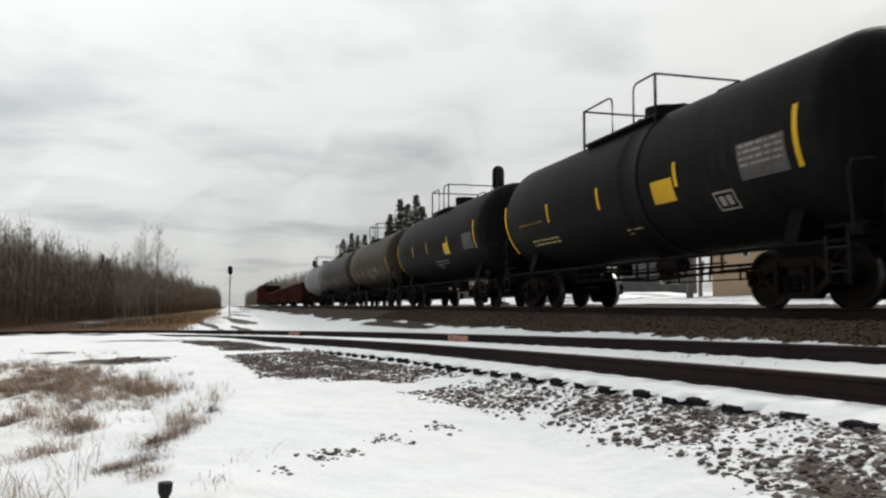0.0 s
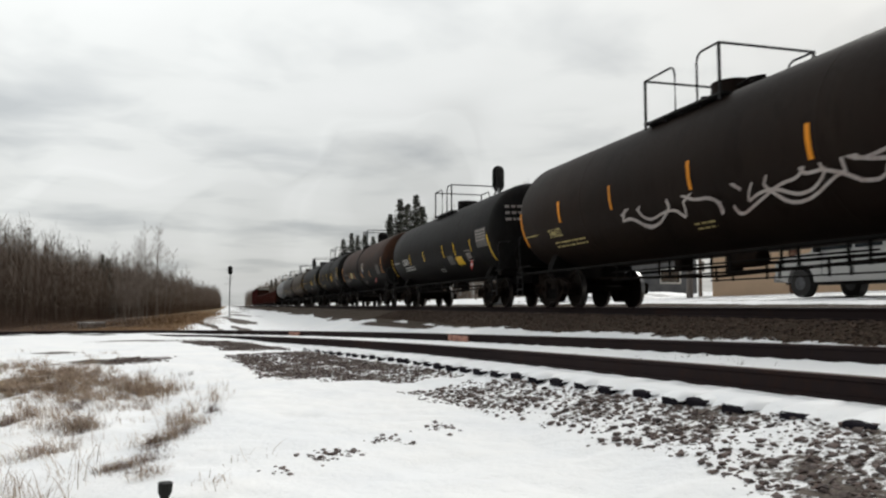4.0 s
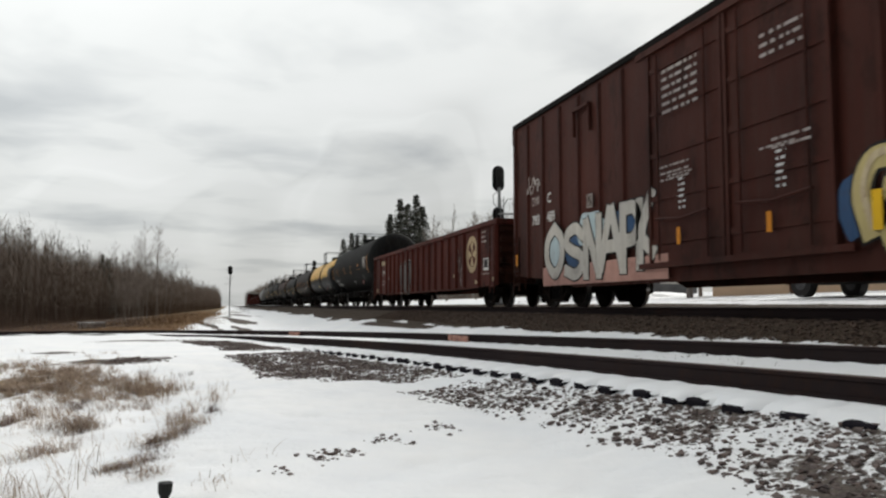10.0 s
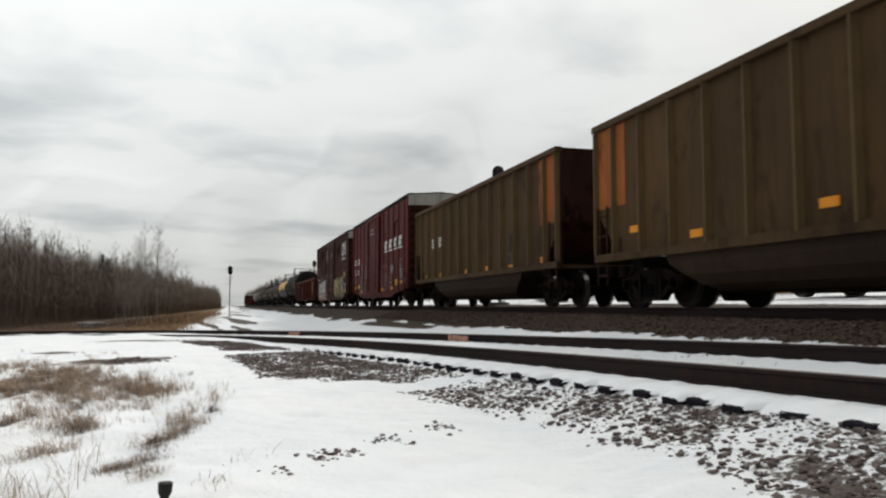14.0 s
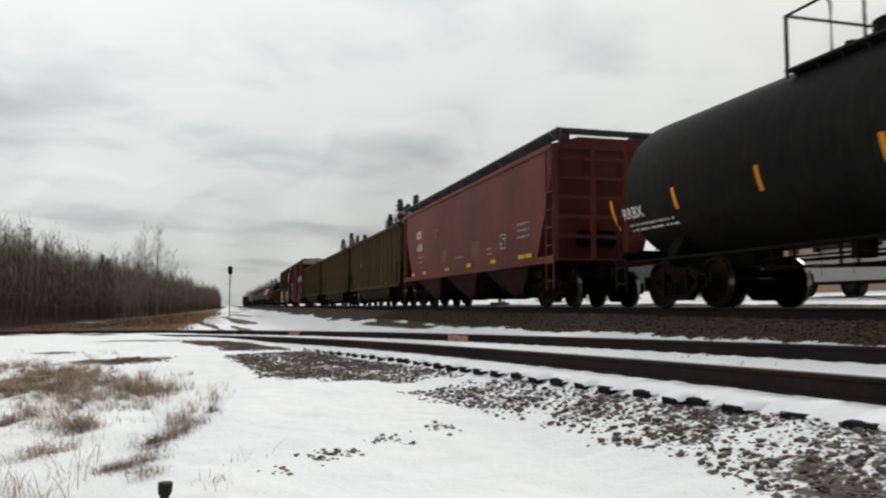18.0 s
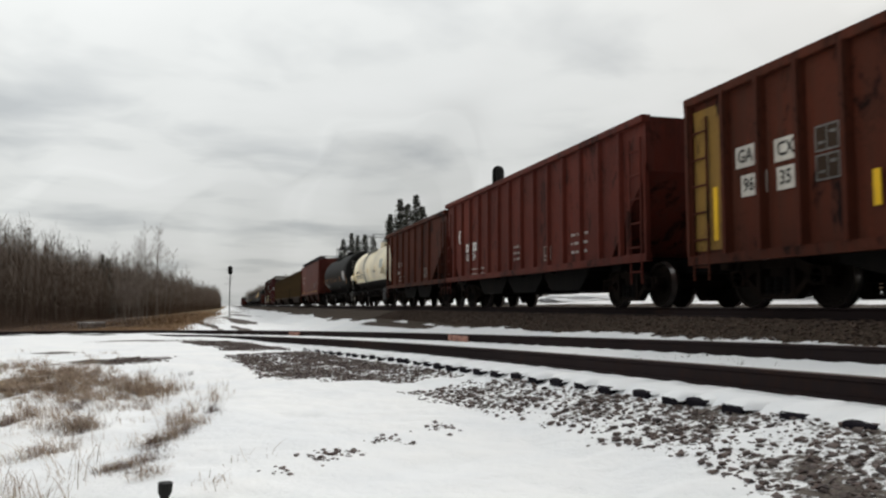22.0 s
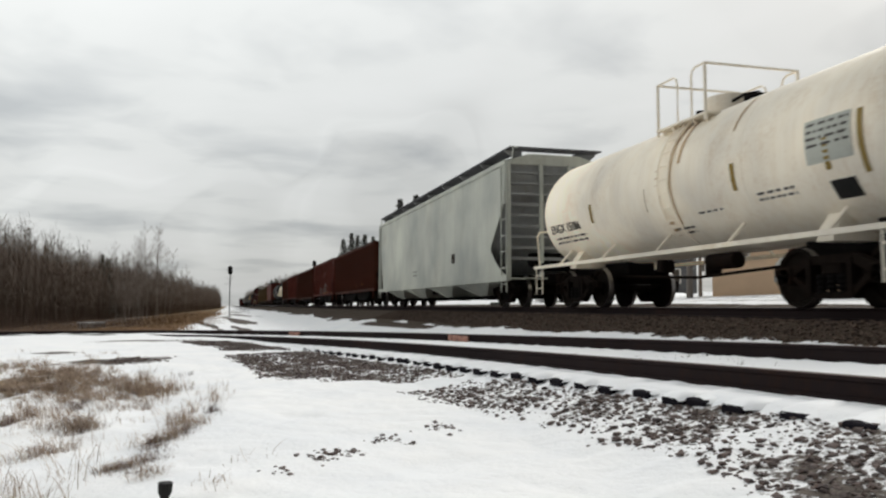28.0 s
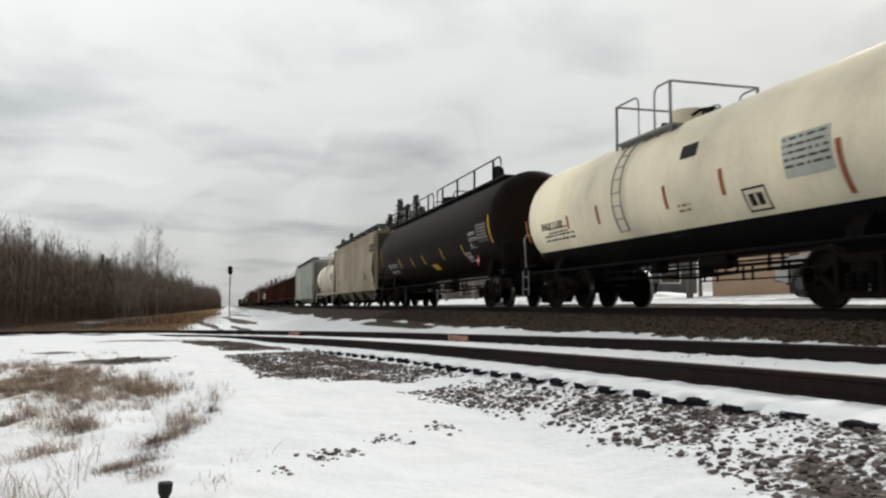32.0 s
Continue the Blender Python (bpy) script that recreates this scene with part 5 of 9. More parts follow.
def open_hopper(label, lead, trail, mat, top, n_posts, bays, front_open, rear_open, zb=0.98, post=0.085, cage=0.0, first=None, step=0.94):
    """A ribbed coal hopper: sloping ends that show under the side sheets, bays between the trucks. front_open and rear_open are the lengths of the open corners."""
    half, X = (lead - trail) / 2, 1.50
    car = new_car("hopper_car", label, "hopper car", lead, trail, "open hopper cars of the train")
    tc = half - 1.55
    zm = zb + (top - zb) * 0.62
    for s in (-1, 1):
        bm = bmnew()
        f, r = half - front_open, -half + rear_open
        poly = [(r, zb), (f, zb)]
        poly += [(half - cage, zb), (half - cage, top - 0.85), (half - cage * 0.4, top)] if cage else [(half, zm), (half, top)] if front_open > 0.3 else [(half, zb), (half, top)]
        poly += [(-half, top), (-half, zm)] if rear_open > 0.3 else [(-half, top), (-half, zb)]
        prism(bm, poly, "x", s * (X - 0.03), s * X)
        part("side_wall", bm, mat, car)
        bm = bmnew()
        box(bm, s * (X - 0.09), s * (X + 0.11), -half - 0.05, half + 0.05, top - 0.13, top + 0.02, 0.015)
        part("top_chord", bm, mat, car)
        bm = bmnew()
        box(bm, s * (X - 0.06), s * (X + 0.07), -half - 0.05, half + 0.05, zb - 0.10, zb + 0.06)
        part("side_sill", bm, mat, car)
        # end: slope sheet, posts, ladder
        op = front_open if s > 0 else rear_open
        bm = bmnew()
        if cage and s > 0:
            prism(bm, [(half - cage - 0.9, zb), (half - cage - 0.85, zb), (half - 0.02, top - 0.05), (half - 0.06, top)], "x", -X + 0.02, X - 0.02)
        elif op > 0.3:
            prism(bm, [(s * (half - op - 0.3), zb), (s * (half - 0.03), zm), (s * (half - 0.03), top), (s * half, top), (s * half, zm - 0.04), (s * (half - op - 0.25), zb - 0.04)], "x", -X + 0.02, X - 0.02)
        else:
            box(bm, -X, X, s * (half - 0.04), s * half, zb, top)
            ribs = bmnew()
            for z in np.linspace(zb + 0.4, top - 0.5, 3):
                box(ribs, -X + 0.05, X - 0.05, s * half, s * (half + 0.07), z, z + 0.14)
            islands("end_rib", ribs, mat, car)
        part("end_sheet", bm, mat, car)
        for q in (-1, 1):
            bm = bmnew()
            box(bm, q * (X - 0.06), q * (X + 0.03), s * (half - 0.09), s * half, zb - 0.1, top - 0.05 if cage and s > 0 else zm + 0.1)
            if op > 0.3:
                box(bm, q * (X - 0.06), q * (X + 0.02), s * (half - 0.5 * op - 0.05), s * (half - 0.5 * op + 0.05), zb, zb + 0.56 * (zm - zb))
            part("corner_post", bm, mat, car)
        bm = bmnew()
        ladder(bm, -X - 0.06, s * (half - 0.12), s * (half - 0.54), 0.45, top - 0.4, 6)
        part("ladder", bm, mat, car)
    spread = np.linspace(-half + 0.05, half - 0.05, n_posts) if first is None else [half - 0.05, -half + 0.05] + [first - step * k for k in range(-2, n_posts) if abs(first - step * k) < half - 0.2]
    ys = [y for y in spread if -half + rear_open * 0.55 < y < half - max(front_open * 0.55, cage)]
    side_posts("side_post", car, mat, ys, X, zb + 0.05, top - 0.10, post, 0.10)
    bw = 2 * (tc - 1.4) / bays
    for k in range(bays):
        c = -(tc - 1.4) + (k + 0.5) * bw
        bm = bmnew()
        prism(bm, [(c - bw * 0.49, zb), (c + bw * 0.49, zb), (c + bw * 0.47, zb - 0.22), (c + bw * 0.30, 0.40), (c - bw * 0.30, 0.40), (c - bw * 0.47, zb - 0.22)], "x", -1.28, 1.28)
        # black instead of the sides' colour, standing in for the shade below
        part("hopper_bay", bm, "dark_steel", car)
    bm = bmnew()
    box(bm, -X + 0.03, X - 0.03, -half + 1.2, half - 1.2, zb + 0.02, zb + 0.06)
    part("floor_plate", bm, "dark_steel", car)
    under_frame(car, half, tc, 0.92)
    return car, half, -X - 0.012


def covered_hopper(label, lead, trail, mat, top, bays, roof_mat, front=1.3, rear=1.3, zb=1.0, notch=None):
    """notch=(height where it starts, height of its deepest point) cuts back the rear corner of the sides."""
    half, X = (lead - trail) / 2, 1.52
    car = new_car("covered_hopper", label, "covered hopper", lead, trail, "covered hoppers of the train")
    tc = half - 1.35
    under = "hopper_under" if mat == "hopper_tan" else "galvanised"
    for s in (-1, 1):
        bm = bmnew()
        zc = zb + (top - zb) * 0.45
        poly = [(-half + rear, zb), (half - front, zb), (half - front * 0.45, zc), (half - 0.12, zc + (top - zc) * 0.55), (half - 0.08, top), (-half + 0.08, top), (-half + 0.12, zc + (top - zc) * 0.55), (-half + rear * 0.45, zc)]
        if notch:
            z0, z1 = notch
            poly = poly[1:5] + [(-half + 0.12, top), (-half + 0.20, z0), (-half + 0.75, 0.57 * z0 + 0.43 * z1), (-half + 1.10, 0.3 * z0 + 0.7 * z1), (-half + 1.38, z1 + 0.10), (-half + 1.42, z1 - 0.10), (-half + 1.08, 0.57 * z1 + 0.43 * zb), (-half + 0.60, 0.26 * z1 + 0.74 * zb), (-half + 0.05, zb)]
        prism(bm, poly, "x", s * (X - 0.03), s * X)
        part("side_sheet", bm, mat, car)
        bm = bmnew()
        box(bm, s * (X - 0.05), s * (X + 0.05), -half - 0.1, half + 0.1, zb - 0.12, zb + 0.05)
        part("side_sill", bm, mat, car)
        bm = bmnew()
        box(bm, s * (X - 0.10), s * (X + 0.05), -half + 0.02, half - 0.02, top - 0.04, top + 0.10, 0.02)
        part("roof_edge", bm, mat, car)
        # sloping end sheet and the open end with posts, ladder and platform
        op = front if s > 0 else rear
        bm = bmnew()
        prism(bm, [(s * (half - op - 0.1), zb), (s * (half - op * 0.45), zc), (s * (half - 0.12), zc + (top - zc) * 0.55), (s * (half - 0.10), top), (s * (half - 0.16), top), (s * (half - 0.18), zc + (top - zc) * 0.55), (s * (half - op * 0.45 - 0.06), zc), (s * (half - op - 0.16), zb)], "x", -X + 0.02, X - 0.02)
        part("end_sheet", bm, under if notch else mat, car)
        for q in (-1, 1):
            bm = bmnew()
            box(bm, q * (X - 0.10), q * X, s * (half - 0.02), s * (half + 0.10), zb - 0.1, top + 0.05)
            box(bm, q * 0.45 - 0.05, q * 0.45 + 0.05, s * (half - 0.02), s * (half + 0.08), zb, top)
            part("end_post", bm, mat, car)
            bm = bmnew()
            ladder(bm, q * (X + 0.03), s * (half + 0.06), s * (half - 0.38), 0.42, top, 8)
            part("ladder", bm, mat, car)
        bm = bmnew()
        for z in np.linspace(zb + 0.5, top - 0.3, 9 if notch else 5):
            box(bm, -X + 0.1, X - 0.1, s * (half - (0.14 if notch else 0.0)), s * (half + 0.05), z, z + 0.08)
        islands("end_bar", bm, under if notch else mat, car)
        bm = bmnew()
        box(bm, -X, X, s * (half - 0.6), s * (half + 0.15), zb - 0.06, zb - 0.02)
        part("end_platform", bm, mat, car)
        bm = bmnew()
        cyl(bm, (0.5, s * (half - 0.75), zb + 0.55), (-0.5, s * (half - 0.75), zb + 0.55), 0.22, 14)
        part("air_reservoir", bm, "dark_steel", car)
    bm = bmnew()
    prism(bm, [(-X + 0.04, top), (X - 0.04, top), (X - 0.06, top + 0.12), (0.7, top + 0.26), (-0.7, top + 0.26), (-X + 0.06, top + 0.12)], "y", -half + 0.06, half - 0.06)
    part("roof", bm, roof_mat, car)
    bm = bmnew()
    box(bm, -0.35, 0.35, -half + 0.6, half - 0.6, top + 0.25, top + 0.36, 0.03)
    part("roof_hatch", bm, roof_mat, car, "long trough hatch cover along the roof")
    for s in (-1, 1):
        bm = bmnew()
        box(bm, s * 0.92, s * 1.46, -half - 0.15, half + 0.15, top + 0.43, top + 0.47)
        part("roof_walk", bm, "walk_steel", car)
        bm = bmnew()
        prism(bm, [(s * 0.92, top + 0.42), (s * 1.46, top + 0.42), (s * 1.42, top + 0.36), (s * 1.12, top + 0.14), (s * 0.95, top + 0.16)], "y", -0.03, 0.03)
        me = mesh_of("walk_bracket", bm, roof_mat)
        for y in np.linspace(-half + 0.3, half - 0.3, 9):
            share("walk_bracket", me, car, (0, y, 0))
    for s in (-1, 1):
        bm = bmnew()
        box(bm, -0.92, 0.92, s * (half - 0.38), s * (half + 0.15), top + 0.43, top + 0.47)
        part("end_walk", bm, "walk_steel", car)
        bm = bmnew()
        prism(bm, [(-X + 0.10, top - 0.02), (X - 0.10, top - 0.02), (X - 0.14, top + 0.12), (0.8, top + 0.30), (-0.8, top + 0.30), (-X + 0.14, top + 0.12)], "y", s * (half - 0.06), s * (half - 0.02))
        part("roof_end", bm, mat, car)
    bm = bmnew()
    for s in (-1, 1):
        tube(bm, [(-1.2, s * (half + 0.12), top + 0.45), (-1.38, s * (half + 0.22), top + 0.42), (-1.44, s * (half + 0.22), top)], 0.022)
    islands("grab_rail", bm, mat, car)
    L0 = tc - 0.2
    bw = 2 * L0 / bays
    for k in range(bays):
        c = -L0 + (k + 0.5) * bw
        bm = bmnew()
        prism(bm, [(c - bw * 0.42, zb), (c + bw * 0.42, zb), (c + bw * 0.40, zb - 0.16), (c + bw * 0.10, 0.36), (c - bw * 0.10, 0.36), (c - bw * 0.40, zb - 0.16)], "x", -1.40, 1.40)
        for v in bm.verts:
            if v.co.z < zb - 0.2:
                v.co.x *= 0.74
        hb = part("hopper_bay", bm, {"hopper_tan": "hopper_under", "hopper_grain": "end_rust"}.get(mat, mat), car)
        bm = bmnew()
        box(bm, -0.95, 0.95, c - bw * 0.12, c + bw * 0.12, 0.26, 0.37)
        cyl(bm, (-1.0, c, 0.30), (1.0, c, 0.30), 0.035, 8)
        part("outlet_gate", bm, "dark_steel", hb)
    under_frame(car, half, tc, 0.92, wide=0.6)
    return car, half, -X - 0.008


# ---- markings on the cars' near sides ----
def plate(car, x, y, z, w, h, mat, name="data_panel", label=""):
    bm = bmnew()
    box(bm, x - 0.005, x + 0.003, y - w / 2, y + w / 2, z - h / 2, z + h / 2)
    return part(name, bm, mat, car, label)


def words(car, x, y, z, text, size, mat, squeeze=1.0):
    """Letters that start at y and read towards the rear."""
    return share("marking", text_mesh("marking", text, size, mat, None, squeeze), car, (x, y, z))


def bars(car, x, y, z, rows, w, size, mat, seed=1, gap=None):
    bm = bmnew()
    flat_bars(bm, y, z, x, rows, w, size, gap, seed)
    return tagged(part("stencil", bm, mat, car), kind="stuff")


def square_stencil(car, x, y, z, w, h, mat):
    """A black stencil box in a thin painted frame, split in two."""
    plate(car, x + 0.003, y, z, w - 0.02, h - 0.02, "coal_tub", "stencil_ground")
    bm = bmnew()
    q = 0.026
    for a, b, c, d in ((-w / 2, w / 2, h / 2 - q, h / 2), (-w / 2, w / 2, -h / 2, -h / 2 + q), (-w / 2, -w / 2 + q, -h / 2, h / 2), (w / 2 - q, w / 2, -h / 2, h / 2), (-0.010, 0.010, -h / 2, h / 2), (-w * 0.36, -w * 0.12, h * 0.12, h * 0.24), (w * 0.10, w * 0.36, -h * 0.22, -h * 0.12)):
        box(bm, x - 0.004, x + 0.002, y + a, y + b, z + c, z + d)
    return tagged(part("lube_stencil", bm, mat, car), kind="stuff")


def slant_blocks(car, x, ys, z, w, h, mat, lean=0.25, notch=True, name="emblem", label="slanting letter-like blocks"):
    """A company's sign as plain slanting blocks."""
    for y in ys:
        bm = bmnew()
        for a, b, c, d in (((-0.5, 0.5, -0.5, -0.10), (-0.5, 0.5, 0.12, 0.5), (-0.5, 0.0, -0.10, 0.12)) if notch else ((-0.5, 0.5, -0.5, 0.5),)):
            vs = [(x, y - (p * w + lean * q * h), z + q * h) for p, q in ((a, c), (b, c), (b, d), (a, d))]
            bm.faces.new([bm.verts.new(v) for v in vs])
        part(name, bm, mat, car, label)


def ring_emblem(car, x, y, z, w, h, mat):
    """A round sign: a ring, a cross and a hub, worn."""
    bm = bmnew()
    def arc(r0, r1, a0, a1, n):
        for k in range(n):
            t0, t1 = a0 + (a1 - a0) * k / n, a0 + (a1 - a0) * (k + 1) / n
            bm.faces.new([bm.verts.new((x, y + w / 2 * r * math.cos(t), z + h / 2 * r * math.sin(t))) for r, t in ((r0, t0), (r1, t0), (r1, t1), (r0, t1))])
    arc(0.70, 1.0, 0, 2 * math.pi, 32)
    for k in range(4):
        a = math.pi / 4 + k * math.pi / 2
        arc(0.10, 0.66, a - 0.42 + math.pi / 4, a + 0.42 + math.pi / 4, 6)
    part("emblem", bm, mat, car, "round cream ring-and-cross emblem, worn")


# ---- the train, in the order in which it goes by ----
PLAIN = [(0.98, -34, 0), (0.60, -32, -18), (0.30, -32, -18), (-0.05, -32, -18), (-0.42, -32, -18), (-0.95, -34, -2)]
car, half, X = gondola("brown gondola, loaded low, ahead of the tank cars", 104.0, 85.2, "gondola_red", 2.6, 17)
for far_lead in (125.2, 146.4, 167.6):
    gondola("oxide-red gondola far ahead in the train", far_lead, far_lead - 19.8, "gondola_red", 2.55, 17)
for far_lead in (185.3, 202.8, 220.3):
    boxcar("oxide-red boxcar with a white-topped end, far ahead in the train", far_lead, far_lead - 15.9, "boxcar_red", 4.8, (0.0, 3.0, 1), list(np.linspace(-7.8, 7.8, 15)))
tank_car("pale grey tank car with dark ends", 82.7, 69.6, "tank_grey", 1.50, 2.60, strip_at=PLAIN, seed=2)
tank_car("slate-grey tank car, weathered", 67.2, 53.2, "tank_slate", 1.50, 2.60, strip_at=PLAIN, seed=3)
tank_car("olive-brown tank car with a dirty belly", 50.9, 38.8, "tank_olive", 1.50, 2.60, strip_at=PLAIN, seed=4, data=[("bars", -0.3, -25, 1.6, 0.3, "faded_white")])
tank_car("black tank car with yellow strips and a small yellow panel", 36.0, 23.8, "tank_black", 1.50, 2.60, strip_at=[(0.99, -40, 8), (0.5, -17, 0), (0.1, -17, 0), (-0.4, -17, 0), (-0.93, -26, 10)],
         data=[("plate", -0.36, -17, 0.7, 0.42, "yellow_reflector"), ("plate", -0.8, -14, 1.1, 0.55, "faded_grey")], seed=5)
tank_car("black tank car with a yellow panel and faded stencils", 20.9, 8.9, "tank_black", 1.50, 2.60, overhang=0.85, belt=-0.9, dome=0.1, guard=(2.0, -1.24, 4.72), strips="yellow_reflector",
         strip_at=[(1.03, -45, 10), (0.53, -18, 0), (0.07, -18, 0), (-0.44, -16, 1), (-0.96, -23, 12)], mark_mat="straw_paint", mark_at=0.80, mark_angle=-24,
         data=[("bars", 0.73, -18, 1.6, 0.2, "ochre_end"), ("plate", -0.36, -17, 0.73, 0.44, "yellow_reflector"), ("frame", -0.64, -33, 0.54, 0.36, "faded_white"), ("plate", -0.83, -12, 1.10, 0.58, "faded_grey"), ("bars", -0.83, -12, 1.0, 0.52, "faded_white")], seed=6)
tank_car("brown rusting tank car with a round emblem", 6.2, -8.4, "tank_brown", 1.50, 2.46, belt=0.72, belt_half=0.16, dome_top=0.50, strip_at=[(0.99, -29.2, 7.3), (0.60, -29.2, -13.4), (0.33, -29.2, -12.4), (-0.05, -30.2, -14.4), (-0.41, -31.2, -15.4), (-0.95, -27.3, 5.2)], dome=0.1, dome_kind="round", guard=(1.45, -0.15, 4.70), strips="orange_reflector", mark_at=0.86, mark_angle=-16.4,
         data=[("disc", -0.15, -7.3, 0.62, 0.62, "aged_white"), ("plate", -0.15, -15.5, 0.34, 0.14, "blue_paint"), ("bars", -0.15, -6.5, 0.42, 0.3, "straw_paint"), ("plate", 0.47, -18.4, 0.7, 0.36, "straw_paint"), ("plate", -0.78, -17.4, 0.9, 0.5, "faded_grey"), ("bars", 0.73, -16.4, 1.7, 0.18, "faded_white"), ("diamond", -0.72, 1.42, 0.34, 0.36, "placard_red")], seed=7)
tank_car("black tank car with white lettering", -11.3, -25.6, "tank_black", 1.48, 2.43, strip_at=[(1.06, -41.6, -6.2), (0.53, -23.4, -6.2), (0.18, -22.4, -6.2), (-0.24, -23.4, -5.2), (-0.45, -23.4, -6.2), (-0.72, -22.4, -6.2), (-0.98, -40.7, -6.2)],
         mark="205279", mark_mat="white_paint", mark_at=0.73, mark_angle=-17.4, mark_size=0.36, head_rows="faded_white", dome=-0.3, guard=(0.97, -1.41, 4.70),
         data=[("bars", 0.90, -17.4, 0.95, 0.14, "white_paint"), ("plate", -0.48, -32.2, 0.78, 0.34, "yellow_reflector"), ("frame", -0.65, -27.4, 0.55, 0.42, "faded_white"), ("plate", -0.34, -29.3, 0.7, 0.36, "faded_grey"), ("plate", -0.89, -8.3, 1.06, 0.6, "faded_grey"), ("bars", -0.89, -8.3, 1.0, 0.5, "faded_white"), ("diamond", -0.74, 1.40, 0.34, 0.36, "placard_red")], seed=8)
car = tank_car("dark brown tank car with pale spray writing", -28.5, -43.1, "tank_umber", 1.50, 2.48, strip_at=[(1.0, -34, 2.3), (0.66, -16.2, 3.4), (0.30, -16.2, 3.4), (-0.1, -16.2, 3.4), (-0.5, -16.2, 3.4), (-0.95, -28.2, 6.5)], strips="orange_reflector", mark="24652", mark_mat="straw_paint", mark_at=0.78, mark_angle=-25.2, mark_size=0.30, seed=9,
               data=[("bars", 0.93, -25.2, 0.9, 0.14, "straw_paint"), ("plate", -0.82, -8, 1.0, 0.55, "faded_grey")])
for sy, sw in ((1.9, 3.6), (-2.2, 3.4)):
    scrawl(car, -1.42, sy, 1.85, sw, 0.75, "faded_white", 5 + int(sw * 10), 3, 0.028)
tank_car("black tank car with a ragged yellow upper half", -45.9, -60.5, "tank_yellow", 1.51, 2.49, belt=-0.65, strip_at=[], dome=-0.2, dome_kind="drum", guard=(0.87, -0.95, 4.70), mark_mat="faded_grey", mark_at=0.86, mark_angle=-24.5,
         data=[("plate", -0.89, -0.2, 1.15, 0.72, "faded_black"), ("bars", -0.89, -0.2, 1.05, 0.6, "faded_grey"), ("frame", -0.74, -35.2, 0.56, 0.36, "white_paint"), ("bars", 0.72, -26.4, 1.3, 0.16, "faded_white"), ("bars", -0.48, -31.3, 0.45, 0.16, "faded_white"), ("bars", -0.62, -29.4, 0.4, 0.16, "faded_white"), ("plate", 0.17, -30.3, 0.8, 0.28, "straw_paint"), ("diamond", -0.72, 1.42, 0.34, 0.38, "placard_red")], seed=10)
tank_car("plain black tank car with orange strips", -63.2, -78.4, "tank_charcoal", 1.57, 2.65, strip_at=[(1.03, -27, 6), (0.69, -18, -1), (0.25, -19, -1), (-0.12, -19, -2), (-0.51, -17, 0), (-0.93, -26, 10)], strips="orange_reflector", mark="CTCX", mark_mat="white_paint", mark_at=0.90, mark_angle=-31, mark_size=0.30, dome=0.5, guard=(1.41, -0.36, 4.82),
         data=[("bars", 0.74, -31, 1.0, 0.15, "faded_white"), ("plate", -0.80, -2, 1.0, 0.68, "faded_grey"), ("bars", -0.80, -2, 0.92, 0.58, "white_paint"), ("frame", -0.64, -36, 0.6, 0.36, "faded_grey"), ("bars", -0.36, -32, 0.5, 0.14, "faded_grey"), ("diamond", -0.70, 1.45, 0.36, 0.36, "placard_red")], seed=11)

car, half, X = gondola("oxide-red gondola with ribbed sides and a round cream emblem", -80.5, -100.4, "gondola_red", 2.62, 15)
ring_emblem(car, X - 0.004, -7.42, 1.72, 1.22, 1.21, "worn_cream")
bars(car, X - 0.004, -8.45, 2.38, 3, 0.42, 0.09, "faded_white", 3, 0.15)
plate(car, X, -8.85, 1.33, 0.46, 0.38, "white_paint")
plate(car, X - 0.006, -8.85, 1.35, 0.34, 0.26, "black_paint")
bars(car, X - 0.004, -8.5, 1.05, 1, 0.7, 0.05, "faded_white", 4)
for y, z in ((-7.88, 0.80), (-9.6, 0.84), (-4.54, 0.76), (-1.68, 0.74), (-5.37, 1.09), (1.23, 0.79), (4.07, 0.79), (9.27, 0.84)):
    plate(car, X, y, z, 0.27, 0.12, "cream_paint", "reflector_strip")
spray(car, X - 0.004, [[(-5.72, 2.02), (-5.82, 1.80), (-5.70, 1.62), (-5.95, 1.55), (-6.08, 1.72), (-5.98, 1.40), (-5.80, 1.28), (-6.12, 1.22), (-6.22, 1.42), (-6.20, 1.10), (-6.02, 0.98), (-6.25, 0.84)], [(-6.28, 1.05), (-6.12, 0.80), (-6.30, 0.72), (-6.22, 0.95)]], "faded_white", 0.022, label="thin spray scribble")
for outline in ([(3.62, 1.83), (3.04, 1.76), (2.91, 1.54), (3.06, 1.30), (2.83, 0.86), (2.93, 0.69), (3.35, 0.68), (3.60, 1.25), (3.71, 1.59)],
                [(3.15, 1.84), (2.79, 1.99), (2.42, 1.88), (2.26, 1.51), (2.27, 1.02), (2.48, 0.69), (2.73, 0.73), (2.89, 1.07), (3.05, 1.46)],
                [(2.35, 1.92), (2.00, 2.02), (1.71, 2.00), (1.90, 1.69), (1.85, 1.31), (1.73, 0.62), (2.13, 0.63), (2.23, 1.11), (2.16, 1.60), (2.32, 1.73)],
                [(1.75, 1.99), (1.43, 1.95), (1.32, 1.57), (1.36, 1.17), (1.57, 1.06), (1.73, 1.18), (1.75, 1.54)]):
    bubble(car, X, outline, [half - 3.15 - k * (2 * half - 6.5) / 14 for k in range(15)], 0.09, 0.11)
words(car, X - 0.004, 8.07, 1.70, "517917", 0.30, "aged_white", 0.86)
words(car, X - 0.004, 6.33, 1.38, "PTI", 0.19, "aged_white", 0.9)
slant_blocks(car, X - 0.004, (8.06, 7.78, 7.50, 7.22), 2.20, 0.19, 0.22, "cream_paint", 0.0)
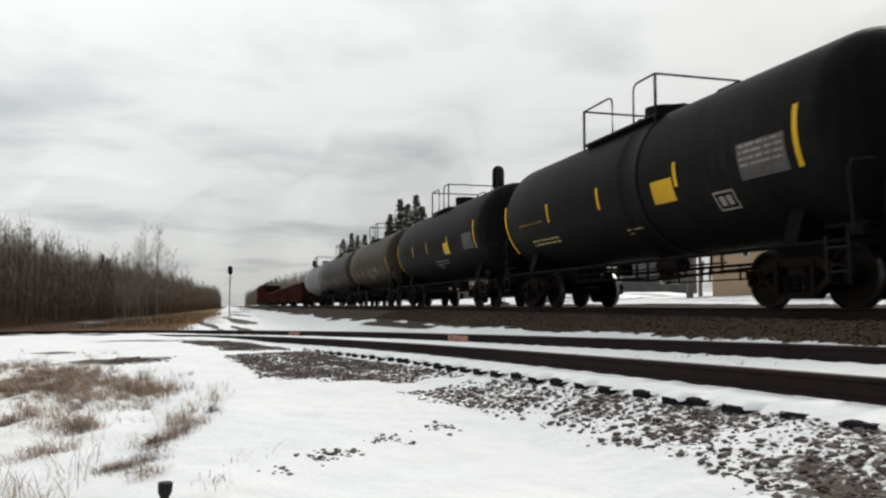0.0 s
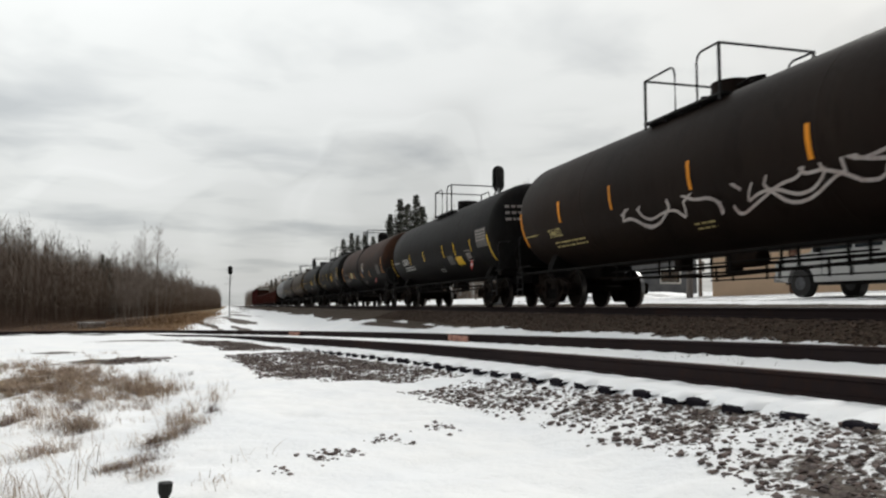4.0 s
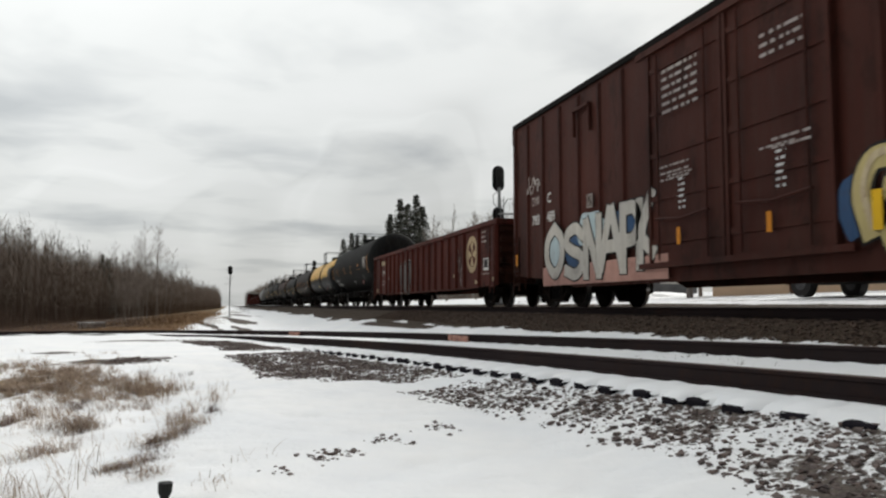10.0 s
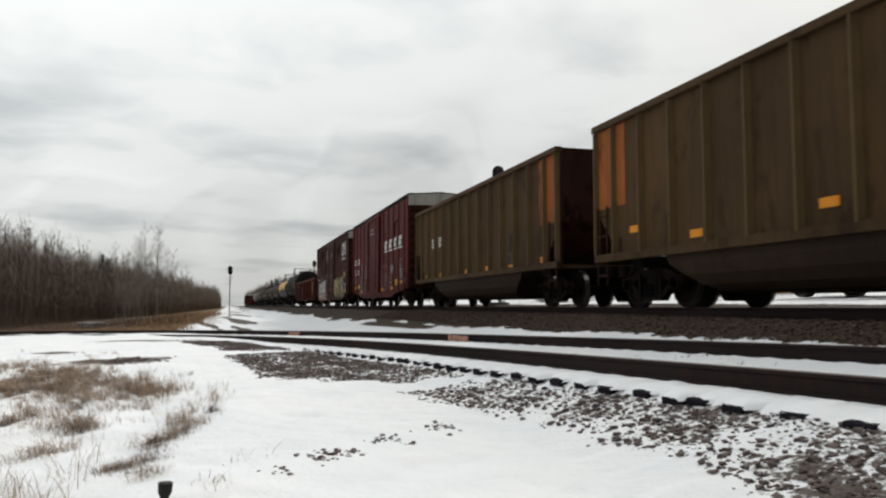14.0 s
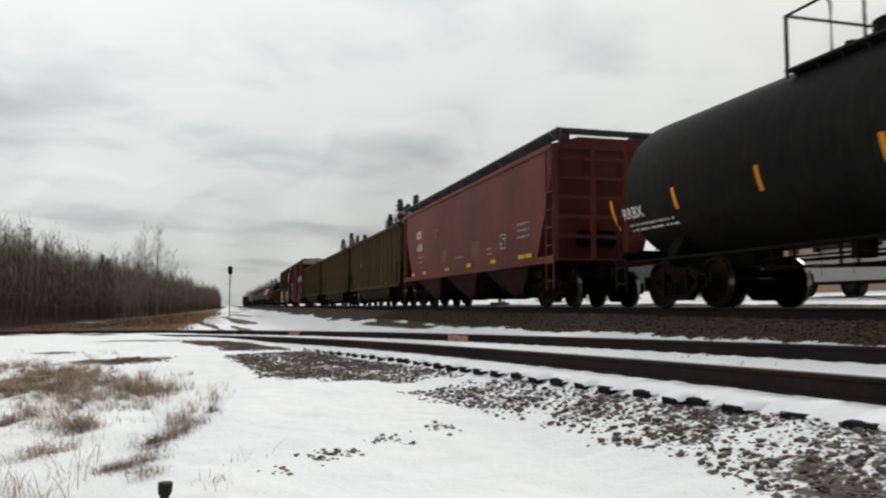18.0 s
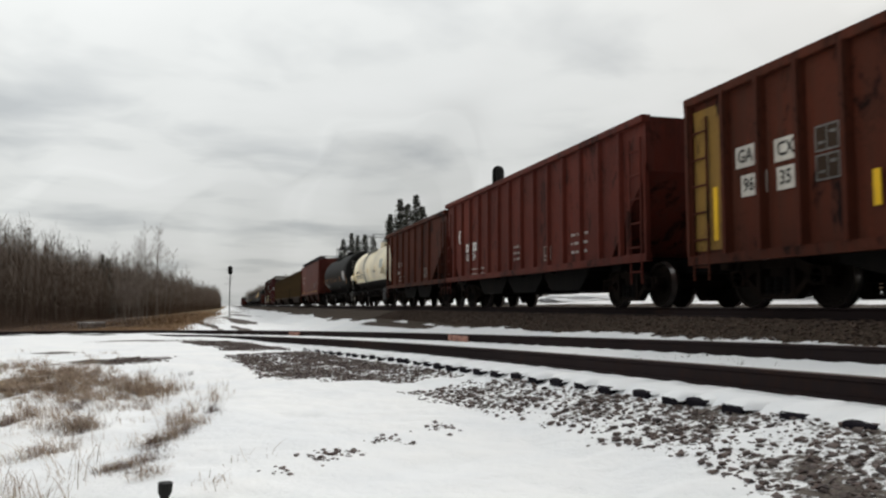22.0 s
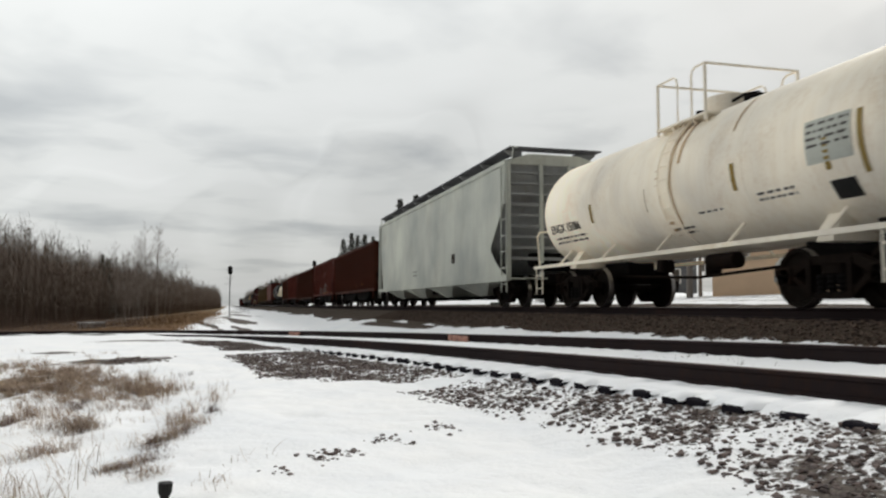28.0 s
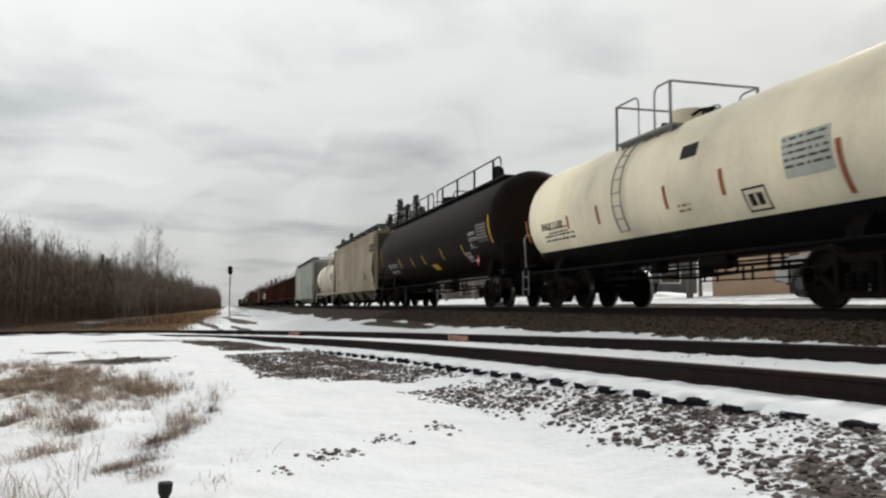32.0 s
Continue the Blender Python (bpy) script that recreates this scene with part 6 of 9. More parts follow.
bars(car, X - 0.004, 8.0, 1.28, 2, 1.1, 0.07, "faded_white", 6, 0.14)

car, half, X = boxcar("brown-red sixty-foot boxcar with spray writing", -101.9, -120.8, "boxcar_brown", 4.98, (-0.2, 4.7, 2), [k * (3.24 + 1.04 * i) for i in range(6) for k in (-1, 1)])
bm = bmnew()
box(bm, X - 0.008, X - 0.004, 1.55, 7.3, 0.52, 0.98)
part("spray_patch", bm, "pink_paint", car, "faded pink band of spray paint")
for k, (y, z, ry, rz) in enumerate(((6.6, 1.35, 0.45, 0.4), (5.5, 1.25, 0.4, 0.45), (4.6, 1.72, 0.7, 0.40), (3.0, 1.60, 0.6, 0.42))):
    daub(car, X - 0.010 - 0.001 * k, "blue_paint" if k % 2 else "pale_blue_paint", y, z, ry, rz, k + 3)
fat_letters(car, X - 0.016, [("O", 7.12, 5.98, 0.78, 1.93), ("S", 6.00, 4.92, 0.72, 1.82), ("N", 4.98, 4.10, 0.70, 1.92), ("A", 4.20, 3.14, 0.84, 2.02), ("P", 3.32, 2.40, 0.76, 2.02), ("K", 2.62, 1.95, 0.80, 2.02)], ["aged_white"], "black_paint", 0.27, 0.07)
daub(car, X - 0.004, "blue_paint", -4.75, 1.72, 0.55, 0.36, 5)
daub(car, X - 0.005, "blue_paint", -6.0, 1.40, 0.6, 0.42, 6)
daub(car, X - 0.006, "blue_paint", -7.45, 1.2, 0.65, 0.6, 7)
daub(car, X - 0.007, "blue_paint", -2.80, 1.30, 0.28, 0.45, 8)
wild = [[(-3.05, 0.95), (-2.92, 1.45), (-3.15, 1.84), (-3.70, 1.74), (-3.38, 1.42), (-3.85, 1.14), (-3.32, 0.86)], [(-4.06, 0.78), (-4.10, 1.86)], [(-4.18, 1.82), (-5.15, 0.95)], [(-4.62, 1.96), (-4.86, 1.35), (-4.85, 0.70)], [(-5.74, 1.92), (-5.18, 1.36), (-5.90, 0.72)],
        [(-6.38, 1.78), (-6.62, 0.74)], [(-6.34, 1.62), (-6.92, 1.96), (-7.06, 1.52), (-6.68, 1.26), (-7.48, 1.14), (-7.16, 0.64)]]
spray(car, X - 0.012, wild, "black_paint", 0.38)
spray(car, X - 0.024, wild, "straw_paint", 0.29, label="straw-coloured spray lettering that cannot be read")
spray(car, X - 0.036, [[(y - 0.05, z + 0.05) for y, z in q] for q in wild[::2]], "cream_paint", 0.10)
for y in (-3.2, -5.3, -7.0):
    plate(car, X - 0.055, y, 1.2, 0.16, 0.5, "yellow_reflector", "reflector_strip")
spray(car, X - 0.004, [[(-7.40, 4.28), (-6.92, 4.20), (-6.82, 4.08), (-6.80, 3.74), (-6.88, 3.60), (-7.06, 3.58), (-7.42, 3.63)], [(-7.54, 3.64), (-7.53, 4.15), (-7.62, 4.30), (-7.76, 4.28), (-8.08, 3.76), (-8.22, 3.62), (-8.36, 3.66), (-8.41, 3.80), (-8.40, 4.36)]], "white_paint", 0.20, label="thick white looping line emblem")
bars(car, X - 0.004, -6.75, 3.36, 1, 1.7, 0.20, "white_paint", 5)
bars(car, X - 0.10, 1.5, 4.30, 6, 1.1, 0.085, "faded_white", 7, 0.15)
bars(car, X - 0.10, -1.2, 4.05, 3, 0.9, 0.08, "faded_white", 8, 0.15)
bars(car, X - 0.10, 1.6, 2.55, 3, 0.9, 0.06, "faded_white", 9, 0.12)
bars(car, X - 0.10, -1.4, 2.45, 2, 0.8, 0.06, "faded_white", 10, 0.12)
for y in (1.02, -1.48):
    bars(car, X - 0.10, y + 0.35, 2.36, 1, 0.75, 0.05, "faded_white", 11)
    bars(car, X - 0.10, y, 2.26, 6, 0.20, 0.06, "white_paint", 12, 0.10)
# blanked-off hatches high on the side
for y, z in ((5.06, 4.54), (-4.92, 4.36)):
    bm = bmnew()
    box(bm, X - 0.05, X + 0.06, y - 0.42, y + 0.42, z - 0.05, z + 0.02, 0.008)
    box(bm, X - 0.03, X + 0.06, y + 0.36, y + 0.42, z - 0.62, z - 0.05, 0.008)
    box(bm, X - 0.02, X + 0.06, y - 0.42, y - 0.37, z - 0.62, z - 0.05, 0.008)
    part("hatch_frame", bm, "boxcar_brown", car)
words(car, X - 0.004, 8.02, 2.72, "DW", 0.32, "faded_white", 0.9)
words(car, X - 0.004, 7.02, 2.70, "C", 0.36, "white_paint", 0.9)
words(car, X - 0.004, 8.00, 2.22, "793", 0.36, "white_paint", 0.9)
words(car, X - 0.004, 7.04, 2.22, "489", 0.36, "white_paint", 0.9)
square_stencil(car, X - 0.006, 4.66, 2.34, 0.26, 0.30, "faded_white")
scrawl(car, X - 0.012, 8.3, 3.2, 0.8, 0.5, "faded_white", 3, 2, 0.025)
scrawl(car, X - 0.012, -7.3, 2.15, 1.0, 0.5, "straw_paint", 4, 3, 0.025)
square_stencil(car, X - 0.006, -8.34, 1.35, 0.5, 0.45, "white_paint")
plate(car, X - 0.006, -8.34, 1.02, 0.62, 0.12, "yellow_reflector", "reflector_strip")
for y in (8.9, 1.05, -1.3):
    plate(car, X - 0.10, y, 1.25, 0.10, 0.30, "orange_reflector", "reflector_strip")

car, half, X = boxcar("oxide-red boxcar with white lettering and spray writing", -122.8, -138.7, "boxcar_red", 4.95, (0.35, 3.3, 1), [7.45, 6.24, 5.03, 3.82, 2.62, -2.2, -3.43, -4.63, -5.84, -7.06])
slant_blocks(car, X - 0.004, (-3.07, -4.20, -5.33, -6.43), 3.07, 0.55, 0.42, "white_paint", 0.35)
for y in (-3.07, -4.20, -5.33, -6.43):
    bm = bmnew()
    box(bm, X - 0.008, X - 0.003, y - 0.42, y + 0.36, 2.72, 2.79)
    part("underline", bm, "white_paint", car)
slant_blocks(car, X - 0.004, (6.62, 6.33, 5.47, 5.18), 2.67, 0.22, 0.34, "white_paint", 0.0)
words(car, X - 0.004, 6.78, 2.02, "726", 0.42, "white_paint", 0.9)
words(car, X - 0.004, 5.64, 2.04, "182", 0.42, "white_paint", 0.9)
square_stencil(car, X - 0.006, 4.16, 2.34, 0.30, 0.34, "faded_white")
bars(car, X - 0.004, 6.8, 1.65, 2, 0.85, 0.08, "faded_white", 12, 0.18)
plate(car, X, 5.21, 1.16, 0.47, 0.22, "yellow_reflector")
plate(car, X, -5.55, 1.15, 0.50, 0.26, "yellow_reflector")
bars(car, X - 0.008, -5.34, 1.2, 2, 0.42, 0.05, "black_paint", 13, 0.09)
for y, z in ((6.42, 1.12), (4.33, 0.86), (-6.68, 1.14), (-2.2, 0.86), (-4.55, 0.9), (1.6, 0.86)):
    plate(car, X, y, z, 0.47, 0.16, "orange_reflector", "reflector_strip")
square_stencil(car, X - 0.006, -6.65, 1.52, 0.46, 0.42, "white_paint")
bars(car, X - 0.004, -6.3, 2.2, 5, 0.5, 0.07, "faded_white", 14, 0.15)
bars(car, X - 0.004, 2.9, 2.3, 4, 0.5, 0.09, "faded_white", 15, 0.2)
bars(car, X - 0.11, 1.0, 4.2, 2, 1.2, 0.12, "faded_white", 16, 0.22)
spray(car, X - 0.012, [
    [(5.03, 1.23), (4.90, 1.60), (4.74, 1.82), (4.48, 1.70), (4.62, 1.30), (4.92, 1.10)], [(4.27, 1.90), (4.06, 1.43), (4.20, 1.08), (4.42, 1.50), (4.28, 1.88)],
    [(3.95, 1.92), (3.71, 2.09), (3.60, 1.68), (3.80, 1.38), (4.00, 1.62), (3.94, 1.90)], [(3.34, 1.62), (3.10, 1.98), (2.83, 1.82), (2.80, 1.55), (3.05, 1.19), (3.32, 1.30)],
    [(2.60, 2.10), (2.50, 1.57), (2.68, 1.28), (3.00, 1.40)], [(5.03, 1.20), (4.76, 0.64), (4.21, 0.60), (3.66, 0.83), (2.79, 0.78), (2.66, 1.26)],
    [(4.62, 1.18), (4.30, 0.90), (3.92, 1.20), (3.50, 0.94), (3.10, 1.10)]], "dull_blue", 0.036)
spray(car, X - 0.012, [[(4.60, 1.50), (4.40, 1.20), (4.28, 1.42), (4.06, 1.16)], [(3.30, 1.10), (3.10, 0.92), (2.96, 1.14), (2.84, 0.92)], [(2.16, 1.32), (2.04, 1.12), (1.96, 1.36), (1.86, 1.10), (1.76, 1.34)]], "dull_blue", 0.05)
spray(car, X - 0.012, [[(-1.68, 1.00), (-1.77, 1.51), (-2.17, 1.92), (-2.59, 2.12), (-2.50, 1.94)], [(-1.51, 1.81), (-1.78, 1.81), (-1.92, 1.43), (-1.98, 0.90)], [(-2.16, 0.78), (-2.15, 1.41), (-2.38, 1.60), (-2.65, 1.40), (-2.29, 1.09)], [(-2.95, 1.51), (-2.89, 1.98), (-3.24, 2.11), (-3.55, 1.95), (-3.71, 2.04)], [(-3.10, 0.81), (-3.03, 1.33), (-2.95, 1.51)], [(-2.36, 1.09), (-2.66, 1.33), (-2.84, 1.14), (-2.78, 0.86), (-3.12, 0.83)], [(-3.45, 0.83), (-3.62, 1.18), (-3.78, 1.32), (-3.89, 1.06), (-3.76, 0.81)], [(-3.15, 1.60), (-3.50, 1.63), (-3.68, 1.33)], [(-3.91, 1.55), (-4.26, 1.58), (-4.42, 1.40), (-4.75, 1.39), (-4.87, 1.24)], [(-4.11, 1.16), (-4.23, 1.39), (-4.39, 1.35)], [(-4.16, 1.17), (-4.64, 1.21), (-4.22, 1.12), (-4.60, 1.15)], [(-4.01, 1.02), (-4.24, 0.96), (-4.36, 0.75)], [(-3.20, 1.11), (-3.38, 1.37), (-3.31, 1.58), (-3.17, 1.36)]], "dull_blue", 0.026, label="thin grey-blue spray scrawl")
spray(car, X - 0.012, [[(-4.26, 2.03), (-4.44, 1.90), (-4.78, 1.99), (-4.89, 1.84), (-4.71, 1.63), (-4.54, 1.61), (-4.38, 1.78), (-4.69, 1.79), (-4.48, 1.89)], [(-4.36, 1.86), (-4.83, 1.89), (-4.49, 1.71), (-4.78, 1.74)]], "pale_blue_paint", 0.035, label="pale blue spray doodle")
spray(car, X - 0.012, [[(-7.47, 1.36), (-7.64, 1.37), (-7.52, 1.25), (-7.66, 1.21), (-7.43, 1.14), (-7.61, 1.07), (-7.47, 0.98)], [(-7.41, 1.21), (-7.59, 1.32), (-7.64, 0.99)]], "dull_blue", 0.03)
bm = bmnew()
box(bm, X - 0.03, X + 0.06, -5.76, -4.82, 4.06, 4.12, 0.008)
box(bm, X - 0.02, X + 0.06, -4.88, -4.82, 3.42, 4.06, 0.008)
part("hatch_frame", bm, "boxcar_red", car)
bars(car, X - 0.004, 2.40, 2.88, 3, 0.5, 0.06, "white_paint", 4, 0.17)

for lead, trail, orange, label, sd in ((-140.4, -155.0, (False, True), "brown ribbed coal car with an orange rear end", 1), (-157.0, -171.4, (True, False), "brown ribbed coal car with an orange front panel", 2), (-173.2, -187.7, (False, False), "brown ribbed coal car with plain ends", 3)):
    car, half, X = coal_car(label, lead, trail, 3.89, orange, [(5.6, 1.54), (3.52, 1.27), (0.47, 1.41), (-3.0, 1.30), (-6.2, 1.32)] if sd == 2 else [(5.6, 1.20), (3.45, 1.18), (0.27, 1.17), (-1.9, 1.18), (-6.3, 1.2)])
    if sd != 2:
        for y, t_ in ((4.55, "SP"), (3.60, "SK")):
            plate(car, X - 0.004, y, 2.44, 0.46, 0.34, "white_paint")
            words(car, X - 0.012, y + 0.19, 2.44, t_, 0.32, "black_paint", 0.85)
        for y in (4.55, 3.60):
            bars(car, X - 0.006, y + 0.2, 2.1, 1, 0.4, 0.10, "black_paint", sd)
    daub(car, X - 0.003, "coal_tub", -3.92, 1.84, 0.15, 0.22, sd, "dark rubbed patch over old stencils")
    bars(car, X - 0.006, -3.74, 1.95, 3, 0.06, 0.05, "faded_grey", sd, 0.10)
    for y in (-3.83, -4.11):
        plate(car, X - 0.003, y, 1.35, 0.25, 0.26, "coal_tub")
        for dy, dz, w, h in ((0, 0.14, 0.28, 0.018), (0, -0.14, 0.28, 0.018), (0.13, 0, 0.018, 0.28), (-0.13, 0, 0.018, 0.28)):
            plate(car, X - 0.008, y + dy, 1.35 + dz, w, h, "faded_grey", "stencil_frame")
    plate(car, X - 0.006, -4.0, 1.12, 0.46, 0.13, "orange_reflector", "reflector_strip")

car, half, X = covered_hopper("brick-red covered hopper with white lettering", -188.7, -205.35, "hopper_grain", 3.98, 3, "walk_steel", 1.52, 1.11, 1.22)
words(car, X - 0.004, 6.09, 2.96, "AOK", 0.46, "white_paint", 0.9)
words(car, X - 0.004, 5.97, 2.42, "66765", 0.40, "white_paint", 0.9)
square_stencil(car, X - 0.006, -4.7, 1.90, 0.48, 0.42, "white_paint")
bars(car, X - 0.004, 1.97, 2.05, 5, 0.60, 0.04, "dull_reflector", 2, 0.09)
bars(car, X - 0.004, -1.68, 2.10, 6, 0.72, 0.04, "dull_reflector", 3, 0.085)
bars(car, X - 0.004, 0.22, 1.72, 1, 1.0, 0.05, "faded_white", 4)
bars(car, X - 0.004, 5.97, 2.05, 2, 1.1, 0.05, "faded_white", 5, 0.2)
square_stencil(car, X - 0.006, 2.71, 2.79, 0.30, 0.30, "faded_white")
bars(car, X - 0.004, -3.23, 1.8, 2, 0.5, 0.07, "faded_white", 6, 0.16)
bars(car, X - 0.004, -5.83, 2.3, 3, 0.9, 0.08, "faded_white", 7, 0.18)
for y in (6.57, 4.6, 1.21, -1.44, -3.89, -6.23, -6.75):
    plate(car, X - 0.03, y, 1.36, 0.46, 0.11, "yellow_reflector", "reflector_strip")

car = tank_car("short black tank car with a pale data panel", -208.9, -220.9, "tank_black", 1.44, 2.42, strip_at=[(1.12, -33, -7), (0.73, -25.1, -9), (0.34, -25.1, -9), (-0.06, -24.1, -9), (-0.47, -24.1, -9), (-0.92, -35, -9)], strips="orange_reflector", mark="RRBX", mark_mat="white_paint", mark_at=1.06, mark_angle=-21.1, mark_size=0.32, dome=0.7, guard=(1.78, -0.30, 4.50), dome_kind="round", head_rows="faded_grey", seed=12,
               data=[("plate", -0.79, -11, 0.95, 0.66, "white_paint"), ("plate", -0.83, -19.1, 0.4, 0.2, "blue_paint"), ("bars", 0.92, -34, 1.5, 0.2, "faded_white")])
car = tank_car("cream tank car with a black belly", -224.2, -234.4, "tank_cream", 1.34, 2.20, strips="yellow_reflector", strip_at=[(1.05, -31.8, -1.1), (0.75, -16.1, -1.1), (0.49, -17.1, 1.2), (0.0, -17.1, 1.2), (-0.45, -17.1, 1.2), (-0.93, -28.1, 3.4)], belly=33, mark="ENGX 14008", mark_mat="black_paint", mark_at=0.86, mark_angle=-4.4, mark_size=0.27, head_rows="faded_grey", rail_mat="galvanised", dome=0.9, guard=(1.97, -0.07, 4.26), jacket=True, seed=13,
               data=[("bars", 0.43, -14, 0.55, 0.42, "faded_grey"), ("bars", 0.71, -15.1, 1.5, 0.16, "faded_grey"), ("plate", -0.78, 3.4, 0.9, 0.6, "hopper_grey"), ("bars", -0.4, -11.9, 0.9, 0.3, "faded_grey")])
for y, z in ((5.0, 1.82), (-4.6, 1.9)):
    bm = bmnew()
    box(bm, -1.52, -1.28, y - 0.28, y + 0.28, z - 0.16, z + 0.16, 0.03)
    part("valve_box", bm, "tank_cream", car)

car, half, X = open_hopper("rust-red open hopper with sloping ends", -236.0, -247.0, "hopper_rust", 3.55, 10, 2, 0.0, 2.3, cage=0.85)
slant_blocks(car, X - 0.004, (2.69, 2.15), 1.94, 0.20, 0.24, "faded_white", 0.0)
bars(car, X - 0.004, 3.1, 1.62, 1, 0.8, 0.17, "faded_white", 2)
bars(car, X - 0.004, 2.6, 1.38, 2, 0.9, 0.08, "faded_white", 3, 0.16)
square_stencil(car, X - 0.006, -2.35, 1.38, 0.42, 0.34, "faded_white")
car, half, X = open_hopper("oxide-red open hopper with white lettering", -247.2, -261.2, "hopper_red", 3.71, 16, 3, 1.35, 1.5)
bm = bmnew()
ring_emblem(car, X - 0.006, 5.31, 2.39, 0.50, 0.50, "white_paint")
slant_blocks(car, X - 0.006, (4.60, 4.38, 3.88, 3.66), 1.95, 0.18, 0.28, "white_paint", 0.0)
words(car, X - 0.006, 4.66, 1.63, "81", 0.34, "white_paint", 0.9)
words(car, X - 0.006, 3.99, 1.63, "24", 0.34, "white_paint", 0.9)
bars(car, X - 0.004, 4.4, 1.25, 2, 1.6, 0.08, "faded_white", 3, 0.16)
bars(car, X - 0.004, 0.2, 1.7, 3, 0.6, 0.09, "faded_white", 4, 0.17)
square_stencil(car, X - 0.006, -2.2, 1.35, 0.42, 0.36, "faded_white")
bars(car, X - 0.004, -3.6, 1.7, 3, 0.9, 0.09, "faded_white", 5, 0.2)
car, half, X = open_hopper("rust-brown gondola hopper with an ochre front end", -262.7, -278.4, "hopper_rust", 3.60, 20, 2, 0.0, 0.0, 0.82, 0.13, first=6.81, step=0.845)
plate(car, X - 0.002, half - 0.52, 2.15, 0.95, 2.4, "ochre_end", "painted_panel", "ochre painted end panel, peeling")
for y, z, t_ in ((6.30, 2.35, "GA"), (5.40, 2.30, "CX"), (6.18, 1.89, "96"), (5.36, 1.88, "35")):
    plate(car, X - 0.004, y, z, 0.60, 0.34, "aged_white")
    words(car, X - 0.014, y + 0.24, z, t_, 0.30, "black_paint", 0.85)
for z in (1.9, 2.3):
    square_stencil(car, X - 0.006, 4.66, z, 0.44, 0.36, "faded_grey")
for y, z, h in ((7.14, 1.54, 0.88), (3.85, 1.5, 0.46), (1.19, 1.43, 0.46), (-3.88, 1.42, 0.45), (-7.31, 1.65, 0.95)):
    plate(car, X - 0.012, y, z, 0.12, h, "yellow_reflector", "reflector_strip")
car, half, X = open_hopper("oxide-red open hopper with spray writing along its side", -279.7, -293.8, "hopper_red", 3.66, 16, 3, 1.35, 1.5, first=5.64, step=0.94)
slant_blocks(car, X - 0.006, (5.23, 4.98, 4.32, 4.06), 2.22, 0.18, 0.26, "white_paint", 0.0)
words(car, X - 0.006, 5.36, 1.77, "179", 0.32, "white_paint", 0.85)
words(car, X - 0.006, 4.42, 1.79, "856", 0.32, "white_paint", 0.85)
fat_letters(car, X - 0.010, [("5", 2.52, 1.80, 0.98, 1.70), ("C", 1.74, 1.04, 0.98, 1.64), ("U", 0.98, 0.34, 0.98, 1.62), ("M", 0.28, -0.72, 1.00, 1.60), ("B", -0.96, -1.62, 1.02, 1.68), ("A", -1.74, -2.48, 1.02, 1.70), ("C", -2.60, -3.30, 1.02, 1.66)], ["faded_grey"], "faded_white", 0.16, 0.11)
spray(car, X - 0.004, [[(y, 1.66), (y - 0.02, 1.66 + h)] for y, h in ((2.3, 0.2), (1.5, 0.26), (0.9, 0.3), (0.2, 0.24), (-0.5, 0.3), (-1.0, 0.28), (-1.4, 0.26), (-2.1, 0.3), (-2.8, 0.24))], "faded_white", 0.05, True)
for k, (y, z) in enumerate(((1.38, 2.52), (0.44, 2.56), (-1.28, 2.58), (-0.33, 2.37))):
    spray(car, X - 0.006, [[(y + 0.16, z + 0.22), (y + 0.10, z - 0.05), (y - 0.02, z + 0.2)], [(y, z - 0.20), (y - 0.14, z + 0.1), (y - 0.16, z - 0.2)]], "faded_white", 0.05 - 0.01 * (k % 2))
for y, z in ((2.98, 1.08), (-3.32, 1.08), (-1.37, 1.06), (-5.91, 1.0)):
    plate(car, X - 0.02, y, z, 0.46, 0.13, "orange_reflector", "reflector_strip")
plate(car, X - 0.004, 3.5, 2.6, 1.4, 1.2, "hopper_rust", "painted_panel", "dark patch of old paint")
car, half, X = open_hopper("rust-brown gondola hopper with ochre rear panels", -295.3, -311.1, "hopper_rust", 3.58, 20, 2, 0.0, 0.0, 0.95, 0.13)
for y, z in ((6.22, 2.36), (5.53, 2.38), (6.17, 1.94), (5.46, 1.94)):
    bars(car, X - 0.006, y + 0.2, z + 0.14, 1, 0.42, 0.30, "faded_white", int(y * 10))
for z in (1.86, 2.3):
    square_stencil(car, X - 0.006, 4.47, z, 0.5, 0.40, "white_paint")
for y, z in ((0.99, 1.31), (-1.37, 1.30), (6.88, 1.34), (-3.6, 1.3), (-5.0, 1.33)):
    plate(car, X - 0.012, y, z, 0.44, 0.13, "orange_reflector", "reflector_strip")
for y in (-half + 0.42, -half + 1.15):
    plate(car, X - 0.002, y, 2.2, 0.55, 2.1, "ochre_end", "painted_panel", "ochre painted end panel, peeling")
plate(car, X - 0.006, -half + 2.0, 1.62, 0.34, 0.28, "white_paint")

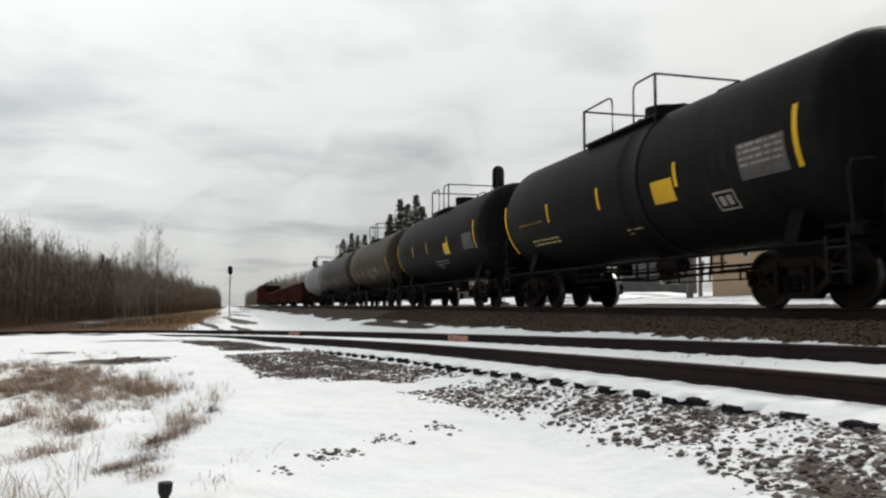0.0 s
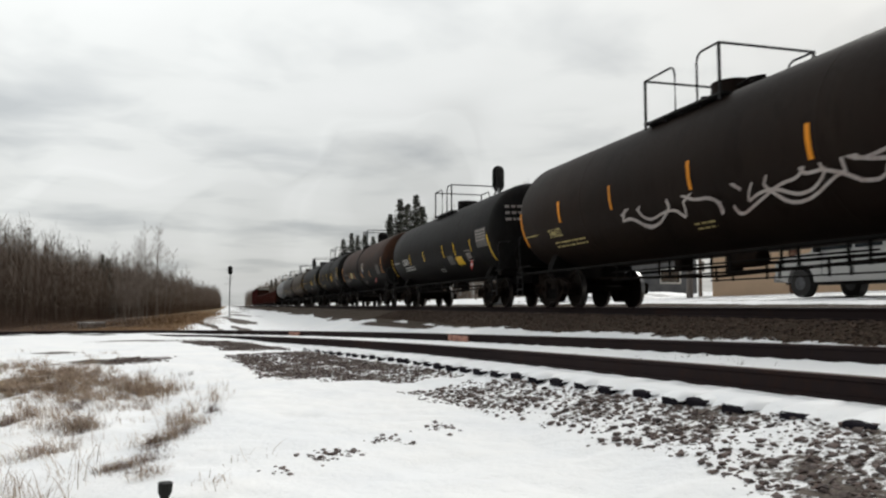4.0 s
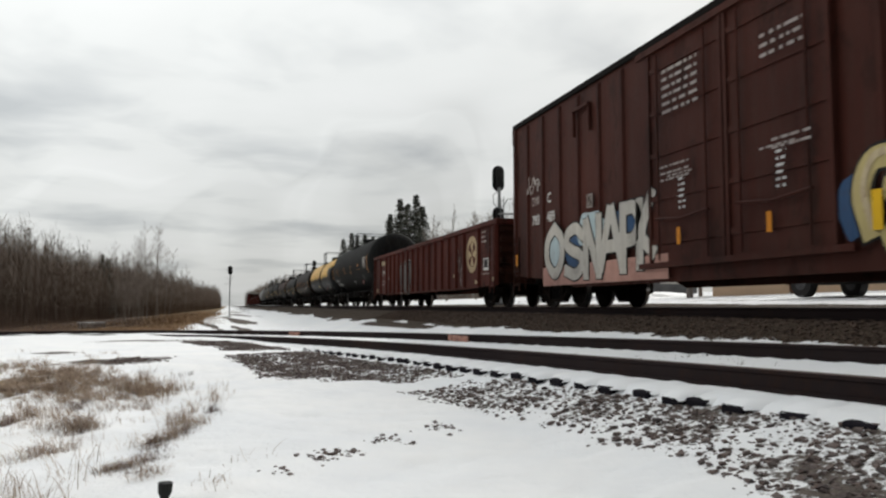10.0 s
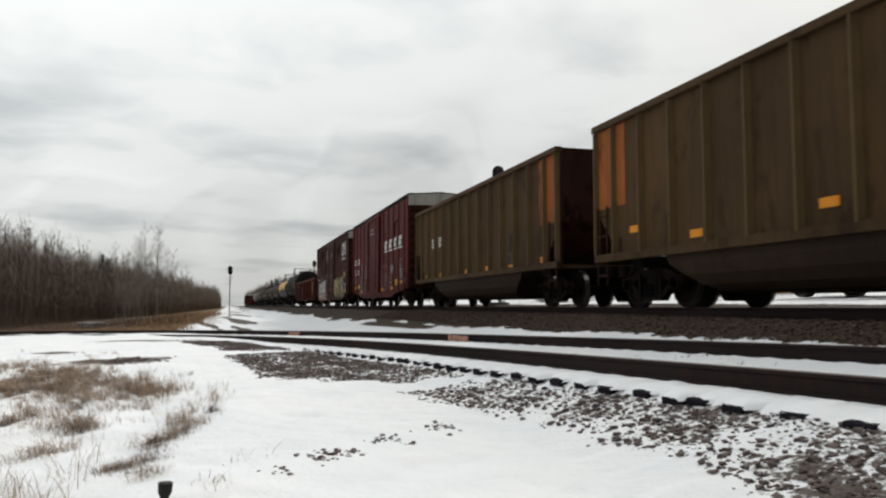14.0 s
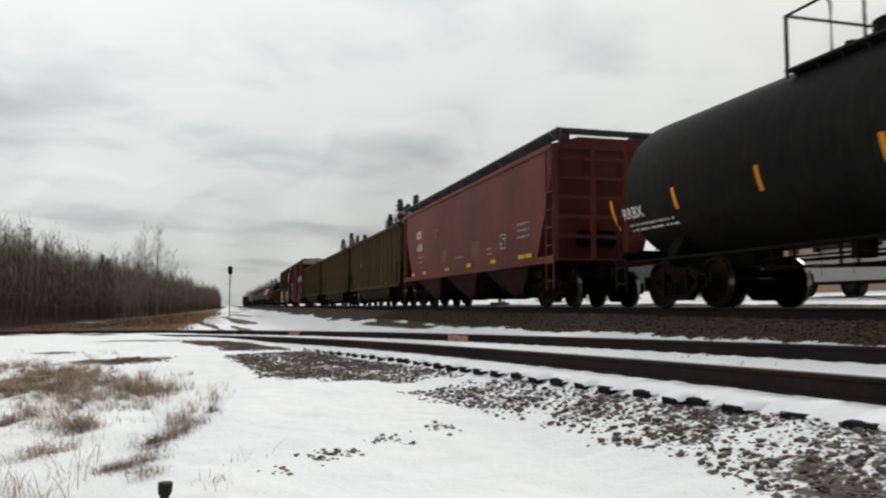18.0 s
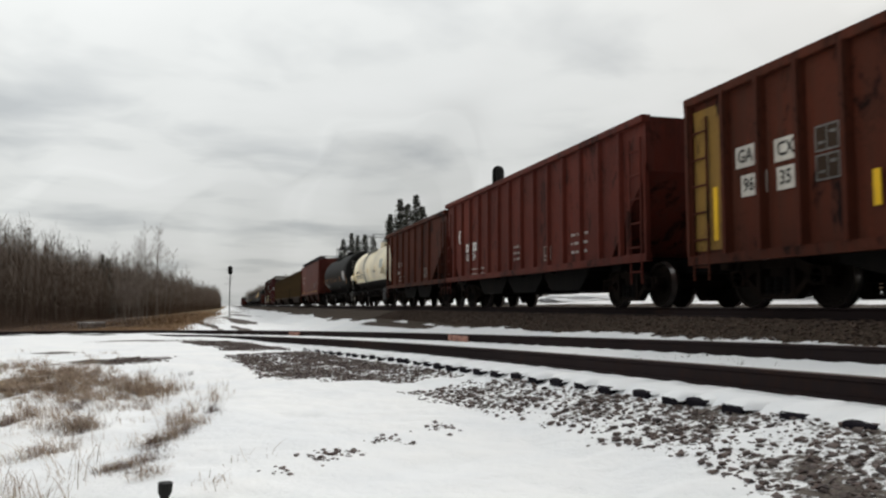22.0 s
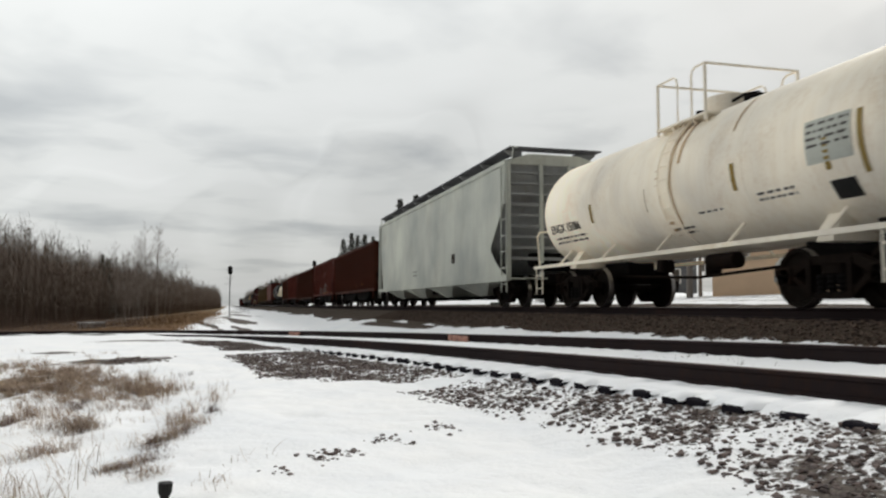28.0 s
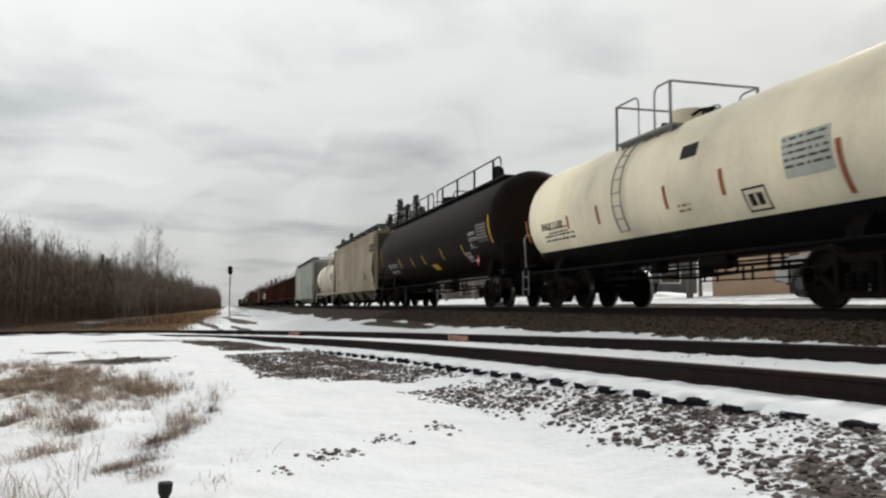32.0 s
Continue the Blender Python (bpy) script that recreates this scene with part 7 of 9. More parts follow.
car, half, X = covered_hopper("pale grey covered hopper with a dark open end", -312.5, -331.9, "hopper_grey", 4.18, 4, "galvanised", 0.9, 2.4, 0.86, (3.05, 1.78))
bars(car, X - 0.004, 2.0, 1.5, 2, 0.7, 0.08, "faded_grey", 2, 0.16)
square_stencil(car, X - 0.006, -4.2, 1.7, 0.4, 0.34, "faded_grey")
tank_car("off-white tank car with rust streaks", -334.4, -344.9, "tank_white", 1.36, 2.37, strips="dull_reflector", strip_at=[(0.52, -20, -2), (0.06, -21, -2), (-0.46, -20, -1), (-0.85, -20, -1), (-0.97, -26, 10)], mark="ENGX 15086", mark_mat="black_paint", mark_at=0.96, mark_angle=-19, mark_size=0.30, rail_mat="tank_white", boards=1.0, board_mat="tank_white", dome=-0.5, guard=(0.36, -1.23, 4.43), belt=-0.1, seed=14, jacket=True,
         data=[("bars", -0.63, -30, 0.85, 0.25, "faded_grey"), ("bars", -0.30, -34, 0.68, 0.2, "faded_grey"), ("plate", -0.86, -2, 0.85, 0.62, "hopper_grey"), ("bars", -0.86, -2, 0.78, 0.52, "faded_grey"), ("plate", -0.88, -33, 0.45, 0.30, "black_paint"), ("plate", 0.06, 14, 0.05, 1.9, "rust_streak"), ("plate", -0.02, 24, 0.07, 1.5, "rust_streak"), ("plate", -0.11, 10, 0.05, 2.2, "rust_streak"), ("plate", -0.16, 34, 0.08, 1.1, "rust_streak"), ("plate", -0.45, 40, 0.05, 0.8, "rust_streak"), ("plate", -0.05, -40, 0.16, 0.35, "rust_streak")])
car, half, X = covered_hopper("dirty tan covered hopper with black slanting blocks", -347.3, -364.5, "hopper_tan", 4.03, 4, "galvanised", 1.6, 2.6, 1.02, (3.95, 2.12))
slant_blocks(car, X - 0.006, (-6.78, -7.18, -7.58, -7.98), 3.28, 0.34, 0.44, "faded_black", 0.3)
words(car, X - 0.006, 6.95, 3.0, "GPFX", 0.34, "faded_grey", 0.95)
words(car, X - 0.006, 6.90, 2.45, "11377", 0.38, "black_paint", 0.95)
bars(car, X - 0.004, 6.8, 1.75, 2, 1.6, 0.08, "faded_grey", 3, 0.2)
plate(car, X, -5.04, 1.74, 0.40, 0.32, "black_paint")
square_stencil(car, X - 0.010, -5.04, 1.74, 0.42, 0.34, "white_paint")
for dy, z, ry, rz, k in ((0.50, 3.32, 0.26, 0.36, 3), (0.36, 3.05, 0.30, 0.42, 5), (0.48, 2.78, 0.24, 0.34, 8), (0.62, 2.62, 0.13, 0.40, 9), (0.26, 2.60, 0.07, 0.62, 12)):
    daub(car, X - 0.003 - 0.0004 * k, "tan_stain", dy - 0.1, z, ry, rz, k, "rubbed rusty smear on the tan side")
for q in (-1, 1):
    bm = bmnew()
    prism(bm, [(q * 1.515, 1.07), (q * 1.555, 1.09), (q * 1.555, 1.40), (q * 1.515, 1.43)], "y", -half + 0.75, half - 1.50)
    part("lower_skirt", bm, "hopper_tan", car)
    bm = bmnew()
    box(bm, q * 1.50, q * 1.56, -half + 0.1, half - 0.1, 3.78, 3.84, 0.01)
    part("top_ridge", bm, "hopper_tan", car)
tank_car("long dark brown pressure tank car", -366.1, -383.6, "tank_umber", 1.56, 2.70, strip_at=[(0.98, -25.6, 7.6), (0.53, -35.2, -18.0), (0.26, -36.2, -20.7), (0.03, -37.1, -21.7), (-0.31, -36.2, -19.7), (-0.62, -37.1, -20.7), (-0.99, -27.5, 4.5)], mark="DBUX 340418", mark_mat="white_paint", mark_at=0.85, mark_angle=-28.5, mark_size=0.32, overhang=1.3, walk_rail=True,
         data=[("frame", 0.56, -27.0, 0.26, 0.32, "faded_grey"), ("plate", -0.11, -45.4, 0.8, 0.3, "yellow_reflector"), ("frame", -0.66, -39.9, 0.62, 0.38, "white_paint"), ("plate", -0.90, -12.8, 1.05, 0.62, "faded_black"), ("bars", -0.90, -12.8, 0.96, 0.54, "faded_white"), ("bars", -0.77, -30.4, 0.7, 0.16, "faded_white"), ("diamond", -0.83, 1.5, 0.34, 0.38, "placard_red"),
               ("words", -0.735, -10.8, 0.16, "LIQUEFIED", "white_paint"), ("words", -0.735, -17.7, 0.16, "PETROLEUM", "white_paint"), ("words", -0.735, -24.6, 0.16, "GAS", "white_paint")], seed=15)
tank_car("cream tank car with a black belly and rust-red strips", -386.6, -398.6, "tank_cream", 1.42, 2.36, strips="rust_reflector", strip_at=[(1.04, -25.5, -1.5), (0.61, -19.4, -6.8), (0.35, -21.4, -4.7), (-0.11, -21.4, -3.6), (-0.40, -20.4, -2.5), (-0.83, -35.3, -3.6)], belly=40, mark="ENGX 15187", mark_mat="black_paint", mark_at=0.88, mark_angle=-13.2, mark_size=0.24, rail_mat="galvanised", dome=0.6, guard=(1.86, -0.30, 4.42), jacket=True, seed=16,
         data=[("plate", -0.73, -6.8, 0.96, 0.62, "hopper_grey"), ("bars", -0.73, -6.8, 0.9, 0.54, "faded_grey"), ("frame", -0.52, -27.5, 0.55, 0.42, "black_paint"), ("plate", -0.24, 17.5, 0.5, 0.26, "black_paint"), ("bars", 0.72, -21.4, 1.1, 0.3, "faded_grey"), ("bars", -0.2, -26.5, 0.4, 0.3, "dull_reflector")])


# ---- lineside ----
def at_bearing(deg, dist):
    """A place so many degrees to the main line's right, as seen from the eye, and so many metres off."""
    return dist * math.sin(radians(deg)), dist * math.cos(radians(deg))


def ground_z(x, y):
    return float(terrain(np.array([x], float), np.array([y], float))[0])


def mast_signal(label, x, y, top, heads, face):
    """A railway signal: mast on a foot, oval backing boards with hooded lamps, a bracket and a ladder."""
    z0 = ground_z(x, y)
    sig = tagged(new("railway_signal"), label, "railway signal", "railway signals")
    sig.matrix_world = pose(x, y, z0, 0, 0, face)
    h = top - z0
    bm = bmnew()
    cyl(bm, (0, 0, 0), (0, 0, h - 1.0), 0.075, 12)
    part("mast", bm, "galvanised", sig, "grey steel mast", smooth=True)
    bm = bmnew()
    box(bm, -0.35, 0.35, -0.35, 0.35, -0.2, 0.12, 0.03)
    part("foot", bm, "galvanised", sig)
    for drop, tall in heads:
        c = h - drop - tall / 2
        bm = bmnew()
        w = 0.29
        ring = [(w * math.cos(t), (tall / 2 - w) + w * math.sin(t)) for t in np.linspace(0, math.pi, 11)] + [(w * math.cos(t), -(tall / 2 - w) + w * math.sin(t)) for t in np.linspace(math.pi, 2 * math.pi, 11)]
        prism(bm, [(a, c + b) for a, b in ring], "y", -0.14, -0.10)
        box(bm, -0.14, 0.14, -0.10, 0.16, c - tall * 0.36, c + tall * 0.36, 0.03)
        hd = part("signal_head", bm, "black_paint", sig, "black oval backing board")
        n = max(1, round(tall / 0.42))
        for k in range(n):
            zc = c + (k - (n - 1) / 2) * 0.30
            bm = bmnew()
            cyl(bm, (0, -0.14, zc), (0, -0.36, zc), 0.115, 12, 0.10)
            part("hood", bm, "black_paint", hd)
    bm = bmnew()
    zb = h - heads[0][1] - 0.15
    tube(bm, [(0, 0, zb - 0.7), (0.28, 0, zb - 0.45), (0.30, 0, zb - 0.05), (0.12, 0.05, zb + 0.1)], 0.025)
    tube(bm, [(0, 0, zb - 0.75), (-0.28, 0, zb - 0.45), (-0.42, 0, zb - 0.2), (-0.6, 0, zb - 0.22)], 0.02)
    box(bm, -0.7, 0.12, 0.1, 0.5, h - 2.35, h - 2.31)
    part("bracket", bm, "galvanised", sig)
    bm = bmnew()
    ladder(bm, 0.0, 0.22, 0.62, 0.0, h - 1.6, int(h / 0.35))
    part("ladder", bm, "galvanised", sig)
    return sig


mast_signal("tall two-headed railway signal with black oval boards", 12.15, 34.0, 6.62, [(0.0, 1.22), (1.95, 0.75)], 180)
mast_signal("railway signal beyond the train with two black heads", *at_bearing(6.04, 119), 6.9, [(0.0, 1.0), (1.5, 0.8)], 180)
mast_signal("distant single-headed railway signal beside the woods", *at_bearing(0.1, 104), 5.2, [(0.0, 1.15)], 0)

# painted marks on the outer branch rail
for s0, ln in ((9.75, 0.92), (20.0, 0.8)):
    i = int(np.argmin(abs(BRANCH[:, 0] - s0)))
    _, bx, by, bh, bz = BRANCH[i]
    o = GAUGE / 2 + 0.035
    bm = bmnew()
    box(bm, -0.058, -0.013, -ln / 2, ln / 2, -0.145, -0.03, 0.006)
    for k in range(4):
        cyl(bm, (-0.075, (k - 1.5) * ln / 4.5, -0.09), (-0.05, (k - 1.5) * ln / 4.5, -0.09), 0.016, 6)
    m = Mat("pink_marking", 0.7)
    m.base(m.mix(m.band(m.noise(14, 5, 0.7), 0.4, 0.65), (0.52, 0.26, 0.19), (0.16, 0.07, 0.05)))
    part("joint_bar", bm, m.m, branch_track, "joint bar sprayed faded pink", at=pose(bx + o * math.cos(bh), by + o * math.sin(bh), bz + CANT, 0, 0, math.degrees(bh)))

# a stake in the snow
stake = tagged(new("marker_stake"), "small dark stake with a wider cap, sunk in snow", "stake")
sx, sy = -0.315, 4.42
stake.matrix_world = pose(sx, sy, ground_z(sx, sy) - 0.055)
bm = bmnew()
cyl(bm, (0, 0, -0.1), (0.01, 0, 0.09), 0.014, 8)
part("post", bm, "black_paint", stake)
bm = bmnew()
cyl(bm, (0.01, 0, 0.065), (0.012, 0, 0.10), 0.020, 12, 0.036)
cyl(bm, (0.012, 0, 0.10), (0.014, 0, 0.15), 0.036, 12, 0.038)
part("cap", bm, "black_paint", stake)


# ---- buildings and the yard beyond the line ----
m = Mat("tan_siding", 0.75)
m.base(m.mix(m.band(m.noise(1.2, 5), 0.35, 0.7), (0.68, 0.49, 0.33), (0.60, 0.43, 0.29))).bump(m.noise(30), 0.1, 0.01)
M["tan_siding"] = m.m
m = Mat("grey_siding", 0.8)
m.base(m.mix(m.band(m.noise(2, 5), 0.35, 0.7), (0.10, 0.10, 0.105), (0.16, 0.16, 0.16)))
M["grey_siding"] = m.m
m = Mat("window_glass", 0.08, 0, 0.6)
m.base(m.mix(m.noise(2), (0.015, 0.018, 0.02), (0.04, 0.045, 0.05)))
M["window_glass"] = m.m
m = Mat("weathered_pole", 0.85)
m.base(m.mix(m.noise(3, 6, 0.7, m.stretched(10, 10, 1)), (0.10, 0.085, 0.075), (0.22, 0.19, 0.17))).bump(m.noise(3, 6, 0.7, m.stretched(14, 14, 1)), 0.4, 0.02)
M["weathered_pole"] = m.m
m = Mat("car_white", 0.28, 0, 0.5)
m.base(m.mix(m.noise(1.2, 5), (0.50, 0.50, 0.49), (0.40, 0.39, 0.375)))
M["car_white"] = m.m
m = Mat("tyre_rubber", 0.85, 0, 0.3)
m.base(m.mix(m.noise(12), (0.014, 0.014, 0.015), (0.035, 0.032, 0.03)))
M["tyre_rubber"] = m.m
m = Mat("brown_door", 0.7)
m.base(m.mix(m.noise(5), (0.10, 0.04, 0.025), (0.16, 0.07, 0.04)))
M["brown_door"] = m.m


def small_building(name, label, x, y, rz, w, d, h, rise, wall, doors, windows):
    """A gabled building; its front is its local -y side, from x = 0 to w."""
    z0 = min(ground_z(x, y), ground_z(x + w * math.cos(radians(rz)), y + w * math.sin(radians(rz)))) - 0.05
    b = tagged(new(name), label, "building")
    b.matrix_world = pose(x, y, z0, 0, 0, rz)
    bm = bmnew()
    # walls as a closed shell with thickness, the front in pieces round its openings
    box(bm, 0, w, d - 0.15, d, 0, h)
    prism(bm, [(0, 0), (d, 0), (d, h), (d / 2, h + rise), (0, h)], "x", 0, 0.15)
    prism(bm, [(0, 0), (d, 0), (d, h), (d / 2, h + rise), (0, h)], "x", w - 0.15, w)
    holes = sorted([(a, a + ww, 0.0, hh) for a, ww, hh in doors] + [(a, a + ww, s, s + hh) for a, ww, s, hh in windows])
    c = 0.15
    for a, e, lo, hi in holes:
        box(bm, c, a, 0, 0.15, 0, h)
        if lo > 0:
            box(bm, a, e, 0, 0.15, 0, lo)
        box(bm, a, e, 0, 0.15, hi, h)
        c = e
    box(bm, c, w - 0.15, 0, 0.15, 0, h)
    part("wall", bm, wall, b)
    bm = bmnew()
    prism(bm, [(-0.35, h - 0.12), (d / 2, h + rise + 0.02), (d + 0.35, h - 0.12), (d + 0.35, h + 0.04), (d / 2, h + rise + 0.18), (-0.35, h + 0.04)], "x", -0.3, w + 0.3)
    part("roof", bm, "snow", b, "roof under snow")
    bm = bmnew()
    for z in np.arange(0.25, h, 0.28):
        box(bm, 0, w, -0.006, 0.0, z, z + 0.012)
    part("siding_lap", bm, wall, b)
    for a, ww, hh in doors:
        bm = bmnew()
        box(bm, a + 0.04, a + ww - 0.04, 0.05, 0.10, 0.02, hh - 0.03, 0.01)
        dr = part("door", bm, "brown_door", b)
        bm = bmnew()
        cyl(bm, (a + ww - 0.15, 0.02, 1.0), (a + ww - 0.15, 0.06, 1.0), 0.03, 8)
        part("handle", bm, "galvanised", dr)
    for a, ww, s, hh in windows:
        bm = bmnew()
        for q in ((a, a + ww, s, s + 0.07), (a, a + ww, s + hh - 0.07, s + hh), (a, a + 0.07, s, s + hh), (a + ww - 0.07, a + ww, s, s + hh)):
            box(bm, q[0], q[1], -0.03, 0.06, q[2], q[3])
        wn = part("window", bm, "white_paint", b)
        bm = bmnew()
        box(bm, a + 0.05, a + ww - 0.05, 0.07, 0.09, s + 0.05, s + hh - 0.05)
        part("pane", bm, "window_glass", wn)
    return b


small_building("depot_building", "low tan-sided building with a snowy roof", 18.25, 26.4, -36, 7.4, 6.0, 2.7, 1.1, "tan_siding", [(2.75, 0.42, 2.1)], [(1.1, 0.3, 1.55, 0.4)])
small_building("grey_garage", "small dark grey garage with a snowy roof", 20.6, 41.5, -20, 6.0, 6.0, 2.6, 1.4, "grey_siding", [], [(0.8, 0.9, 1.0, 0.9), (3.9, 1.2, 0.9, 0.9)])


def utility_pole(label, x, y, h, r):
    p = tagged(new("utility_pole"), label, "utility pole")
    p.matrix_world = pose(x, y, ground_z(x, y) - 0.2)
    bm = bmnew()
    cyl(bm, (0, 0, 0), (0.03, 0, h), r, 12, r * 0.7)
    part("pole", bm, "weathered_pole", p, smooth=True)
    bm = bmnew()
    box(bm, r - 0.02, r + 0.10, -0.10, 0.10, 1.3, 1.75, 0.02)
    part("meter_box", bm, "galvanised", p)
    return p


utility_pole("short weathered wooden post with a metal box", 17.22, 26.38, 2.6, 0.13)
utility_pole("thin dark wooden post beside the yard", 20.05, 29.90, 2.4, 0.09)


def pickup(x, y, rz):
    """A crew-cab pickup, its nose along local +y, wheels on the ground at z = 0."""
    z0 = ground_z(x, y)
    p = tagged(new("pickup_truck"), "white crew-cab pickup truck parked in the snowy yard", "pickup truck")
    p.matrix_world = pose(x, y, z0, 0, 0, rz)
    W = 0.98
    bm = bmnew()
    def arch(c, lo):
        return [(c + 0.52 * math.cos(t), lo + 0.52 * math.sin(t)) for t in np.linspace(0, math.pi, 9)]
    side = [(-2.75, 0.55), (-2.85, 0.75), (-2.85, 1.22), (-1.0, 1.24), (1.25, 1.24), (2.60, 1.16), (2.80, 1.0), (2.82, 0.55)] + [(q, z) for q, z in arch(1.78, 0.42)] + [(q, z) for q, z in arch(-1.75, 0.42)]
    prism(bm, side, "x", -W, W)
    part("body", bm, "car_white", p)
    bm = bmnew()
    prism(bm, [(-1.15, 1.24), (1.55, 1.24), (0.86, 1.86), (0.45, 1.93), (-0.90, 1.90), (-1.12, 1.80)], "x", -W + 0.12, W - 0.12)
    part("cab", bm, "car_white", p)
    for s in (-1, 1):
        for a, b in ((-1.0, -0.12), (-0.02, 1.05)):
            bm = bmnew()
            prism(bm, [(a, 1.28), (b + (0.22 if b > 0 else 0), 1.28), (b - (0.20 if b > 0 else 0), 1.80), (a + 0.06, 1.80)], "x", s * (W - 0.125), s * (W - 0.105))
            part("side_window", bm, "window_glass", p)
        bm = bmnew()
        box(bm, s * W, s * (W + 0.22), 0.92, 1.05, 1.22, 1.42, 0.03)
        part("mirror", bm, "black_paint", p)
        for yy in (-0.18, 0.95):
            bm = bmnew()
            box(bm, s * W, s * (W + 0.004), yy - 0.01, yy + 0.01, 0.6, 1.22)
            part("door_seam", bm, "black_paint", p)
        bm = bmnew()
        box(bm, s * (W - 0.28), s * (W - 0.02), 2.74, 2.85, 0.82, 1.02, 0.02)
        part("headlight", bm, "galvanised", p)
    bm = bmnew()
    prism(bm, [(1.56, 1.27), (1.58, 1.29), (0.90, 1.88), (0.86, 1.86)], "x", -W + 0.2, W - 0.2)
    part("windscreen", bm, "window_glass", p)
    for q, name in ((2.84, "front_bumper"), (-2.87, "rear_bumper")):
        bm = bmnew()
        box(bm, -W, W, q - 0.06, q + 0.06, 0.45, 0.66, 0.02)
        part(name, bm, "galvanised", p)
    bm = bmnew()
    box(bm, -0.8, 0.8, -2.6, 2.6, 0.38, 0.56)
    part("chassis", bm, "dark_steel", p)
    bm = bmnew()
    cyl(bm, (-0.13, 0, 0), (0.13, 0, 0), 0.39, 24)
    ty = mesh_of("tyre", bm, "tyre_rubber", smooth=True)
    bm = bmnew()
    cyl(bm, (-0.14, 0, 0), (0.135, 0, 0), 0.19, 16)
    for k in range(5):
        t = 2 * math.pi * k / 5
        cyl(bm, (-0.155, 0.13 * math.cos(t), 0.13 * math.sin(t)), (-0.12, 0.13 * math.cos(t), 0.13 * math.sin(t)), 0.045, 8)
    rm = mesh_of("rim", bm, "walk_steel")
    for s in (-1, 1):
        for yy in (1.78, -1.75):
            wh = share("wheel", ty, p, pose(s * 0.86, yy, 0.39, 0, 0, 0 if s < 0 else 180))
            share("rim", rm, wh)
    return p


pickup(16.55, 16.6, 0)

def mound(name, label, x, y, rx, ry, h, seed):
    bm = bmnew()
    bmesh.ops.create_icosphere(bm, subdivisions=4, radius=1.0)
    for v in bm.verts:
        n = 1 + 0.22 * noise.noise(v.co * 1.7 + Vector((seed, 0, 0))) + 0.08 * noise.noise(v.co * 5 + Vector((seed, 3, 0)))
        v.co = Vector((v.co.x * rx * n, v.co.y * ry * n, max(v.co.z, -0.2) * h * n))
    me = mesh_of(name, bm, "snow", smooth=True)
    ob = tagged(new(name, me), label, "snowbank")
    ob.matrix_world = pose(x, y, ground_z(x, y) - 0.02)


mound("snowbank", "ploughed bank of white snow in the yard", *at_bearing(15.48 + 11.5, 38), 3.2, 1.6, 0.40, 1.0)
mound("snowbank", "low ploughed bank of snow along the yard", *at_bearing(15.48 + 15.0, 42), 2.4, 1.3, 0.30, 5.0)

# a low white slab at the edge of the woods
slab = tagged(new("culvert_slab"), "low white concrete slab beside dry grass", "slab")
cx, cy = -12.64, 81.02
slab.matrix_world = pose(cx, cy, ground_z(cx, cy), 0, 0, 10)
bm = bmnew()
box(bm, -1.15, 1.15, -0.3, 0.3, -0.2, 0.64, 0.03)
part("slab_block", bm, "white_paint", slab)
bm = bmnew()
box(bm, -1.25, 1.25, -0.4, 0.4, 0.64, 0.76, 0.03)
part("slab_top", bm, "snow", slab)


# ---- trees ----
m = Mat("bark_grey", 0.9, 0, 0.2)
oi = m.t.nodes.new("ShaderNodeObjectInfo")
m.base(m.mix(m.band(m.noise(4, 5, 0.7, m.stretched(6, 6, 1.2)), 0.35, 0.7), m.mix(oi.outputs["Random"], (0.20, 0.17, 0.145), (0.36, 0.32, 0.28)), (0.12, 0.098, 0.08)))
M["bark_grey"] = m.m
m = Mat("bark_pale", 0.9, 0, 0.1)
m.base(m.mix(m.band(m.noise(4, 5, 0.7, m.stretched(6, 6, 1.2)), 0.35, 0.7), (0.32, 0.28, 0.25), (0.19, 0.155, 0.13)))
M["bark_pale"] = m.m
# needle green, greyed and lightened by distance haze put into the colour
m = Mat("needles", 0.8, 0, 0.25)
g = m.t.nodes.new("ShaderNodeNewGeometry")
m.base(m.mix(g.outputs["Random Per Island"], (0.085, 0.090, 0.076), (0.195, 0.195, 0.165)))
M["needles"] = m.m


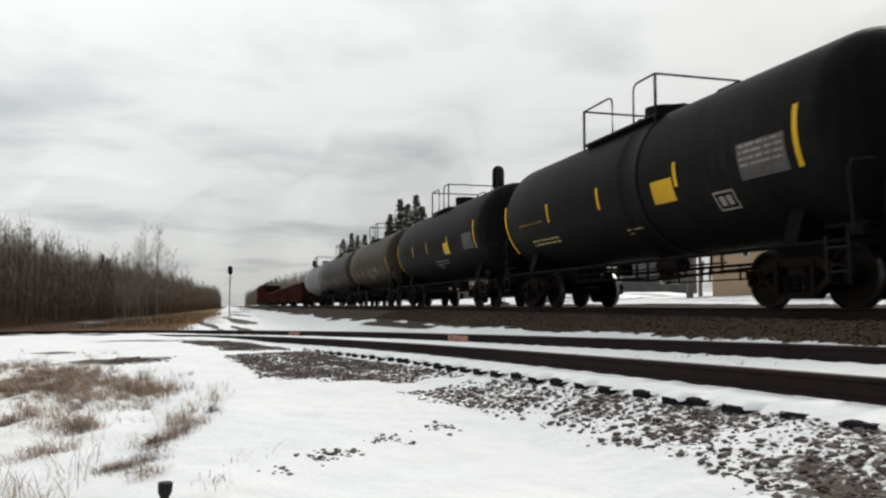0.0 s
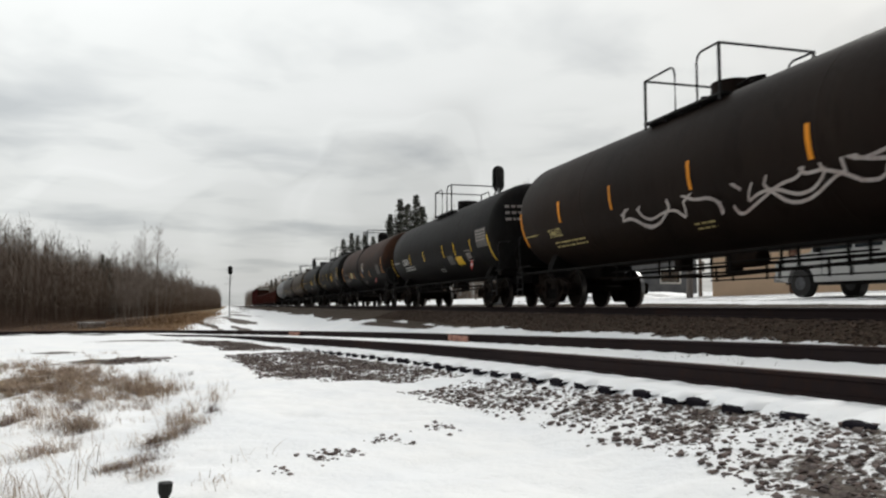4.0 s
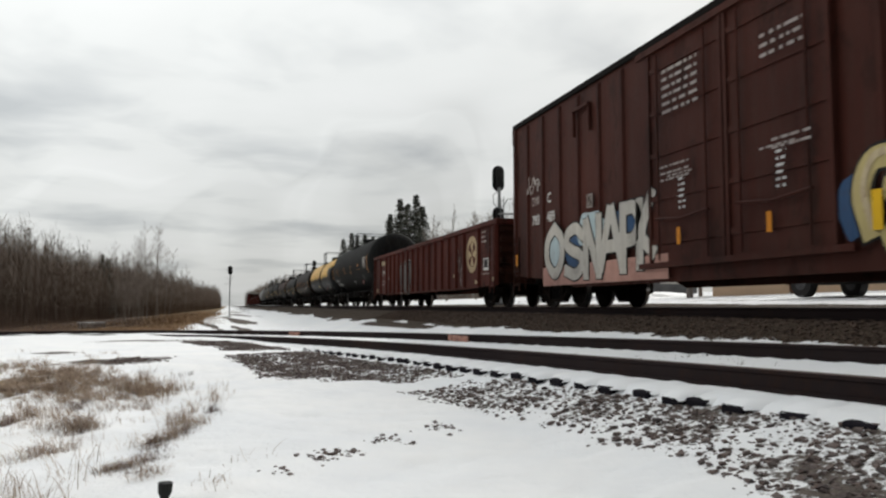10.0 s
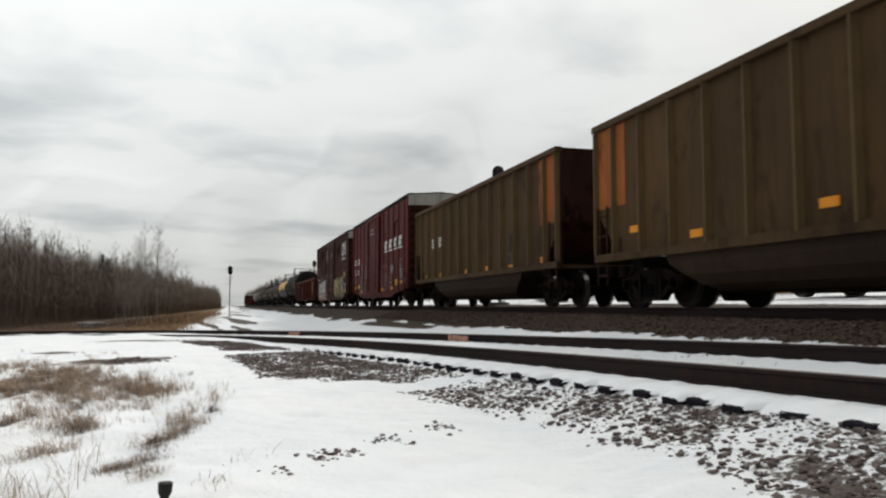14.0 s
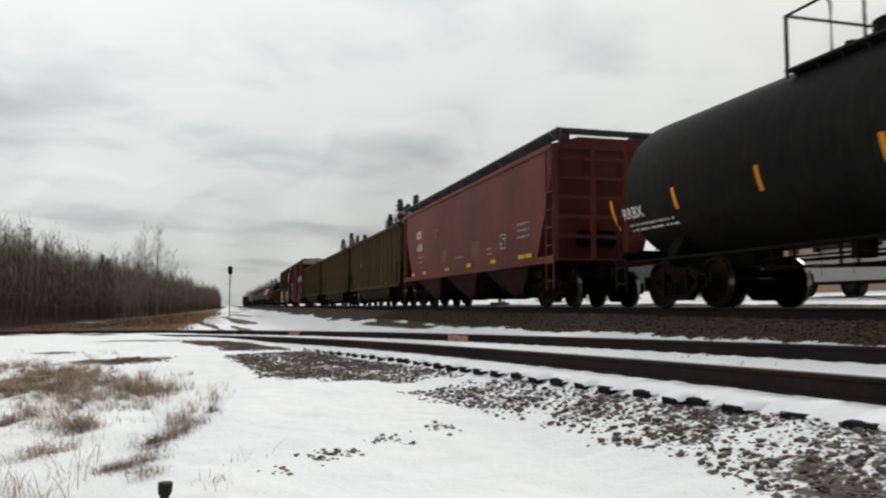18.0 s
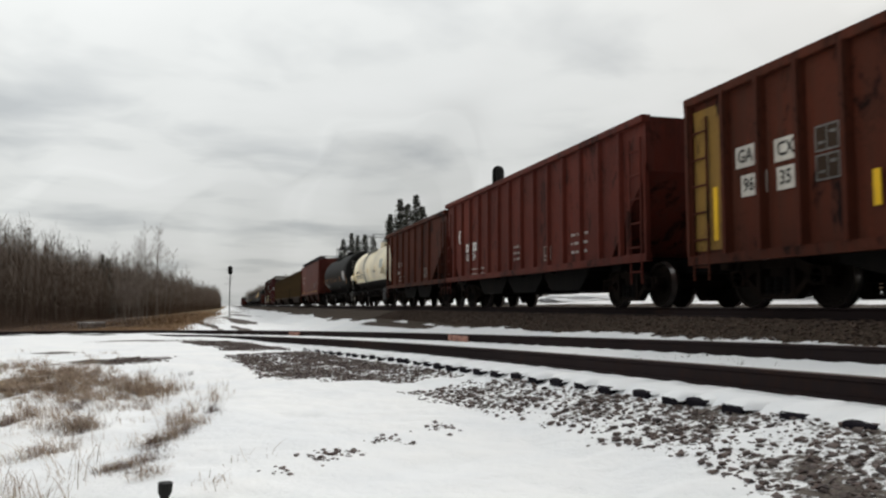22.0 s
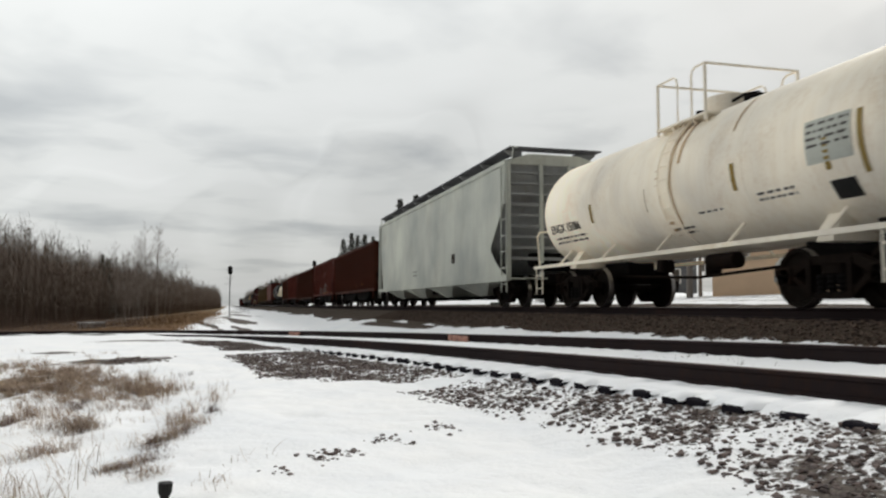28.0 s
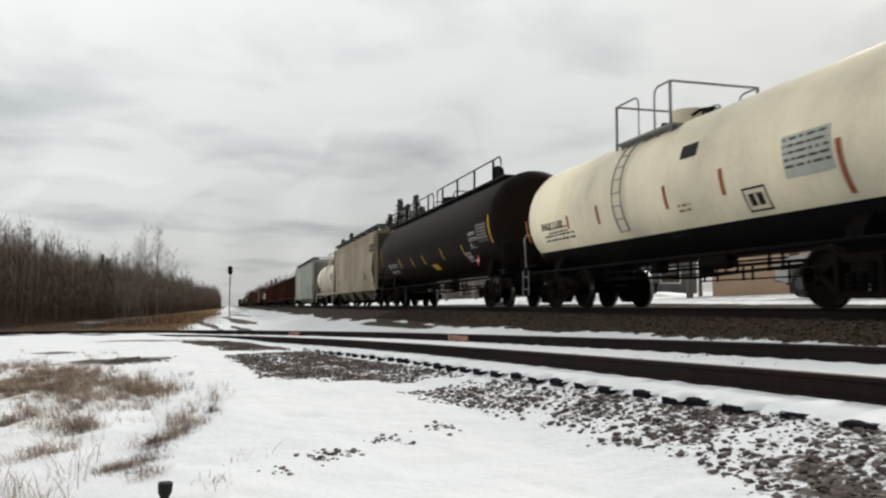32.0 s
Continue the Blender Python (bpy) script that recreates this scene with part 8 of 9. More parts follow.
def bare_tree_meshes(seed, h, spread, lean=0.0, fine=1.0, mat="bark_grey"):
    """A leafless tree: a tapered trunk, limbs and two orders of twigs. Returns the trunk's and the crown's meshes."""
    rng = random.Random(seed)
    trunk, crown = bmnew(), bmnew()

    def limb(bm, p, d, length, r0, r1, n, seg, wob):
        pts, q = [Vector(p)], Vector(d).normalized()
        for _ in range(n):
            q = (q + Vector((rng.uniform(-wob, wob), rng.uniform(-wob, wob), rng.uniform(-wob * 0.3, wob * 0.6)))).normalized()
            pts.append(pts[-1] + q * length / n)
        rings = []
        for i, c in enumerate(pts):
            t = (pts[min(i + 1, n)] - pts[max(i - 1, 0)]).normalized().to_track_quat("Z", "Y")
            r = r0 + (r1 - r0) * i / n
            rings.append([bm.verts.new(c + t @ Vector((r * math.cos(2 * math.pi * k / seg), r * math.sin(2 * math.pi * k / seg), 0))) for k in range(seg)])
        for a, b in zip(rings, rings[1:]):
            for k in range(seg):
                bm.faces.new((a[k], a[(k + 1) % seg], b[(k + 1) % seg], b[k]))
        return pts

    base = limb(trunk, (0, 0, -0.2), (lean, 0, 1), h, 0.0085 * h * fine ** 0.5, 0.0012 * h * fine, 9, 6, 0.06)
    for i in range(3, 10):
        for _ in range(rng.randint(4, 6)):
            t = rng.random()
            p = base[i - 1].lerp(base[i], t)
            a = rng.uniform(0, 2 * math.pi)
            up = rng.uniform(0.9, 2.2)
            ln = h * spread * (1.15 - i / 11) * rng.uniform(0.5, 1.1)
            b1 = limb(crown, p, (math.cos(a), math.sin(a), up), ln, 0.0017 * h * fine, 0.0006 * h * fine, 4, 4, 0.2)
            for j in range(1, 5):
                for _ in range(rng.randint(3, 4)):
                    a2 = a + rng.uniform(-1.2, 1.2)
                    b2 = limb(crown, b1[j], (math.cos(a2), math.sin(a2), rng.uniform(0.5, 1.6)), ln * rng.uniform(0.25, 0.5), 0.0007 * h * fine, 0.0004 * h * fine, 2, 3, 0.25)
                    for _ in range(2):
                        a3 = a2 + rng.uniform(-1, 1)
                        limb(crown, b2[1], (math.cos(a3), math.sin(a3), rng.uniform(0.4, 1.5)), ln * rng.uniform(0.12, 0.28), 0.0005 * h * fine, 0.0002 * h * fine, 1, 3, 0.2)
    return mesh_of("trunk", trunk, mat), mesh_of("crown", crown, mat)


def spruce_meshes(seed, h, wide):
    """A conifer: a trunk and whorls of drooping boughs, each bough many small needle sprays."""
    rng = random.Random(seed)
    bm = bmnew()
    cyl(bm, (0, 0, -0.2), (0, 0, h * 0.97), 0.014 * h, 7, 0.002 * h)
    trunk = mesh_of("trunk", bm, "bark_grey")
    bm = bmnew()
    z = h * 0.10
    while z < h * 0.985:
        t = 1 - z / h
        n = rng.randint(7, 11)
        for _ in range(n):
            a = rng.uniform(0, 2 * math.pi)
            reach = wide * h * (t ** 0.8) * rng.uniform(0.55, 1.12) + 0.12
            k = max(3, int(reach / 0.28))
            for i in range(1, k + 1):
                q = i / k
                c = Vector((math.cos(a) * reach * q, math.sin(a) * reach * q, z - reach * 0.28 * q * q + 0.12 * h * 0.05))
                for _ in range(5):
                    d = Vector((rng.uniform(-1, 1), rng.uniform(-1, 1), rng.uniform(-0.5, 0.7))).normalized()
                    s_ = rng.uniform(0.22, 0.46) * (1.1 - 0.4 * q)
                    e = d.cross(Vector((0, 0, 1)))
                    e = (e if e.length > 0.1 else Vector((1, 0, 0))).normalized() * s_ * 0.45
                    bm.faces.new([bm.verts.new(c - e), bm.verts.new(c + e), bm.verts.new(c + d * s_ * 1.5 + Vector((0, 0, -0.1 * s_)))])
        z += h * 0.022 + 0.12
    return trunk, mesh_of("crown", bm, "needles")


def pine_meshes(seed, h):
    """A rounder pine: bare lower trunk, limbs that carry clumps of needles."""
    rng = random.Random(seed)
    bm = bmnew()
    cyl(bm, (0, 0, -0.2), (0.1, 0, h * 0.95), 0.015 * h, 8, 0.004 * h)
    limbs = []
    for k in range(26):
        z = h * rng.uniform(0.42, 0.96)
        a = rng.uniform(0, 2 * math.pi)
        ln = h * 0.24 * (1.15 - (z / h)) * rng.uniform(0.7, 1.5) + 0.3
        e = Vector((math.cos(a) * ln, math.sin(a) * ln, z + ln * 0.35))
        tube(bm, [(0, 0, z), tuple(Vector((0, 0, z)).lerp(e, 0.5) + Vector((0, 0, -0.05))), tuple(e)], 0.03, 4)
        limbs.append((Vector((0, 0, z)), e))
    trunk = mesh_of("trunk", bm, "bark_grey")
    bm = bmnew()
    for p, e in limbs:
        for _ in range(9):
            c = p.lerp(e, rng.uniform(0.35, 1.08)) + Vector((rng.gauss(0, 0.28), rng.gauss(0, 0.28), rng.gauss(0, 0.18)))
            for _ in range(16):
                d = Vector((rng.uniform(-1, 1), rng.uniform(-1, 1), rng.uniform(-0.4, 1))).normalized()
                s_ = rng.uniform(0.15, 0.34)
                f = d.orthogonal().normalized() * s_ * 0.22
                bm.faces.new([bm.verts.new(c - f), bm.verts.new(c + f), bm.verts.new(c + d * s_ * 1.6)])
    return trunk, mesh_of("crown", bm, "needles")


def plant(kind, label, meshes, x, y, scale, rz, group=""):
    t = tagged(new(kind), label, "tree", group)
    t.matrix_world = pose(x, y, ground_z(x, y) - 0.05, 0, 0, rz) @ Matrix.Scale(scale, 4)
    share("trunk", meshes[0], t)
    share("crown", meshes[1], t)
    return t


BARE = [bare_tree_meshes(k, 13.0, sp, ln) for k, (sp, ln) in enumerate([(0.16, 0.0), (0.20, 0.03), (0.14, -0.03), (0.24, 0.05), (0.18, 0.0), (0.28, -0.04)])]
TALL = [bare_tree_meshes(70 + k, 13.0, sp, ln, 0.5, "bark_pale") for k, (sp, ln) in enumerate([(0.26, 0.0), (0.22, 0.03), (0.30, -0.02)])]
SPRUCE = [spruce_meshes(k + 20, 15.0, w) for k, w in enumerate((0.22, 0.25, 0.20))]
PINE = [pine_meshes(k + 40, 12.0) for k in range(2)]

rng = random.Random(11)
EDGE = [(-27, 62), (-26, 100), (-24, 195), (-15, 290), (-6.5, 520), (-5.0, 650)]


def along_edge(t):
    """A place along the front of the woods, t from 0 to 1; more of them near."""
    k = t ** 1.4 * (len(EDGE) - 1)
    i = min(int(k), len(EDGE) - 2)
    a, b = EDGE[i], EDGE[i + 1]
    return a[0] + (b[0] - a[0]) * (k - i), a[1] + (b[1] - a[1]) * (k - i)


for k in range(210):
    ex, ey = along_edge((k + rng.random()) / 210)
    deep = 2.5 + rng.random() ** 1.2 * 14
    plant("bare_tree", "leafless grey-brown aspen at the edge of the woods", BARE[rng.randrange(6)], ex - deep, ey + rng.uniform(-2, 2), rng.uniform(0.92, 1.26), rng.uniform(0, 360), "leafless trees of the woods")
for x, y, size, kind in ((-11.1, 117.5, 1.02, 5), (-9.9, 120.6, 1.06, 3), (-12.9, 123.3, 0.88, 5), (-15.0, 127.1, 0.86, 3), (-9.0, 129.7, 0.8, 5), (-10.0, 199.8, 0.9, 5), (-13.6, 126.0, 0.98, 5), (-10.6, 124.5, 1.04, 5), (-15.6, 120.0, 0.86, 5)):
    plant("bare_tree", "tall leafless tree standing before the woods", TALL[kind % 3], x, y, size, 7 * y, "leafless trees of the woods")
for k in range(13):
    y = rng.uniform(112, 150)
    plant("bare_tree", "slender leafless tree standing before the woods", TALL[rng.randrange(3)], y * rng.uniform(-0.128, -0.072), y, rng.uniform(0.52, 0.98), rng.uniform(0, 360), "leafless trees of the woods")
for x, y, h, kind in ((23.8, 109.1, 15, 0), (24.4, 106.8, 14, 1), (25.9, 108.1, 15.5, 2), (27.4, 110.1, 14, 0), (25.7, 180.0, 15, 1), (25.1, 163.8, 15, 2), (27.5, 170.5, 15, 0), (26.7, 156.3, 14, 1), (29.6, 162.7, 14, 0), (26.7, 131.4, 14, 2), (19.4, 373.1, 12, 1), (20.1, 349.2, 12, 0), (26.4, 129.1, 15, 1)):
    plant("spruce_tree", "tall dark spruce beyond the line", SPRUCE[kind], x, y, h / 15.0, 13 * y, "spruces beyond the line")
for x, y, h, kind in ((-28.7, 196.8, 15, 0), (-27.2, 194.2, 14, 1), (-42.2, 198.9, 15, 2), (-16.4, 793.6, 14, 0)):
    plant("spruce_tree", "dark spruce among the leafless woods", SPRUCE[kind], x, y, h / 15.0, 13 * y, "spruces in the woods")
for x, y, h, kind in ((29.0, 60.8, 12, 0), (27.4, 61.8, 11, 1), (31.4, 57.2, 12, 1), (32.0, 54.0, 11.5, 0), (25.6, 59.7, 10, 0)):
    plant("pine_tree", "bushy dark green pine beyond the yard", PINE[kind], x, y, h / 14.2, 11 * y, "pines beyond the yard")
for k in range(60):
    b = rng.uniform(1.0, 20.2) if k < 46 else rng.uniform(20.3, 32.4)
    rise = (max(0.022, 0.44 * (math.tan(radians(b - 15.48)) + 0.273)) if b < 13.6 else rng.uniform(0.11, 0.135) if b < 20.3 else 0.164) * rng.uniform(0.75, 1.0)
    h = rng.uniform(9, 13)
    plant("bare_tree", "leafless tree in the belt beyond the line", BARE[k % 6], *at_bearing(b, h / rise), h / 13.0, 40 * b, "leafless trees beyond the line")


def thicket(name, label, front, count, depth, lo, hi, seed, twigs=10, mat="twigs"):
    """Far woods that nobody could count: thousands of thin stems, each with a fan of upright twigs."""
    rg = np.random.default_rng(seed)
    places = np.array([front(t) for t in rg.random(count)])
    x = places[:, 0] - rg.random(count) ** 0.7 * depth
    y = places[:, 1] + rg.uniform(-3, 3, count)
    h = rg.uniform(lo, hi, count) * np.where(rg.random(count) < 0.35, 0.75, 1.0)
    z = terrain(x, y)
    r = rg.uniform(0.014, 0.028, count) * h / 10 * (1 + places[:, 1] / 300)
    dx, dy = rg.uniform(-0.05, 0.05, (2, count)) * h
    stem = np.stack([np.stack([x - r, y - r, z - 0.2], 1), np.stack([x + r, y - r, z - 0.2], 1), np.stack([x, y + r, z - 0.2], 1), np.stack([x + dx, y + dy, z + h], 1)], 1)
    tri = np.array([(0, 1, 3), (1, 2, 3), (2, 0, 3)])
    F1 = (tri[None] + 4 * np.arange(count)[:, None, None]).reshape(-1, 3)
    f = (0.24 + 0.74 * rg.random((count, twigs)) ** 0.8)
    an = rg.uniform(0, 6.28, (count, twigs))
    ln = h[:, None] * 0.19 * (0.35 + np.sin(np.pi * np.clip(f, 0, 1) ** 1.5)) * rg.uniform(0.4, 1.2, (count, twigs))
    w = (r[:, None] * 0.42 * np.ones_like(f))
    b = np.stack([x[:, None] + dx[:, None] * f, y[:, None] + dy[:, None] * f, z[:, None] + h[:, None] * f], -1)
    out = np.stack([np.cos(an), np.sin(an), rg.uniform(0.5, 2.0, an.shape)], -1)
    out /= np.linalg.norm(out, axis=-1, keepdims=True)
    e = b + out * ln[..., None]
    side = np.stack([-np.sin(an), np.cos(an), 0 * an], -1) * w[..., None]
    quad = np.stack([b - side, b + side, e + side * 0.45, e - side * 0.45], 2).reshape(-1, 3)
    F2 = (np.arange(count * twigs)[:, None] * 4 + np.arange(4)[None] + 4 * count)
    me = bpy.data.meshes.new(name)
    me.from_pydata(np.concatenate([stem.reshape(-1, 3), quad]).tolist(), [], F1.tolist() + F2.tolist())
    me.materials.append(M[mat])
    return tagged(new(name, me), label, "woods", kind="stuff")


m = Mat("twigs", 0.9, 0, 0.1)
g = m.t.nodes.new("ShaderNodeNewGeometry")
m.base(m.mix(g.outputs["Random Per Island"], (0.15, 0.115, 0.092), (0.24, 0.195, 0.162)))
M["twigs"] = m.m
m = Mat("brush", 0.9, 0, 0.1)
g = m.t.nodes.new("ShaderNodeNewGeometry")
m.base(m.mix(g.outputs["Random Per Island"], (0.060, 0.040, 0.032), (0.16, 0.108, 0.080)))
M["brush"] = m.m
thicket("far_woods", "dense leafless grey-brown woods", along_edge, 15000, 24, 9.5, 15.4, 3, 24)
thicket("undergrowth", "brown brush along the foot of the woods", along_edge, 8000, 8, 1.0, 5.0, 4, 10, "brush")

thicket("far_woods", "dense leafless grey-brown woods", along_edge, 7000, 9, 5.0, 11.0, 8, 22)


def brush_front(t):
    return -10.5 - 13 * t, 61 + 6 * math.sin(37 * t)


thicket("undergrowth", "brown brush along the foot of the woods", brush_front, 4200, 9, 0.5, 2.2, 9, 12, "brush")


def outer_brush(t):
    return -1.6 - 8.6 * t, 58 + 14 * (1 - t) + 5 * math.sin(23 * t)


thicket("undergrowth", "brown brush along the foot of the woods", outer_brush, 3600, 4, 0.2, 1.2, 14, 12, "brush")


def belt_front(t):
    y = 95 + 600 * t ** 1.4
    return (33 - 15 * (y - 95) / 255 if y < 350 else 18 - 5 * (y - 350) / 345), y


thicket("far_tree_belt", "far leafless tree belt beyond the line", belt_front, 8000, -12, 7.0, 12.5, 5, 14)


# ---- ties, stones, grass ----
def build_tie():
    bm = bmnew()
    box(bm, -1.30, 1.30, -0.115, 0.115, -0.18, 0.0, 0.012)
    return mesh_of("tie", bm, "tie_wood")


TIE = build_tie()
for k in range(150):
    share("tie", TIE, main_track, pose(TRACK_X + random.uniform(-0.02, 0.02), -8 + k * 0.53, -0.172, 0, 0, random.uniform(-0.8, 0.8)))


def build_snow_cap(seed):
    """Snow lying on a tie's end outside the rail, drooping over its edges."""
    rg = random.Random(seed)
    bm = bmnew()
    nx, ny = 12, 8
    grid = []
    for j in range(ny + 1):
        row = []
        for i in range(nx + 1):
            u, v = i / nx, j / ny
            x = -1.292 + 0.02 * math.sin(seed * 1.7) + u * 0.50
            y = (v - 0.5) * (0.42 + 0.05 * math.sin(seed + 3 * u)) * (0.62 + 0.38 * min(1, 3 * u))
            e = min(1, 3.2 * min(u + 0.06, v, 1 - v, 0.08 + 0.8 * (1 - u))) ** 0.75
            z = -0.022 + 0.062 * e * (0.8 + 0.25 * math.sin(seed * 2.1 + 4 * u + 3 * v)) + rg.uniform(-0.003, 0.003)
            row.append(bm.verts.new((x, y, z)))
        grid.append(row)
    for a, b in zip(grid, grid[1:]):
        for i in range(nx):
            bm.faces.new((a[i], a[i + 1], b[i + 1], b[i]))
    return mesh_of("snow_cap", bm, "snow", smooth=True)


CAPS = [build_snow_cap(k) for k in range(5)]
s = -3.2
while s < 48:
    i = int(np.argmin(abs(BRANCH[:, 0] - s)))
    _, bx, by, bh, bz = BRANCH[i]
    tilt = -math.degrees(math.atan(CANT / GAUGE))
    m4 = pose(bx, by, bz + CANT / 2 - 0.172, 0, 0, math.degrees(bh) + random.uniform(-1.5, 1.5)) @ pose(random.uniform(-0.03, 0.03), 0, 0, 0, tilt, 0)
    tie = share("tie", TIE, branch_track, m4)
    share("snow_cap", CAPS[random.randrange(5)], tie)
    s += 0.48 + random.uniform(-0.03, 0.03)


def scatter_stones(name, label, x0, x1, y0, y1, n, lo, hi, seed, keep, mat="ballast"):
    """Crushed stones half sunk in the ground where it is bare; too many to count."""
    rg = np.random.default_rng(seed)
    x, y = rg.uniform(x0, x1, n), rg.uniform(y0, y1, n)
    b, _ = covers(x, y)
    ok = keep(x, y, b, rg)
    x, y = x[ok], y[ok]
    z = terrain(x, y)
    base = np.array([(1, 0, 0), (-0.5, 0.87, 0), (-0.5, -0.87, 0), (0.55, 0.5, 0.75), (-0.7, 0.1, 0.8), (0.3, -0.6, 0.7), (0, 0, -0.8)], float)
    tris = np.array([(0, 1, 3), (1, 4, 3), (1, 2, 4), (2, 5, 4), (2, 0, 5), (0, 3, 5), (3, 4, 5), (0, 6, 1), (1, 6, 2), (2, 6, 0)])
    N = len(x)
    size = rg.uniform(lo, hi, N) * rg.choice([0.7, 1.0, 1.35], N)
    an = rg.uniform(0, 6.28, N)
    P = base[None] * rg.uniform(0.65, 1.3, (N, 7, 3)) * size[:, None, None] * np.array([1, 0.85, 0.62])
    c, s_ = np.cos(an)[:, None], np.sin(an)[:, None]
    Q = np.stack([P[..., 0] * c - P[..., 1] * s_, P[..., 0] * s_ + P[..., 1] * c, P[..., 2]], -1)
    Q += np.stack([x, y, z + size * rg.uniform(-0.45, 0.2, N)], -1)[:, None]
    F = (tris[None] + 7 * np.arange(N)[:, None, None]).reshape(-1, 3)
    me = bpy.data.meshes.new(name)
    me.from_pydata(Q.reshape(-1, 3).tolist(), [], F.tolist())
    me.materials.append(M[mat])
    return tagged(new(name, me), label, "stones", kind="stuff")


scatter_stones("ballast_stones", "grey-brown crushed stones poking through snow", -2.0, 4.6, 2.2, 24, 130000, 0.008, 0.032, 1, lambda x, y, b, rg: (b * 1.18 + 0.08 * rolling(x * 6, y * 6, 3.0)) * rg.random(len(x)) > 0.24)
scatter_stones("ballast_stones", "brown crushed stone bank below the main line", 6.2, 8.4, 2.5, 34, 32000, 0.016, 0.038, 2, lambda x, y, b, rg: b * rg.uniform(0.5, 1.0, len(x)) > 0.32, "bank_ballast")


def strewn(x, y, b, rg):
    """Loose stones: a few scattered ones, and a trail of clusters that crosses the open snow."""
    along = np.clip((x - 0.35) / 1.45, 0, 1)
    off = np.abs(y - (5.0 + 1.25 * along)) + 2.0 * np.maximum(np.abs(x - 1.05) - 0.75, 0)
    trail = np.exp(-(off / 0.30) ** 2) * smooth(-0.35, 0.25, rolling(x * 9.3, y * 7.7, 2.0))
    right = smooth(1.2, 3.0, x) * np.exp(-((y - 5.2 - 0.25 * (x - 2)) / 0.9) ** 2) * smooth(0.15, 0.6, rolling(x * 3.3, y * 3.3, 1.2))
    return (0.66 * trail + 0.42 * right) * rg.random(len(x)) > 0.20


scatter_stones("ballast_stones", "loose dark stones strewn on the snow", -0.6, 4.2, 3.0, 8.5, 16000, 0.007, 0.028, 7, strewn)


def between_rails(x, y, b, rg):
    d, _, at = off_branch(x, y)
    return (np.abs(d) < 0.60) & (rg.random(len(x)) * smooth(10, 0, at) * smooth(-0.2, 0.5, rolling(x * 2.3, y * 2.3, 4.0)) > 0.5)


scatter_stones("ballast_stones", "grit and small stones on the snow between the rails", 1.0, 6.0, 3.0, 16, 9000, 0.006, 0.016, 9, between_rails)


def grass_tufts(name, label, spots, seed, mat):
    """Dry grass in tufts: blades that fan out from a tuft's foot, rise and bow over. A spot is x, y, radius, blades, length and lean."""
    rg = np.random.default_rng(seed)
    P, F = [], []
    for x, y, rad, n, h, fall in spots:
        xs, ys = x + rg.normal(0, rad, n), y + rg.normal(0, rad, n)
        zs = terrain(xs, ys)
        wide = 1 + math.hypot(x, y) / 9
        for bx, by, bz in zip(xs, ys, zs):
            a = rg.uniform(0, 6.28) if rg.random() < 0.3 else (3.0 if rg.random() < 0.68 else 0.1) + rg.normal(0, 0.5)
            hh = h * rg.uniform(0.35, 1.15)
            lean = rg.uniform(0.15, 1.25) * fall
            ca, sa = math.cos(a), math.sin(a)
            w = rg.uniform(0.0005, 0.0014) * wide
            wx, wy = -sa * w, ca * w
            k = len(P)
            droop = rg.uniform(0.0, 0.5) * lean
            o1, z1 = hh * 0.28 * lean, hh * 0.42
            o2, z2 = hh * 0.62 * lean, hh * (0.78 - 0.15 * droop)
            o3, z3 = hh * 1.0 * lean, hh * max(0.12, 0.98 - 0.9 * droop)
            P += [(bx - wx, by - wy, bz - 0.02), (bx + wx, by + wy, bz - 0.02),
                  (bx + ca * o1 - wx, by + sa * o1 - wy, bz + z1), (bx + ca * o1 + wx, by + sa * o1 + wy, bz + z1),
                  (bx + ca * o2 - wx * 0.7, by + sa * o2 - wy * 0.7, bz + z2), (bx + ca * o2 + wx * 0.7, by + sa * o2 + wy * 0.7, bz + z2),
                  (bx + ca * o3, by + sa * o3, bz + z3)]
            F += [(k, k + 1, k + 3, k + 2), (k + 2, k + 3, k + 5, k + 4), (k + 4, k + 5, k + 6)]
    me = bpy.data.meshes.new(name)
    me.from_pydata(P, [], F)
    me.materials.append(mat)
    return tagged(new(name, me), label, "grass", kind="stuff")


m = Mat("dry_grass", 0.8, 0, 0.2)
g = m.t.nodes.new("ShaderNodeNewGeometry")
m.base(m.mix(g.outputs["Random Per Island"], (0.47, 0.37, 0.27), (0.19, 0.125, 0.095)))
DRY = m.m
rng = random.Random(5)


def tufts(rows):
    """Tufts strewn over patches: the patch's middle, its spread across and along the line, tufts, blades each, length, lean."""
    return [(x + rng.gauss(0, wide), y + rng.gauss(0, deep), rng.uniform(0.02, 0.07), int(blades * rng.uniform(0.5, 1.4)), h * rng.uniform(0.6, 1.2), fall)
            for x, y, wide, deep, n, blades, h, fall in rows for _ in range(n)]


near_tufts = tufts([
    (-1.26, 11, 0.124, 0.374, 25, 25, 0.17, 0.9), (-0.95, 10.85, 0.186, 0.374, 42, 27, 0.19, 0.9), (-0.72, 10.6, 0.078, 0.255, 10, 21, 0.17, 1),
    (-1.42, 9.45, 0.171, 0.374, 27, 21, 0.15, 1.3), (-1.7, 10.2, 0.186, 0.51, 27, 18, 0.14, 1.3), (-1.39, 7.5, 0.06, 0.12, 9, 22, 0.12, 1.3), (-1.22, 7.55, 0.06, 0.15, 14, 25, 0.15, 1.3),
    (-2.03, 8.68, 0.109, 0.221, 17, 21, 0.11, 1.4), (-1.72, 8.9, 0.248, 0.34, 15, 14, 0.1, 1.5)])
